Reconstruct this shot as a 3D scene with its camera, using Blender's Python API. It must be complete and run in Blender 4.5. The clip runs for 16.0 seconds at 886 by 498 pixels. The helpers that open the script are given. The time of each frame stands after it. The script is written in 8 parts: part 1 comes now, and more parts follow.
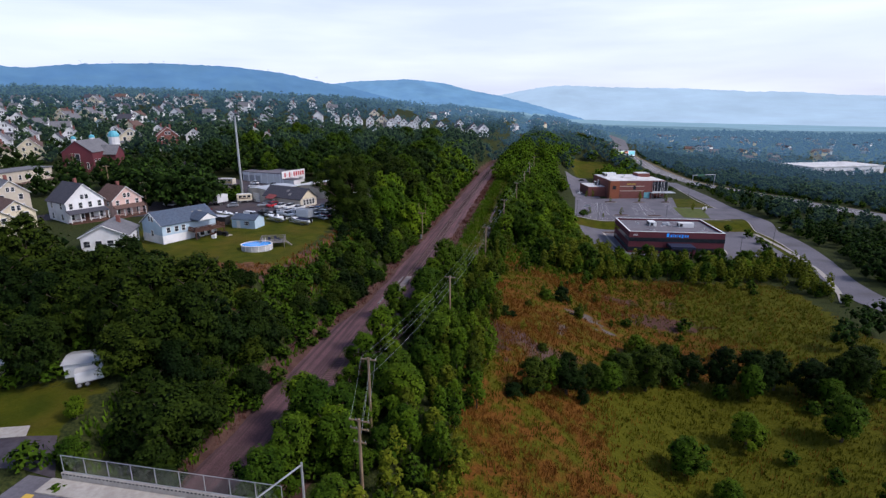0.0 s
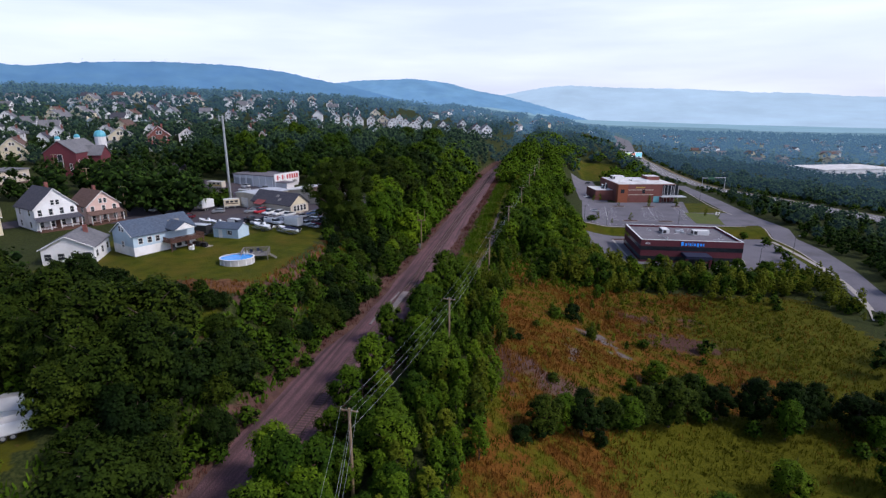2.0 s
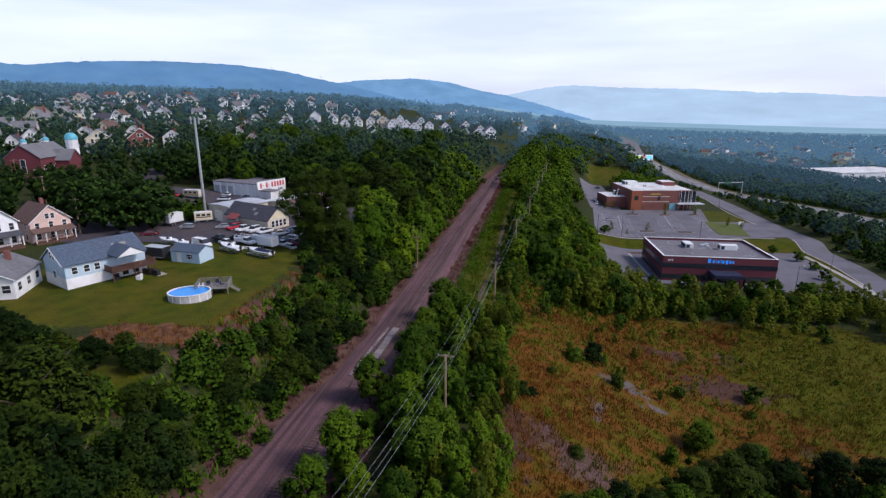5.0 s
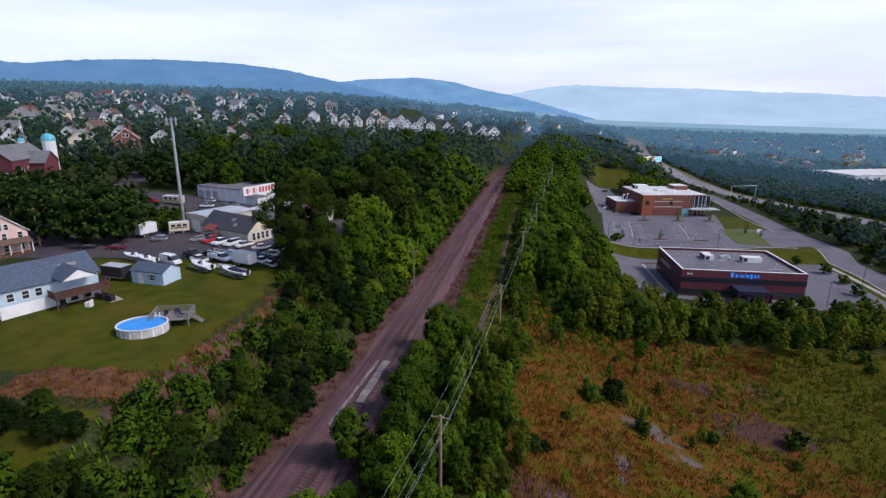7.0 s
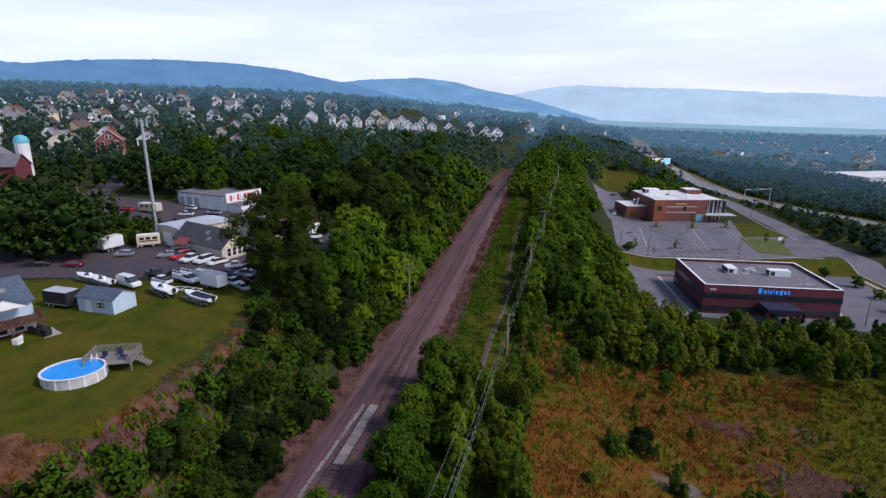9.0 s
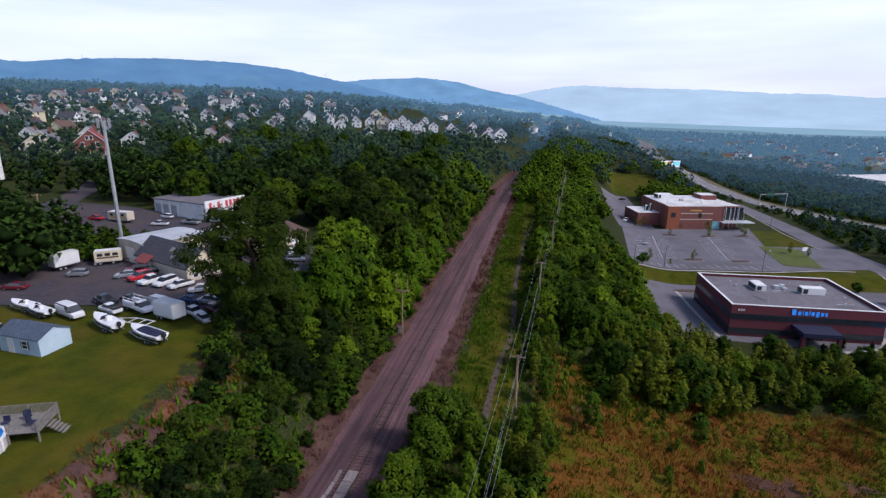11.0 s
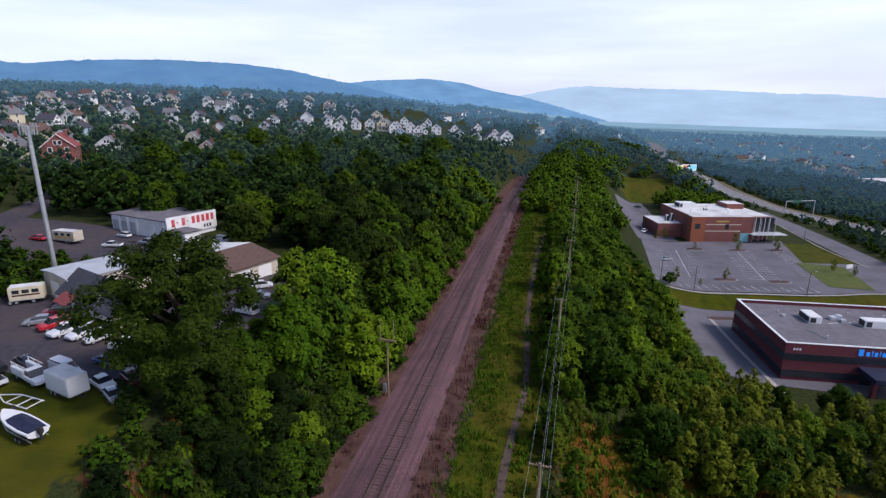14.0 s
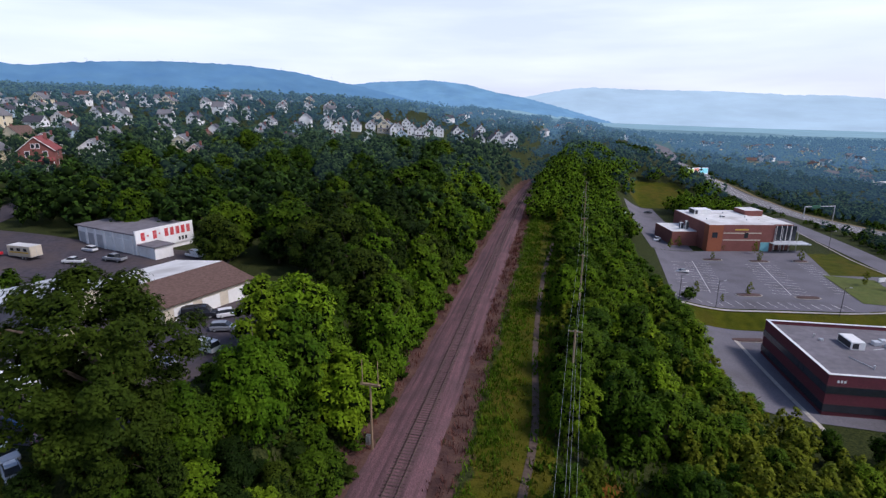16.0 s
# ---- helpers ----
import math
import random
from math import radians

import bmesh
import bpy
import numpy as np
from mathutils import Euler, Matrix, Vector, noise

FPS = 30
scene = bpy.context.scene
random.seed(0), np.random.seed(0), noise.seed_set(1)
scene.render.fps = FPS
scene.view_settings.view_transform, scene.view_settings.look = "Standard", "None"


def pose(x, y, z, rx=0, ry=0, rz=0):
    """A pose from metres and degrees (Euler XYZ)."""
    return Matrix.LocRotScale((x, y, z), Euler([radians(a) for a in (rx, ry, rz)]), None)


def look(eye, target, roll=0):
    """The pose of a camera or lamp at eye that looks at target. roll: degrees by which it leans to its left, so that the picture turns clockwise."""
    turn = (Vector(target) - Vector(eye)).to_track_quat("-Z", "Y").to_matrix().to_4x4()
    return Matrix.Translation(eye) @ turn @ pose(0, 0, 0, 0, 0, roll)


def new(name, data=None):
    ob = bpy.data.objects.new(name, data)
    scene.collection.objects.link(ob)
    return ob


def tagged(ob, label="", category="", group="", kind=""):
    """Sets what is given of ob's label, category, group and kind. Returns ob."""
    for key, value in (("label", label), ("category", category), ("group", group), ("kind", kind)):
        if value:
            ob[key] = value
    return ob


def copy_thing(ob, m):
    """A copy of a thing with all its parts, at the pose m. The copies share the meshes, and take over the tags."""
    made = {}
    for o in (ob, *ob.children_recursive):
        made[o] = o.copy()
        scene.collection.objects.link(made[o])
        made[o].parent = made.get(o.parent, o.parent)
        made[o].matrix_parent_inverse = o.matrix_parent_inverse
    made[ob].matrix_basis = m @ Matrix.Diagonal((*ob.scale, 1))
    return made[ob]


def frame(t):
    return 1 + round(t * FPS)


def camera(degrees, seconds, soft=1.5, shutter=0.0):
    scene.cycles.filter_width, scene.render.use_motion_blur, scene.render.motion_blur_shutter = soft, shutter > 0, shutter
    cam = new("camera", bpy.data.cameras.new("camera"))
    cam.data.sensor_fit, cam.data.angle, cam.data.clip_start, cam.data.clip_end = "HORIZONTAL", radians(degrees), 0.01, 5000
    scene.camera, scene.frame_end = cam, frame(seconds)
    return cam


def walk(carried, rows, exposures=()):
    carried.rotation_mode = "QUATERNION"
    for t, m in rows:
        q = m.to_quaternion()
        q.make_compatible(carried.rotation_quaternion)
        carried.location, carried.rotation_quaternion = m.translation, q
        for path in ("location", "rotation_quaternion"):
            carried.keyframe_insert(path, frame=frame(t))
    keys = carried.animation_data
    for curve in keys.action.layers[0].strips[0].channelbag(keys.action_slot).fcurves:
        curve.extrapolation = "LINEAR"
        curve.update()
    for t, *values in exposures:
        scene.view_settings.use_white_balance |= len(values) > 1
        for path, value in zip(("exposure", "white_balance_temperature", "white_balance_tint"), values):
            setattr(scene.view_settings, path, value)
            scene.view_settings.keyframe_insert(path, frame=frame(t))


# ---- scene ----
cam = camera(80.7, 16.0, soft=1.35, shutter=0.2)
PATH = [
    (0, (0.685, 1.419, 39.888), (0.591, 3.348, 39.368), 0.0),
    (1.5, (0.691, 9.601, 39.92), (0.59, 11.529, 39.399), 0.2),
    (3.5, (0.73, 21.789, 40.102), (0.622, 23.717, 39.582), 0.2),
    (7, (0.636, 44.554, 40.62), (0.513, 46.48, 40.096), 0.4),
    (9, (0.4, 57.93, 40.461), (0.269, 59.856, 39.938), 0.4),
    (12.5, (0.021, 81.903, 40.428), (-0.126, 83.828, 39.906), 0.6),
    (14.5, (-0.093, 94.863, 40.556), (-0.254, 96.788, 40.038), 0.4),
    (16, (0.085, 103.947, 40.448), (-0.087, 105.872, 39.934), 0.4),
]
walk(cam, [(t, look(eye, target, roll)) for t, eye, target, roll in PATH], ((0, 0.0, 6020, 18), (16, 0.0, 6020, 18)))

# ---- daylight: hazy evening sky, soft sun from the right ----
SUN_AZ, SUN_EL = 104.0, 46.0          # degrees clockwise from +y, degrees up
world = bpy.data.worlds.new("hazy_sky")
scene.world = world
world.use_nodes = True
wn, wl = world.node_tree.nodes, world.node_tree.links
wn.clear()
w_out = wn.new("ShaderNodeOutputWorld")
w_bg = wn.new("ShaderNodeBackground")
w_sky = wn.new("ShaderNodeTexSky")
w_sky.sky_type = "NISHITA"
w_sky.sun_disc = False
w_sky.sun_elevation = radians(SUN_EL)
w_sky.sun_rotation = radians(SUN_AZ)
w_sky.air_density, w_sky.dust_density, w_sky.ozone_density = 1.0, 2.2, 2.5
w_geo = wn.new("ShaderNodeTexCoord")
w_map = wn.new("ShaderNodeMapping")
w_map.inputs["Scale"].default_value = (1.2, 1.2, 9.0)
w_noise = wn.new("ShaderNodeTexNoise")
w_noise.inputs["Scale"].default_value = 2.2
w_noise.inputs["Detail"].default_value = 5.0
w_ramp = wn.new("ShaderNodeMapRange")
w_ramp.inputs["From Min"].default_value, w_ramp.inputs["From Max"].default_value = 0.35, 0.75
w_ramp.inputs["To Min"].default_value, w_ramp.inputs["To Max"].default_value = 0.56, 0.84
w_mix = wn.new("ShaderNodeMix")
w_mix.data_type = "RGBA"
w_mix.inputs["B"].default_value = (8.5, 9.1, 10.3, 1)    # thin high cloud
wl.new(w_geo.outputs["Generated"], w_map.inputs["Vector"])
wl.new(w_map.outputs["Vector"], w_noise.inputs["Vector"])
wl.new(w_noise.outputs["Fac"], w_ramp.inputs["Value"])
# the cloud veil thins out overhead, just above the view, to deepen shade below
w_sep = wn.new("ShaderNodeSeparateXYZ")
w_up = wn.new("ShaderNodeMapRange")
w_up.interpolation_type = "SMOOTHSTEP"
w_up.inputs["From Min"].default_value, w_up.inputs["From Max"].default_value = 0.19, 0.40
w_up.inputs["To Min"].default_value, w_up.inputs["To Max"].default_value = 1.0, 0.0
w_mul = wn.new("ShaderNodeMath")
w_mul.operation = "MULTIPLY"
wl.new(w_geo.outputs["Generated"], w_sep.inputs["Vector"])
wl.new(w_sep.outputs["Z"], w_up.inputs["Value"])
wl.new(w_ramp.outputs["Result"], w_mul.inputs[0])
wl.new(w_up.outputs["Result"], w_mul.inputs[1])
wl.new(w_mul.outputs["Value"], w_mix.inputs["Factor"])
wl.new(w_sky.outputs["Color"], w_mix.inputs["A"])
wl.new(w_mix.outputs["Result"], w_bg.inputs["Color"])
w_bg.inputs["Strength"].default_value = 0.13
wl.new(w_bg.outputs["Background"], w_out.inputs["Surface"])

sun_data = bpy.data.lights.new("sun", "SUN")
sun_data.energy, sun_data.angle, sun_data.color = 2.35, radians(12), (1.0, 0.92, 0.82)
sun = new("sun", sun_data)
sun_dir = Vector((math.sin(radians(SUN_AZ)) * math.cos(radians(SUN_EL)), math.cos(radians(SUN_AZ)) * math.cos(radians(SUN_EL)), math.sin(radians(SUN_EL))))
sun.matrix_world = look(sun_dir * 100, (0, 0, 0))

# ---- materials ----
def material(name, base, base2=None, scale=1.0, rough=0.8, metal=0.0, bump=0.0, bump_scale=None, island=0.0, obj=0.0, dirt=None, dirt_scale=0.15, dirt_amount=0.4, detail=6.0, spec=0.3, stretch=(1, 1, 1)):
    """Two colours mixed by fine noise, broad stains on top, brightness varied by piece."""
    m = bpy.data.materials.new(name)
    m.use_nodes = True
    n, l = m.node_tree.nodes, m.node_tree.links
    p = n["Principled BSDF"]
    p.inputs["Roughness"].default_value, p.inputs["Metallic"].default_value = rough, metal
    p.inputs["Specular IOR Level"].default_value = spec
    tc = n.new("ShaderNodeNewGeometry")
    mp = n.new("ShaderNodeMapping")
    mp.inputs["Scale"].default_value = stretch
    l.new(tc.outputs["Position"], mp.inputs["Vector"])
    nz = n.new("ShaderNodeTexNoise")
    nz.inputs["Scale"].default_value, nz.inputs["Detail"].default_value = scale, detail
    l.new(mp.outputs["Vector"], nz.inputs["Vector"])
    mr = n.new("ShaderNodeMapRange")
    mr.inputs["From Min"].default_value, mr.inputs["From Max"].default_value = 0.3, 0.7
    l.new(nz.outputs["Fac"], mr.inputs["Value"])
    mix = n.new("ShaderNodeMix")
    mix.data_type = "RGBA"
    b2 = base2 or tuple(min(1, c * 1.25) for c in base)
    mix.inputs["A"].default_value, mix.inputs["B"].default_value = (*base, 1), (*b2, 1)
    l.new(mr.outputs["Result"], mix.inputs["Factor"])
    col = mix.outputs["Result"]
    if dirt:
        nd = n.new("ShaderNodeTexNoise")
        nd.inputs["Scale"].default_value, nd.inputs["Detail"].default_value = dirt_scale, 4.0
        l.new(tc.outputs["Position"], nd.inputs["Vector"])
        md = n.new("ShaderNodeMapRange")
        md.inputs["From Min"].default_value, md.inputs["From Max"].default_value = 0.45, 0.7
        md.inputs["To Max"].default_value = dirt_amount
        l.new(nd.outputs["Fac"], md.inputs["Value"])
        mx = n.new("ShaderNodeMix")
        mx.data_type = "RGBA"
        mx.inputs["B"].default_value = (*dirt, 1)
        l.new(md.outputs["Result"], mx.inputs["Factor"])
        l.new(col, mx.inputs["A"])
        col = mx.outputs["Result"]
    for amount, node, out in ((island, "ShaderNodeNewGeometry", "Random Per Island"), (obj, "ShaderNodeObjectInfo", "Random")):
        if amount:
            g = n.new(node)
            m2 = n.new("ShaderNodeMapRange")
            m2.inputs["To Min"].default_value, m2.inputs["To Max"].default_value = 1 - amount, 1 + amount
            l.new(g.outputs[out], m2.inputs["Value"])
            hs = n.new("ShaderNodeHueSaturation")
            l.new(m2.outputs["Result"], hs.inputs["Value"])
            if amount > 0.3:
                m3 = n.new("ShaderNodeMapRange")
                m3.inputs["To Min"].default_value, m3.inputs["To Max"].default_value = 0.512, 0.487
                l.new(g.outputs[out], m3.inputs["Value"])
                l.new(m3.outputs["Result"], hs.inputs["Hue"])
            l.new(col, hs.inputs["Color"])
            col = hs.outputs["Color"]
    l.new(col, p.inputs["Base Color"])
    if bump:
        nb = n.new("ShaderNodeTexNoise")
        nb.inputs["Scale"].default_value, nb.inputs["Detail"].default_value = bump_scale or scale * 2, 4.0
        l.new(mp.outputs["Vector"], nb.inputs["Vector"])
        bp = n.new("ShaderNodeBump")
        bp.inputs["Strength"].default_value, bp.inputs["Distance"].default_value = bump, 0.1
        l.new(nb.outputs["Fac"], bp.inputs["Height"])
        l.new(bp.outputs["Normal"], p.inputs["Normal"])
    return m


def leaf_material(name, base, base2, obj=0.34, island=0.26):
    m = material(name, base, base2, scale=0.35, rough=0.8, island=island, obj=obj, spec=0.08)
    n, l = m.node_tree.nodes, m.node_tree.links
    p = n["Principled BSDF"]
    t = n.new("ShaderNodeBsdfTranslucent")
    mx = n.new("ShaderNodeMixShader")
    mx.inputs["Fac"].default_value = 0.10
    l.new(p.inputs["Base Color"].links[0].from_socket, t.inputs["Color"])
    l.new(p.outputs["BSDF"], mx.inputs[1])
    l.new(t.outputs["BSDF"], mx.inputs[2])
    l.new(mx.outputs["Shader"], n["Material Output"].inputs["Surface"])
    return m


def glowing(name, color, strength):
    m = bpy.data.materials.new(name)
    m.use_nodes = True
    p = m.node_tree.nodes["Principled BSDF"]
    p.inputs["Base Color"].default_value = (*color, 1)
    p.inputs["Emission Color"].default_value = (*color, 1)
    p.inputs["Emission Strength"].default_value = strength
    return m


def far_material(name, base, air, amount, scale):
    """Woods seen through kilometres of air: a backdrop, part foliage, part airlight put in as emission."""
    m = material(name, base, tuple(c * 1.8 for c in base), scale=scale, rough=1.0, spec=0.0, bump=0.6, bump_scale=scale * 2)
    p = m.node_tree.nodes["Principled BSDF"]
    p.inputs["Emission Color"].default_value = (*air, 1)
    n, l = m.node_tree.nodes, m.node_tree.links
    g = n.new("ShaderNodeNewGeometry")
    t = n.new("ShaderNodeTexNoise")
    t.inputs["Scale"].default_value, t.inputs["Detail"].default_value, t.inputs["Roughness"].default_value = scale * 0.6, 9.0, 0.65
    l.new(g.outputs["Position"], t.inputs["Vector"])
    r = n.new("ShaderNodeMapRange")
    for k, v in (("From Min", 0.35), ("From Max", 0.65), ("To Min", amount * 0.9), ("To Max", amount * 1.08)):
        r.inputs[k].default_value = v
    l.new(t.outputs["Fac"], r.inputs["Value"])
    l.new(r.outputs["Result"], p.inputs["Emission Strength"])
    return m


M_leaf = leaf_material("leaf_deep_green", (0.018, 0.046, 0.002), (0.052, 0.096, 0.004))
M_leaf_b = leaf_material("leaf_bright_green", (0.028, 0.064, 0.002), (0.070, 0.118, 0.004))
M_leaf_v = leaf_material("leaf_vivid_green", (0.038, 0.084, 0.002), (0.088, 0.146, 0.005))
M_leaf_l = leaf_material("linden_leaf", (0.056, 0.120, 0.002), (0.118, 0.196, 0.006))
M_leaf_o = leaf_material("leaf_olive_green", (0.013, 0.027, 0.002), (0.036, 0.058, 0.004))
M_leaf_y = leaf_material("leaf_yellow_green", (0.046, 0.068, 0.003), (0.094, 0.116, 0.006))
# Dark leaf green, lowered so its colour also carries woodland shade.
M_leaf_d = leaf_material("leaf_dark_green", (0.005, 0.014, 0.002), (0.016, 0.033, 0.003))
# Deep green with a little more blue, standing in for haze over distance.
M_leaf_far = leaf_material("leaf_distant", (0.018, 0.046, 0.006), (0.054, 0.096, 0.012))
# Near-black colour stands in for the deep shade inside crowns.
M_core = material("crown_shade_core", (0.002, 0.005, 0.001), (0.005, 0.011, 0.002), scale=0.8, rough=0.9, spec=0.05)
M_bark = material("bark", (0.06, 0.045, 0.032), (0.11, 0.085, 0.06), scale=3, rough=0.95, bump=0.5)
M_pole = material("weathered_pole", (0.20, 0.135, 0.08), (0.33, 0.235, 0.15), scale=4, rough=0.9, bump=0.3, stretch=(1, 1, 0.1))
M_rust = material("rail_steel", (0.10, 0.065, 0.05), (0.17, 0.12, 0.10), scale=2, rough=0.5, metal=0.5)
M_tie = material("old_tie", (0.066, 0.041, 0.038), (0.112, 0.074, 0.068), scale=4, rough=0.95, bump=0.4, obj=0.3)
M_ballast = material("ballast", (0.124, 0.062, 0.068), (0.212, 0.116, 0.125), scale=6.0, rough=0.95, bump=0.9, bump_scale=9, dirt=(0.10, 0.062, 0.066), dirt_scale=0.3, dirt_amount=0.7, stretch=(1, 0.5, 1))


def streaks(m, slope, across, along, tint, amount):
    """Long stains that follow the run of the track."""
    n, l = m.node_tree.nodes, m.node_tree.links
    p = n["Principled BSDF"]
    g = n.new("ShaderNodeNewGeometry")
    d = n.new("ShaderNodeVectorMath")
    d.operation = "DOT_PRODUCT"
    d.inputs[1].default_value = (across, -slope * across, 0)
    sp = n.new("ShaderNodeSeparateXYZ")
    k = n.new("ShaderNodeMath")
    k.operation = "MULTIPLY"
    k.inputs[1].default_value = along
    c = n.new("ShaderNodeCombineXYZ")
    t = n.new("ShaderNodeTexNoise")
    t.inputs["Scale"].default_value, t.inputs["Detail"].default_value = 1.0, 4.0
    r = n.new("ShaderNodeMapRange")
    r.inputs["From Min"].default_value, r.inputs["From Max"].default_value, r.inputs["To Max"].default_value = 0.42, 0.66, amount
    x = n.new("ShaderNodeMix")
    x.data_type = "RGBA"
    x.inputs["B"].default_value = (*tint, 1)
    l.new(g.outputs["Position"], d.inputs[0])
    l.new(g.outputs["Position"], sp.inputs[0])
    l.new(sp.outputs["Y"], k.inputs[0])
    l.new(d.outputs["Value"], c.inputs["X"])
    l.new(k.outputs["Value"], c.inputs["Y"])
    l.new(c.outputs["Vector"], t.inputs["Vector"])
    l.new(t.outputs["Fac"], r.inputs["Value"])
    l.new(r.outputs["Result"], x.inputs["Factor"])
    l.new(p.inputs["Base Color"].links[0].from_socket, x.inputs["A"])
    l.new(x.outputs["Result"], p.inputs["Base Color"])


streaks(M_ballast, 0.122, 1.5, 0.035, (0.052, 0.033, 0.036), 0.85)
M_asphalt = material("asphalt", (0.125, 0.119, 0.138), (0.175, 0.168, 0.192), scale=3, rough=0.92, bump=0.15, dirt=(0.075, 0.07, 0.07), dirt_scale=0.12, dirt_amount=0.5)
M_asphalt_d = material("worn_asphalt", (0.044, 0.038, 0.048), (0.078, 0.068, 0.082), scale=1.2, rough=0.92, bump=0.2, dirt=(0.10, 0.075, 0.065), dirt_scale=0.12, dirt_amount=0.7)
M_highway = material("pale_highway_concrete", (0.135, 0.128, 0.135), (0.185, 0.178, 0.185), scale=0.6, rough=0.92, dirt=(0.105, 0.098, 0.10), dirt_scale=0.05, dirt_amount=0.5, stretch=(1, 0.2, 1))
M_concrete = material("concrete", (0.36, 0.33, 0.29), (0.48, 0.45, 0.40), scale=2, rough=0.9, bump=0.2, dirt=(0.22, 0.19, 0.16), dirt_scale=0.3)
M_paint_w = material("road_paint", (0.62, 0.62, 0.60), (0.78, 0.78, 0.76), scale=3, rough=0.7, dirt=(0.3, 0.3, 0.3), dirt_scale=0.7)
M_paint_y = material("yellow_paint", (0.55, 0.36, 0.06), (0.65, 0.45, 0.08), scale=3, rough=0.7)
M_steel = material("galvanised_steel", (0.42, 0.43, 0.44), (0.52, 0.53, 0.54), scale=1.5, rough=0.45, metal=0.6, dirt=(0.3, 0.28, 0.25), dirt_scale=0.8)
M_wire = material("wire", (0.28, 0.29, 0.28), (0.36, 0.37, 0.36), scale=2, rough=0.5, metal=0.3)
M_glass = material("window_glass", (0.02, 0.025, 0.03), (0.035, 0.04, 0.05), scale=0.6, rough=0.08, spec=0.8)
M_glass_l = material("window_with_blind", (0.20, 0.20, 0.19), (0.30, 0.29, 0.27), scale=0.6, rough=0.25, spec=0.6)
M_white = material("white_siding", (0.78, 0.79, 0.80), (0.86, 0.86, 0.86), scale=1.2, rough=0.6, dirt=(0.5, 0.49, 0.46), dirt_scale=0.4)
M_trim = material("white_trim", (0.75, 0.75, 0.73), (0.82, 0.82, 0.80), scale=2, rough=0.55)
M_blue_wall = material("pale_blue_siding", (0.42, 0.56, 0.66), (0.50, 0.63, 0.72), scale=1.0, rough=0.6, dirt=(0.36, 0.45, 0.5), dirt_scale=0.4)
M_pink = material("pink_siding", (0.66, 0.46, 0.40), (0.74, 0.54, 0.47), scale=1.0, rough=0.6, dirt=(0.5, 0.36, 0.3), dirt_scale=0.4)
M_cream = material("cream_siding", (0.68, 0.60, 0.42), (0.76, 0.68, 0.50), scale=1.0, rough=0.6, dirt=(0.5, 0.44, 0.32), dirt_scale=0.4)
M_beige = material("beige_siding", (0.52, 0.46, 0.36), (0.60, 0.54, 0.43), scale=1.0, rough=0.65, dirt=(0.42, 0.37, 0.29), dirt_scale=0.4)
M_grey_wall = material("grey_siding", (0.40, 0.41, 0.42), (0.48, 0.49, 0.50), scale=1.0, rough=0.65, dirt=(0.32, 0.32, 0.32), dirt_scale=0.4)
M_tan_block = material("tan_block", (0.55, 0.49, 0.39), (0.64, 0.58, 0.47), scale=1.5, rough=0.8, dirt=(0.36, 0.31, 0.25), dirt_scale=0.35)
M_brick = material("red_brick", (0.190, 0.070, 0.058), (0.265, 0.105, 0.088), scale=6, rough=0.85, bump=0.3, dirt=(0.16, 0.06, 0.045), dirt_scale=0.3)
M_brick_m = material("maroon_brick", (0.125, 0.030, 0.040), (0.175, 0.044, 0.054), scale=5, rough=0.85, bump=0.3, dirt=(0.10, 0.035, 0.04), dirt_scale=0.25)
M_brick_d = material("dark_maroon_band", (0.075, 0.03, 0.035), (0.11, 0.045, 0.05), scale=5, rough=0.85, bump=0.2)
M_shingle = material("slate_blue_shingles", (0.060, 0.085, 0.125), (0.100, 0.130, 0.180), scale=2.5, rough=0.9, bump=0.4, dirt=(0.07, 0.075, 0.09), dirt_scale=0.35)
M_shingle_g = material("grey_shingles", (0.13, 0.13, 0.14), (0.21, 0.21, 0.22), scale=2.5, rough=0.9, bump=0.4, dirt=(0.09, 0.09, 0.10), dirt_scale=0.35)
M_shingle_k = material("charcoal_shingles", (0.045, 0.045, 0.06), (0.085, 0.085, 0.10), scale=2.5, rough=0.9, bump=0.4)
M_shingle_b = material("brown_shingles", (0.10, 0.062, 0.050), (0.16, 0.10, 0.082), scale=2.5, rough=0.9, bump=0.4)
M_shingle_r = material("red_shingles", (0.20, 0.05, 0.05), (0.30, 0.085, 0.08), scale=2.5, rough=0.9, bump=0.4)
M_metal_roof = material("pale_metal_roof", (0.50, 0.53, 0.56), (0.62, 0.64, 0.66), scale=0.8, rough=0.45, metal=0.2, dirt=(0.38, 0.36, 0.33), dirt_scale=0.3)
M_roof_white = material("white_membrane_roof", (0.62, 0.62, 0.60), (0.78, 0.78, 0.76), scale=0.5, rough=0.8, dirt=(0.40, 0.38, 0.35), dirt_scale=0.12, dirt_amount=0.7)
M_roof_grey = material("grey_gravel_roof", (0.145, 0.136, 0.152), (0.205, 0.193, 0.212), scale=0.8, rough=0.95, dirt=(0.12, 0.112, 0.12), dirt_scale=0.15, dirt_amount=0.6)
M_wood = material("stained_deck_wood", (0.075, 0.036, 0.026), (0.135, 0.070, 0.050), scale=3, rough=0.8, bump=0.2)
M_wood_g = material("weathered_deck_wood", (0.17, 0.155, 0.14), (0.27, 0.25, 0.23), scale=3, rough=0.9, bump=0.2)
M_black = material("black_rubber", (0.018, 0.018, 0.02), (0.03, 0.03, 0.032), scale=3, rough=0.7)
M_dark = material("dark_metal", (0.03, 0.03, 0.035), (0.05, 0.05, 0.055), scale=2, rough=0.5)
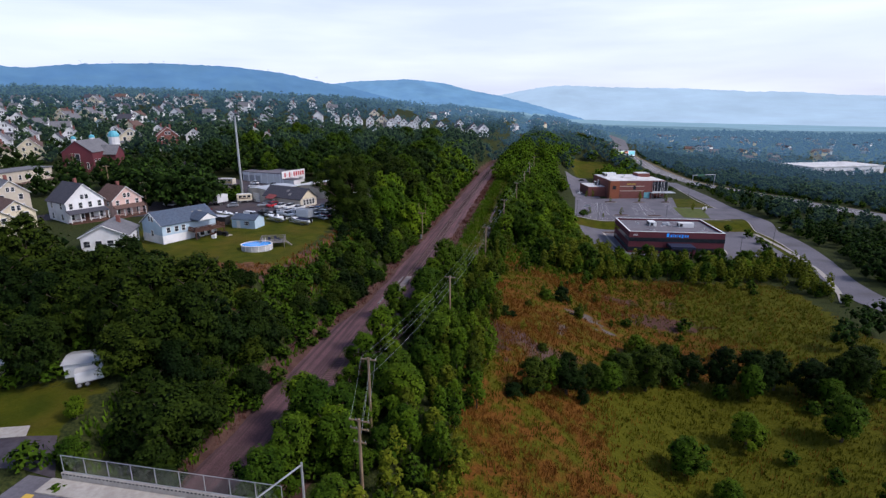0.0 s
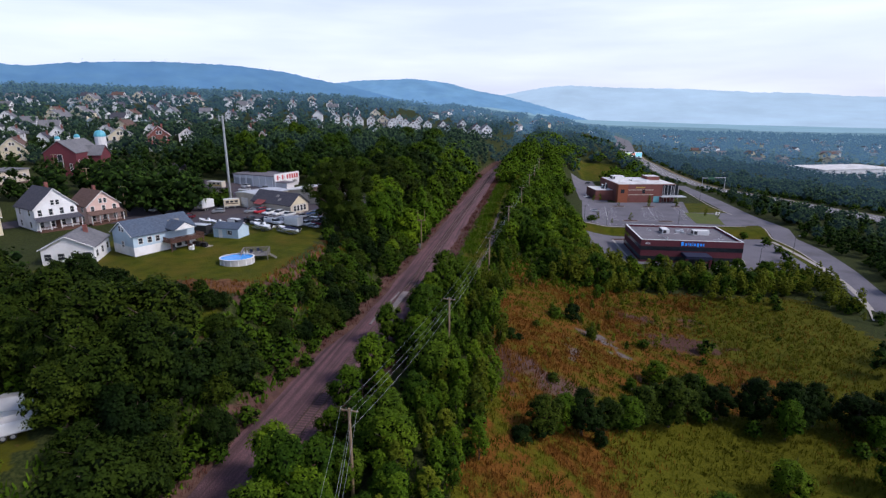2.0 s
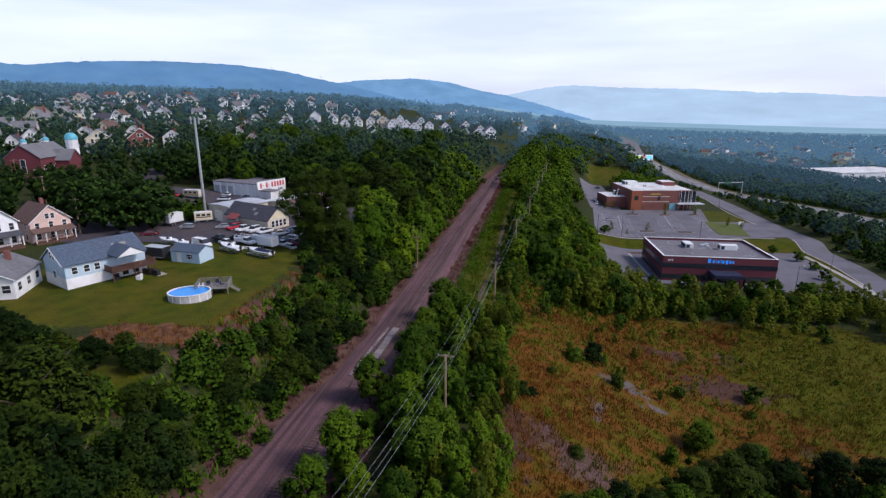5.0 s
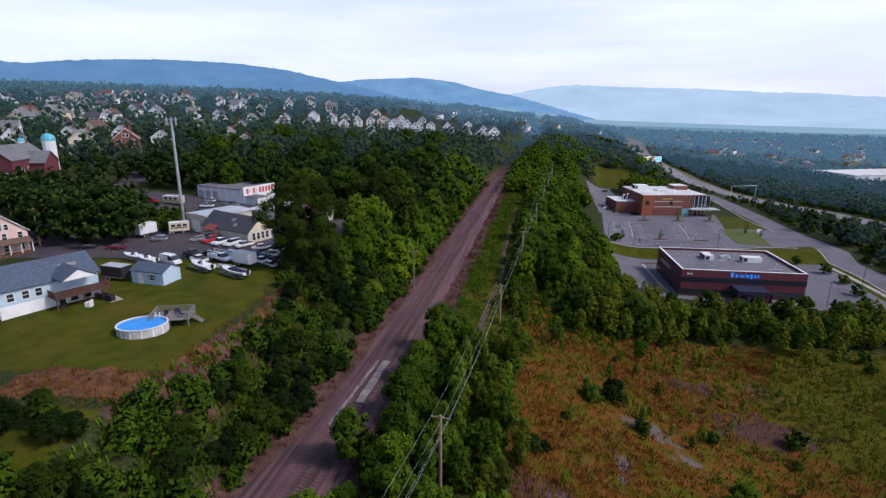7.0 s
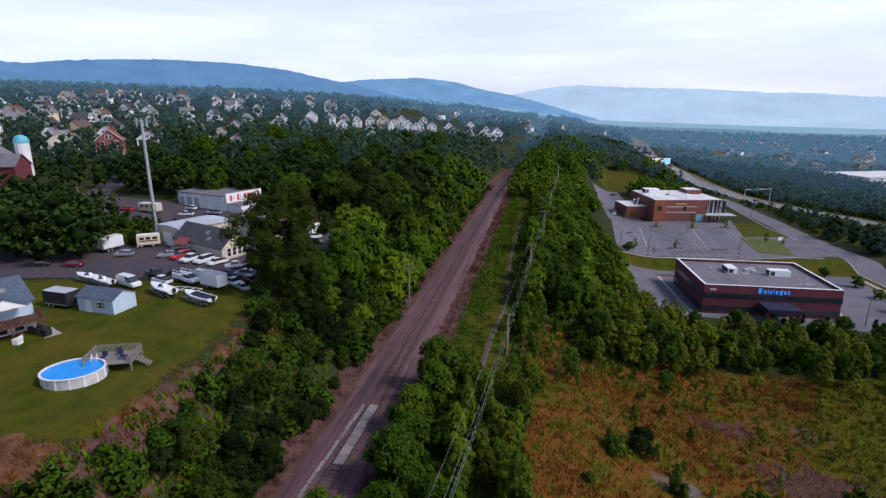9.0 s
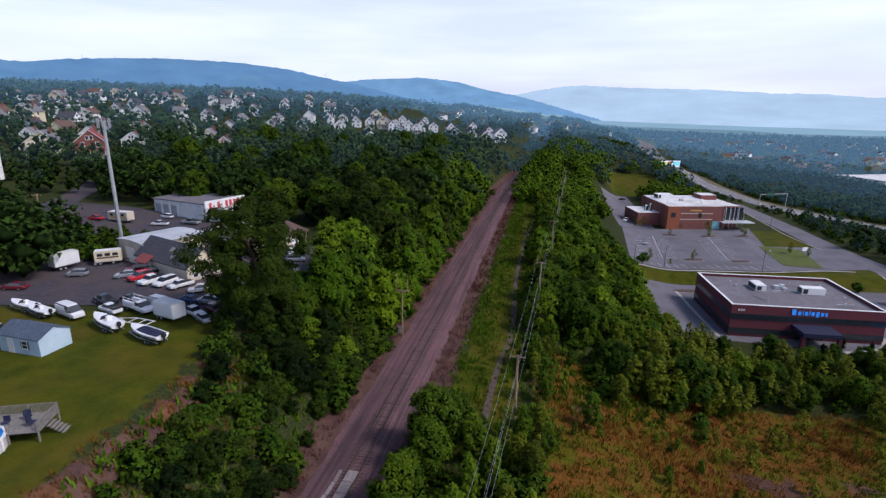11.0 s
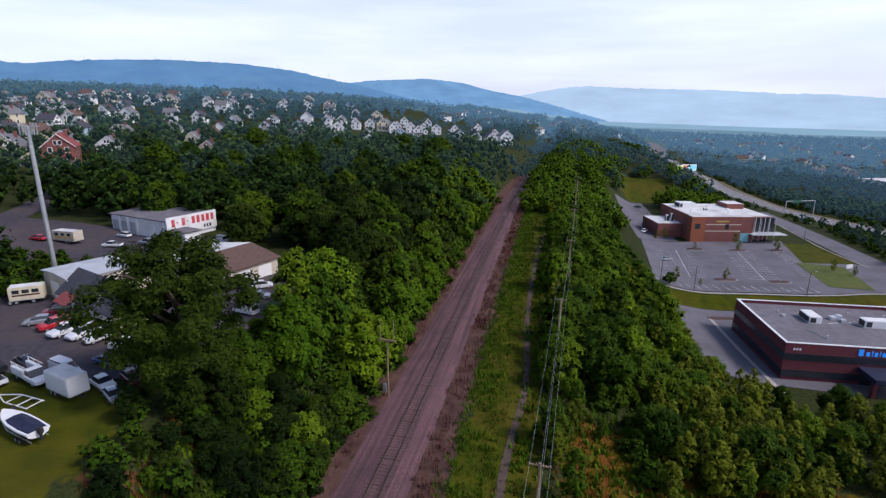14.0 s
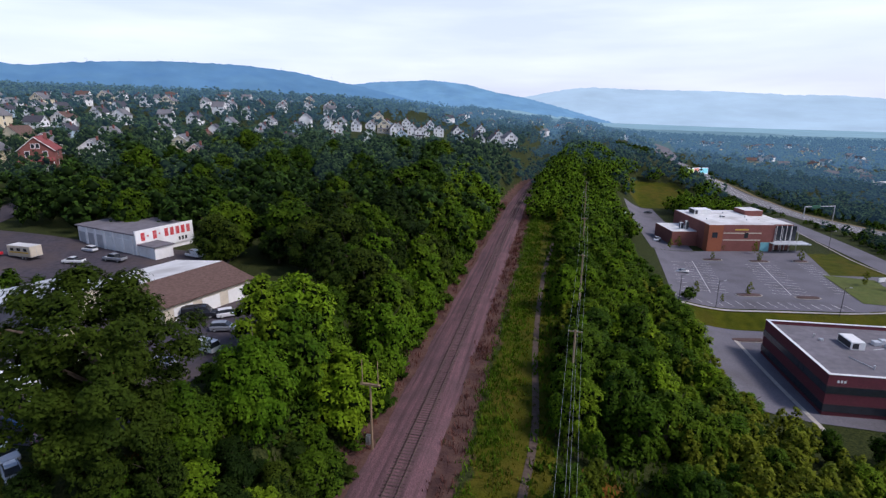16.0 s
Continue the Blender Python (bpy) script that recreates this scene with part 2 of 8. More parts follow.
M_car_w = material("white_car_paint", (0.70, 0.71, 0.72), (0.76, 0.77, 0.78), scale=1, rough=0.25, spec=0.6)
M_car_s = material("silver_car_paint", (0.40, 0.42, 0.44), (0.46, 0.48, 0.50), scale=1, rough=0.25, metal=0.5, spec=0.6)
M_car_r = material("red_car_paint", (0.42, 0.02, 0.03), (0.50, 0.03, 0.04), scale=1, rough=0.25, spec=0.6)
M_car_k = material("black_car_paint", (0.015, 0.017, 0.022), (0.025, 0.027, 0.032), scale=1, rough=0.22, spec=0.6)
M_car_b = material("blue_car_paint", (0.04, 0.09, 0.20), (0.05, 0.11, 0.24), scale=1, rough=0.25, spec=0.6)
M_gel = material("white_gelcoat", (0.74, 0.75, 0.76), (0.80, 0.81, 0.82), scale=1, rough=0.3, spec=0.5)
M_navy = material("navy_cover", (0.015, 0.02, 0.05), (0.03, 0.035, 0.07), scale=2, rough=0.7)
M_pool_wall = material("pool_wall", (0.48, 0.47, 0.47), (0.60, 0.59, 0.58), scale=2, rough=0.6, dirt=(0.36, 0.34, 0.33), dirt_scale=0.8)
M_water = material("pool_water", (0.015, 0.27, 0.78), (0.03, 0.34, 0.86), scale=1.5, rough=0.08, bump=0.15, bump_scale=4, spec=0.5)
M_sign_blue = glowing("sign_blue", (0.03, 0.28, 0.80), 0.35)
M_sign_red = material("sign_red", (0.50, 0.04, 0.05), (0.58, 0.06, 0.07), scale=2, rough=0.7, dirt=(0.6, 0.5, 0.48), dirt_scale=1.5)


# ---- helpers for meshes ----
def mesh_np(name, verts, quads=None, tris=None, mats=(), mat_index=None, smooth=False):
    """A mesh from arrays of corners, four-sided and three-sided faces."""
    me = bpy.data.meshes.new(name)
    verts = np.asarray(verts, dtype=np.float32)
    nq = 0 if quads is None else len(quads)
    nt = 0 if tris is None else len(tris)
    loops = np.concatenate([np.asarray(a, dtype=np.int32).ravel() for a in (quads, tris) if a is not None and len(a)])
    totals = np.concatenate([np.full(nq, 4, np.int32), np.full(nt, 3, np.int32)])
    starts = np.concatenate([[0], np.cumsum(totals)[:-1]]).astype(np.int32)
    me.vertices.add(len(verts))
    me.vertices.foreach_set("co", verts.ravel())
    me.loops.add(len(loops))
    me.loops.foreach_set("vertex_index", loops)
    me.polygons.add(nq + nt)
    me.polygons.foreach_set("loop_start", starts)
    for m in mats:
        me.materials.append(m)
    if mat_index is not None:
        me.polygons.foreach_set("material_index", np.asarray(mat_index, dtype=np.int32))
    if smooth:
        me.polygons.foreach_set("use_smooth", np.ones(nq + nt, dtype=bool))
    me.update(calc_edges=True)
    return me


def bm_box(bm, x0, x1, y0, y1, z0, z1, bevel=0.0):
    vs = [bm.verts.new((x, y, z)) for z in (z0, z1) for x, y in ((x0, y0), (x1, y0), (x1, y1), (x0, y1))]
    for f in ((3, 2, 1, 0), (4, 5, 6, 7), (0, 1, 5, 4), (1, 2, 6, 5), (2, 3, 7, 6), (3, 0, 4, 7)):
        bm.faces.new([vs[i] for i in f])
    if bevel:
        es = {e for v in vs for e in v.link_edges}
        bmesh.ops.bevel(bm, geom=list(es), offset=bevel, segments=2, affect="EDGES", clamp_overlap=True)
    return bm


def bm_poly(bm, pts, z0, z1):
    """A prism over a plan outline, counter-clockwise."""
    lo = [bm.verts.new((x, y, z0)) for x, y in pts]
    hi = [bm.verts.new((x, y, z1)) for x, y in pts]
    n = len(pts)
    bm.faces.new(lo[::-1])
    bm.faces.new(hi)
    for i in range(n):
        bm.faces.new((lo[i], lo[(i + 1) % n], hi[(i + 1) % n], hi[i]))
    return bm


def bm_rod(bm, a, b, r0, r1=None, sides=8):
    a, b = Vector(a), Vector(b)
    r1 = r0 if r1 is None else r1
    q = (b - a).to_track_quat("Z", "Y")
    rings = []
    for p, r in ((a, r0), (b, r1)):
        rings.append([bm.verts.new(p + q @ Vector((r * math.cos(k * math.tau / sides), r * math.sin(k * math.tau / sides), 0))) for k in range(sides)])
    for k in range(sides):
        bm.faces.new((rings[0][k], rings[0][(k + 1) % sides], rings[1][(k + 1) % sides], rings[1][k]))
    bm.faces.new(rings[0][::-1])
    bm.faces.new(rings[1])
    return bm


def bm_loft(bm, sections, closed=True):
    """Skin between rings of points with equal counts."""
    rings = [[bm.verts.new(p) for p in s] for s in sections]
    n = len(rings[0])
    for a, b in zip(rings, rings[1:]):
        for k in range(n):
            bm.faces.new((a[k], a[(k + 1) % n], b[(k + 1) % n], b[k]))
    if closed:
        bm.faces.new(rings[0][::-1])
        bm.faces.new(rings[-1])
    return bm


def to_mesh(name, bm, mat):
    me = bpy.data.meshes.new(name)
    bmesh.ops.recalc_face_normals(bm, faces=bm.faces)
    bm.to_mesh(me)
    bm.free()
    for m in (mat if isinstance(mat, (list, tuple)) else (mat,)):
        me.materials.append(m)
    return me


def part(name, bm, mat, parent, label="", m=None):
    ob = new(name, to_mesh(name, bm, mat) if isinstance(bm, bmesh.types.BMesh) else bm)
    ob.parent = parent
    if m is not None:
        ob.matrix_local = m
    return tagged(ob, label)


def thing(name, m, label, category, group="", kind=""):
    ob = new(name)
    ob.empty_display_size = 0.3
    ob.matrix_basis = m
    return tagged(ob, label, category, group, kind)


def B():
    return bmesh.new()


# ---- the lie of the land ----
def sstep(a, b, v):
    t = np.clip((np.asarray(v, dtype=float) - a) / (b - a), 0, 1)
    return t * t * (3 - 2 * t)


def rail_x(y):
    """The line of the railway: all but straight, easing right in the far cutting."""
    y = np.asarray(y, dtype=float)
    return -29.15 + 0.122 * y + 1.05 * sstep(66, 128, y) + 0.00045 * np.clip(y - 310, 0, 150) ** 2


def ground(x, y):
    x, y = np.asarray(x, dtype=float), np.asarray(y, dtype=float)
    u = x - rail_x(y)
    top = 11.0 + 4.5 * sstep(205, 330, y) + 2.5 * sstep(330, 600, y) - 5.0 * sstep(88, 46, y)
    left = top * sstep(6.5, 20, -u) + np.interp(-u, [80, 130, 200, 320, 520, 900, 1600], [0, 3, 7, 16, 24, 34, 30])
    left = left + 15 * sstep(330, 800, y) * sstep(70, 230, -u)
    right = -12.2 * sstep(11, 64, u) + 2.7 * sstep(230, 238, y) * sstep(38, 52, u)
    right = right + sstep(325, 440, y) * 14 * sstep(4, 20, u) * (sstep(60, 38, u) * sstep(480, 440, y) + sstep(150, 25, u) * sstep(440, 480, y)) + 6.0 * sstep(384, 446, y) * sstep(40, 58, u) * sstep(125, 100, u)
    right = right - np.interp(u, [140, 330, 900, 2500], [0, 14, 26, 40]) - 4 * sstep(120, 150, u) * sstep(300, 420, y)
    hump = np.sin(x * 0.21 + 1.3) * np.cos(y * 0.17) * 0.22 + np.sin(x * 0.07 - y * 0.05) * 0.35
    calm = sstep(8, 16, np.abs(u)) * (1 - 0.9 * sstep(40, 50, u) * sstep(200, 180, u) * sstep(165, 175, y))
    return np.where(u < 0, left, right) + hump * calm


def gz(x, y):
    return float(ground(x, y))


def soft_box(x, y, x0, x1, y0, y1, e=3.0):
    return sstep(x0 - e, x0 + e, x) * sstep(x1 + e, x1 - e, x) * sstep(y0 - e, y0 + e, y) * sstep(y1 + e, y1 - e, y)


def zone_lawn(x, y):
    u = x - rail_x(y)
    a = soft_box(x, y, -78, -34, 96, 139, 1.5) * sstep(17.5, 20.5, -u)
    a = np.maximum(a, soft_box(x, y, -58, -37, 79, 89, 1.5))
    b = soft_box(x, y, -64, -43, 45, 57, 2.5)
    c = soft_box(x, y, 80, 116, 388, 444, 3)
    d = sstep(6.5, 8.5, u) * sstep(19, 16, u) * sstep(115, 140, y) * sstep(330, 280, y)
    e = soft_box(x, y, 44, 116, 230.5, 238, 1.5)
    f = soft_box(x, y, 100, 128, 178, 300, 2)
    return np.clip(np.maximum.reduce([a, b, c, d, e, f]), 0, 1)


def zone_field(x, y):
    u = x - rail_x(y)
    return sstep(17, 24, u) * soft_box(x, y, -20, 96, 40, 158, 6)


def blob(x, y, cx, cy, a, b):
    """A bare patch with a wavering rim."""
    w = 1 + 0.3 * np.sin(x * 0.9 + y * 0.5) + 0.25 * np.sin(y * 1.3 - x * 0.4)
    return np.exp(-(((x - cx) / a) ** 2 + ((y - cy) / b) ** 2) * w)


def meadow(x, y):
    """Where the field is green rather than dry: south of the hedge and along its east side."""
    return np.maximum(sstep(97, 86, y - 0.1 * x) * sstep(14, 28, x), sstep(50, 70, x + 6 * np.sin(y * 0.11)))


# ---- ground: one sheet to the horizon ----
def lines(lo, hi, step, far_lo, far_hi):
    mid = list(np.arange(lo, hi + step / 2, step))
    a, s = [], step
    while mid[0] - sum(a) > far_lo:
        s *= 1.16
        a.append(s)
    b, s = [], step
    while mid[-1] + sum(b) < far_hi:
        s *= 1.16
        b.append(s)
    return np.concatenate([mid[0] - np.cumsum(a)[::-1], mid, mid[-1] + np.cumsum(b)])


gx, gy = lines(-130, 150, 2.0, -3600, 4600), lines(20, 400, 2.0, -300, 4700)
GX, GY = np.meshgrid(gx, gy)
GZ = ground(GX, GY)
nx, ny = len(gx), len(gy)
idx = np.arange(nx * ny).reshape(ny, nx)
g_quads = np.stack([idx[:-1, :-1], idx[:-1, 1:], idx[1:, 1:], idx[1:, :-1]], axis=-1).reshape(-1, 4)
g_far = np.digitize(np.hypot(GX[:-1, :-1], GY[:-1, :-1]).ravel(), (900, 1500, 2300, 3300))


def ground_material():
    m = bpy.data.materials.new("ground_cover")
    m.use_nodes = True
    n, l = m.node_tree.nodes, m.node_tree.links
    p = n["Principled BSDF"]
    p.inputs["Roughness"].default_value = 0.95
    p.inputs["Specular IOR Level"].default_value = 0.1
    geo = n.new("ShaderNodeNewGeometry")

    def nz(scale, detail=6):
        t = n.new("ShaderNodeTexNoise")
        t.inputs["Scale"].default_value, t.inputs["Detail"].default_value = scale, detail
        l.new(geo.outputs["Position"], t.inputs["Vector"])
        return t.outputs["Fac"]

    def rng(v, a, b, lo=0.0, hi=1.0):
        t = n.new("ShaderNodeMapRange")
        for k, w in (("From Min", a), ("From Max", b), ("To Min", lo), ("To Max", hi)):
            t.inputs[k].default_value = w
        l.new(v, t.inputs["Value"])
        return t.outputs["Result"]

    def mix(f, a, b):
        t = n.new("ShaderNodeMix")
        t.data_type = "RGBA"
        l.new(f, t.inputs["Factor"])
        for s, v in (("A", a), ("B", b)):
            if isinstance(v, tuple):
                t.inputs[s].default_value = (*v, 1)
            else:
                l.new(v, t.inputs[s])
        return t.outputs["Result"]

    def zone(name, edge=0.35):
        a = n.new("ShaderNodeAttribute")
        a.attribute_name = name
        ad = n.new("ShaderNodeMath")
        ad.operation = "ADD"
        l.new(a.outputs["Fac"], ad.inputs[0])
        l.new(rng(nz(0.5, 5), 0.25, 0.75, -edge, edge), ad.inputs[1])
        return rng(ad.outputs[0], 0.42, 0.58)

    fine, mid, broad = nz(3.0), nz(0.35), nz(0.06, 4)
    floor_c = mix(rng(fine, 0.35, 0.65), (0.018, 0.026, 0.008), (0.050, 0.060, 0.016))
    lawn_c = mix(rng(mid, 0.35, 0.65), (0.038, 0.052, 0.002), (0.074, 0.078, 0.004))
    lawn_c = mix(rng(nz(0.1, 4), 0.45, 0.65, 0, 0.45), lawn_c, (0.112, 0.078, 0.013))
    gold_c = mix(rng(fine, 0.3, 0.7), (0.092, 0.036, 0.006), (0.165, 0.070, 0.011))
    green_c = mix(rng(fine, 0.3, 0.7), (0.050, 0.054, 0.002), (0.098, 0.094, 0.005))
    field_c = mix(rng(mid, 0.45, 0.62), gold_c, green_c)
    field_c = mix(rng(broad, 0.60, 0.67), field_c, mix(rng(fine, 0.35, 0.65), (0.080, 0.048, 0.044), (0.130, 0.080, 0.070)))
    dirt_c = mix(rng(nz(0.9), 0.35, 0.65), (0.085, 0.038, 0.020), (0.175, 0.085, 0.042))
    weed_c = mix(rng(mid, 0.35, 0.65), (0.070, 0.038, 0.034), (0.125, 0.072, 0.056))
    col = mix(zone("w_lawn"), floor_c, lawn_c)
    col = mix(zone("w_field"), col, field_c)
    col = mix(zone("w_green"), col, green_c)
    col = mix(zone("w_mud", 0.3), col, mix(rng(fine, 0.35, 0.65), (0.056, 0.027, 0.022), (0.104, 0.054, 0.040)))
    col = mix(zone("w_rock", 0.3), col, mix(rng(fine, 0.3, 0.7), (0.080, 0.064, 0.058), (0.155, 0.130, 0.120)))
    col = mix(zone("w_weed"), col, weed_c)
    col = mix(zone("w_dirt", 0.5), col, dirt_c)
    l.new(col, p.inputs["Base Color"])
    bp = n.new("ShaderNodeBump")
    bp.inputs["Strength"].default_value, bp.inputs["Distance"].default_value = 0.8, 0.25
    l.new(nz(2.2, 6), bp.inputs["Height"])
    l.new(bp.outputs["Normal"], p.inputs["Normal"])
    return m


M_ground = ground_material()
# Haze is painted into the far land: brighter airlight emission band by band.
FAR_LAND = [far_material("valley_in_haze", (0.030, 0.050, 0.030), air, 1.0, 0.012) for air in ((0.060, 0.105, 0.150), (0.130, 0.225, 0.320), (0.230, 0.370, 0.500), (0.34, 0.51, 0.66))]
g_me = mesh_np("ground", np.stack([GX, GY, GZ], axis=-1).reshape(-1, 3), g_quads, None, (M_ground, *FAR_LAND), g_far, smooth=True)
GU = GX - rail_x(GY)
weed = sstep(3.4, 4.4, np.abs(GU)) * sstep(9.5, 7.5, np.abs(GU) - 1.6 * sstep(108, 84, GY)) * (GU < 0) + sstep(2.4, 3.2, GU) * sstep(8.0, 6.0, GU)
weed = np.maximum(weed, soft_box(GX, GY, -58, -30, 88, 140, 2) * sstep(11.5, 13, -GU) * sstep(20, 17.5, -GU))
for key, val in (("w_lawn", zone_lawn(GX, GY)), ("w_field", zone_field(GX, GY)), ("w_weed", weed * (GY < 430)), ("w_dirt", np.maximum(soft_box(GX, GY, -51, -36, 91, 97, 1.6), 0.8 * soft_box(GX, GY, -58, -28, 97, 142, 2) * sstep(16.6, 17.6, -GU) * sstep(20.2, 19.2, -GU) * sstep(0.1, 0.7, np.sin(GY * 0.55 + 0.8) + 0.6 * np.sin(GY * 1.3)))), ("w_mud", 0.85 * blob(GX, GY, 50, 125, 11, 5.5) + 0.7 * blob(GX, GY, 42, 137, 9, 4) + 0.8 * blob(GX, GY, 6, 92, 4, 9)), ("w_rock", 0.85 * blob(GX, GY, 28.5, 117, 5.5, 2.0) + 0.85 * blob(GX, GY, 32, 112.5, 4, 1.3) + 0.8 * blob(GX, GY, 21, 106, 1.6, 6)), ("w_green", zone_field(GX, GY) * meadow(GX, GY))):
    at = g_me.attributes.new(key, "FLOAT", "POINT")
    at.data.foreach_set("value", np.ascontiguousarray(val.ravel(), dtype=np.float32))
tagged(new("ground", g_me), "rolling ground under woods, rough field and lawns", "ground", kind="structure")


def strip(name, pts, width, mat, lift, label, category, across=4, step=2.0, flat=None, kind="structure"):
    """A road laid over the land along a smoothed plan line."""
    p = np.array(pts, dtype=float)
    t = np.concatenate([[0], np.cumsum(np.hypot(*np.diff(p, axis=0).T))])
    s = np.arange(0, t[-1] + step, step).clip(0, t[-1])
    q = np.stack([np.interp(s, t, p[:, 0]), np.interp(s, t, p[:, 1])], axis=1)
    k = np.ones(9) / 9
    for c in (0, 1):
        pad = np.pad(q[:, c], 4, mode="reflect", reflect_type="odd")
        q[:, c] = np.convolve(pad, k, mode="valid")
    d = np.gradient(q, axis=0)
    d /= np.linalg.norm(d, axis=1, keepdims=True) + 1e-9
    nrm = np.stack([d[:, 1], -d[:, 0]], axis=1)
    w = np.asarray(width, dtype=float)
    w = np.interp(s, np.linspace(0, t[-1], len(w)), w) if w.ndim else np.full(len(s), float(w))
    off = np.linspace(-0.5, 0.5, across + 1)
    X = q[:, None, 0] + nrm[:, None, 0] * off[None] * w[:, None]
    Y = q[:, None, 1] + nrm[:, None, 1] * off[None] * w[:, None]
    Z = (ground(X, Y) if flat is None else np.full_like(X, flat)) + lift
    i = np.arange(X.size).reshape(X.shape)
    quads = np.stack([i[:-1, :-1], i[:-1, 1:], i[1:, 1:], i[1:, :-1]], axis=-1).reshape(-1, 4)[:, ::-1]
    ob = new(name, mesh_np(name, np.stack([X, Y, Z], axis=-1).reshape(-1, 3), quads, None, (mat,), smooth=True))
    return tagged(ob, label, category, kind=kind)


def slab(name, poly, mat, lift, label, category, step=2.5):
    """A paved area over a plan polygon of four corners, following the land."""
    a, b, c, d = [np.array(v, dtype=float) for v in poly]
    nu = max(2, int(np.linalg.norm(b - a) / step))
    nv = max(2, int(np.linalg.norm(d - a) / step))
    U, V = np.meshgrid(np.linspace(0, 1, nu), np.linspace(0, 1, nv))
    Q = (a * ((1 - U) * (1 - V))[..., None] + b * (U * (1 - V))[..., None] + c * (U * V)[..., None] + d * ((1 - U) * V)[..., None])
    Z = ground(Q[..., 0], Q[..., 1]) + lift
    i = np.arange(U.size).reshape(U.shape)
    quads = np.stack([i[:-1, :-1], i[:-1, 1:], i[1:, 1:], i[1:, :-1]], axis=-1).reshape(-1, 4)
    ob = new(name, mesh_np(name, np.concatenate([Q, Z[..., None]], axis=-1).reshape(-1, 3), quads, None, (mat,), smooth=True))
    return tagged(ob, label, category, kind="structure")


# ---- roads, car parks ----
ACCESS = [(190, 84), (150, 100), (126, 118), (114, 134), (113.5, 150), (118, 166), (126, 190), (131.5, 215), (132, 240), (131.5, 270), (135, 305), (138, 340), (139, 368)]
strip("access_road", ACCESS, 9.5, M_asphalt, 0.14, "curving grey asphalt road past the office lots", "road", across=6)
HIGHWAY = [(290, 140), (211, 280), (172, 352), (159, 405), (149, 462), (153, 530), (180, 640), (278, 1002), (320, 1300)]
strip("highway", HIGHWAY, [30, 26, 22, 26, 24, 18, 16], M_highway, 0.25, "pale four-lane highway through the wooded valley", "road", across=8, step=5)
slab("parking_lot", ((49.5, 238.5), (98.9, 239.3), (117.6, 304), (61, 296)), M_asphalt, 0.12, "grey asphalt car park with painted bays", "car park")
slab("pavement_link", ((99, 240), (127, 244), (129, 272), (108, 272)), M_asphalt, 0.13, "asphalt apron joining the car park to the road", "car park")
slab("pavement_rear", ((60, 296), (76, 299), (86, 386), (71, 386)), M_asphalt, 0.12, "asphalt drive along the brick building", "car park")
slab("pavement_office", ((47, 192), (116, 180), (123, 229), (47, 231)), M_asphalt, 0.12, "grey asphalt car park round the maroon office", "car park")
slab("pavement_yard", ((-100, 139), (-40, 141), (-34, 178), (-96, 188)), M_asphalt_d, 0.10, "worn asphalt yard crowded with vehicles", "car park")
slab("pavement_side_yard", ((-41, 141.4), (-33.5, 144), (-27.5, 184), (-36, 184)), M_asphalt_d, 0.094, "worn asphalt strip beside the workshop", "car park")
slab("pavement_back_yard", ((-112, 188), (-50, 184), (-52, 206), (-118, 212)), M_asphalt_d, 0.10, "bare dirt and asphalt yard behind the garage", "car park")
strip("street", [(-150, 96), (-120, 120), (-100, 148), (-112, 190), (-130, 240), (-140, 330)], 8, M_asphalt_d, 0.12, "narrow worn asphalt town street", "road")

# ---- distant ridges ----
def ridge(name, crest, dist, depth, mat, label, seed):
    """A wooded ridge: crest heights by bearing, falling forward to the valley."""
    az = np.array([c[0] for c in crest])
    el = np.array([c[1] for c in crest])
    a = np.linspace(az[0], az[-1], 260)
    h = np.interp(a, az, el)
    h = np.convolve(np.pad(h, 4, mode="edge"), np.ones(9) / 9, mode="valid")
    rng = np.random.default_rng(seed)
    rows = 26
    V = np.linspace(0, 1, rows)
    A, T = np.meshgrid(a, V)
    D = dist - depth * (1 - T)
    base = -45.0
    top = 40 + dist * np.tan(np.radians(h)) / np.cos(np.radians(0 * h))
    wob = sum(np.sin(A * f + p + T * q) for f, p, q in ((0.9, 1, 5), (2.1, 2, 9), (4.7, 0.5, 3))) * 0.007
    Z = base + (top[None] - base) * np.clip(T ** 1.25 + wob * T * (1 - T) * 3, 0, 1)
    Z[-1] = top + rng.normal(0, dist * 0.0004, len(a))
    X = D * np.sin(np.radians(A)) + 0.2
    Y = D * np.cos(np.radians(A)) + 51
    i = np.arange(A.size).reshape(A.shape)
    quads = np.stack([i[:-1, :-1], i[:-1, 1:], i[1:, 1:], i[1:, :-1]], axis=-1).reshape(-1, 4)
    ob = new(name, mesh_np(name, np.stack([X, Y, Z], axis=-1).reshape(-1, 3), quads, None, (mat,), smooth=True))
    return tagged(ob, label, "hill", kind="structure")


# The blue of each ridge is airlight carried by its emission.
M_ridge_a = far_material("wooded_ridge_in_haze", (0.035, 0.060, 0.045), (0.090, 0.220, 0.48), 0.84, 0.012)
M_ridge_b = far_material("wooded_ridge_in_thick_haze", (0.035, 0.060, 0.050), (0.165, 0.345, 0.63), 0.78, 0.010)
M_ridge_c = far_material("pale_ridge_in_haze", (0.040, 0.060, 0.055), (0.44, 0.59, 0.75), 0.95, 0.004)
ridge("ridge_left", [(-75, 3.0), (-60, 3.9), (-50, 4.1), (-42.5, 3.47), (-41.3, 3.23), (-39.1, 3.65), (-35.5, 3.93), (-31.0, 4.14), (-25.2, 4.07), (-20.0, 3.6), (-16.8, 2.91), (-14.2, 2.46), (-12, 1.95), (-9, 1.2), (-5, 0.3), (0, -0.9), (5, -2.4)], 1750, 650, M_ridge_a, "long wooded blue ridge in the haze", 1)
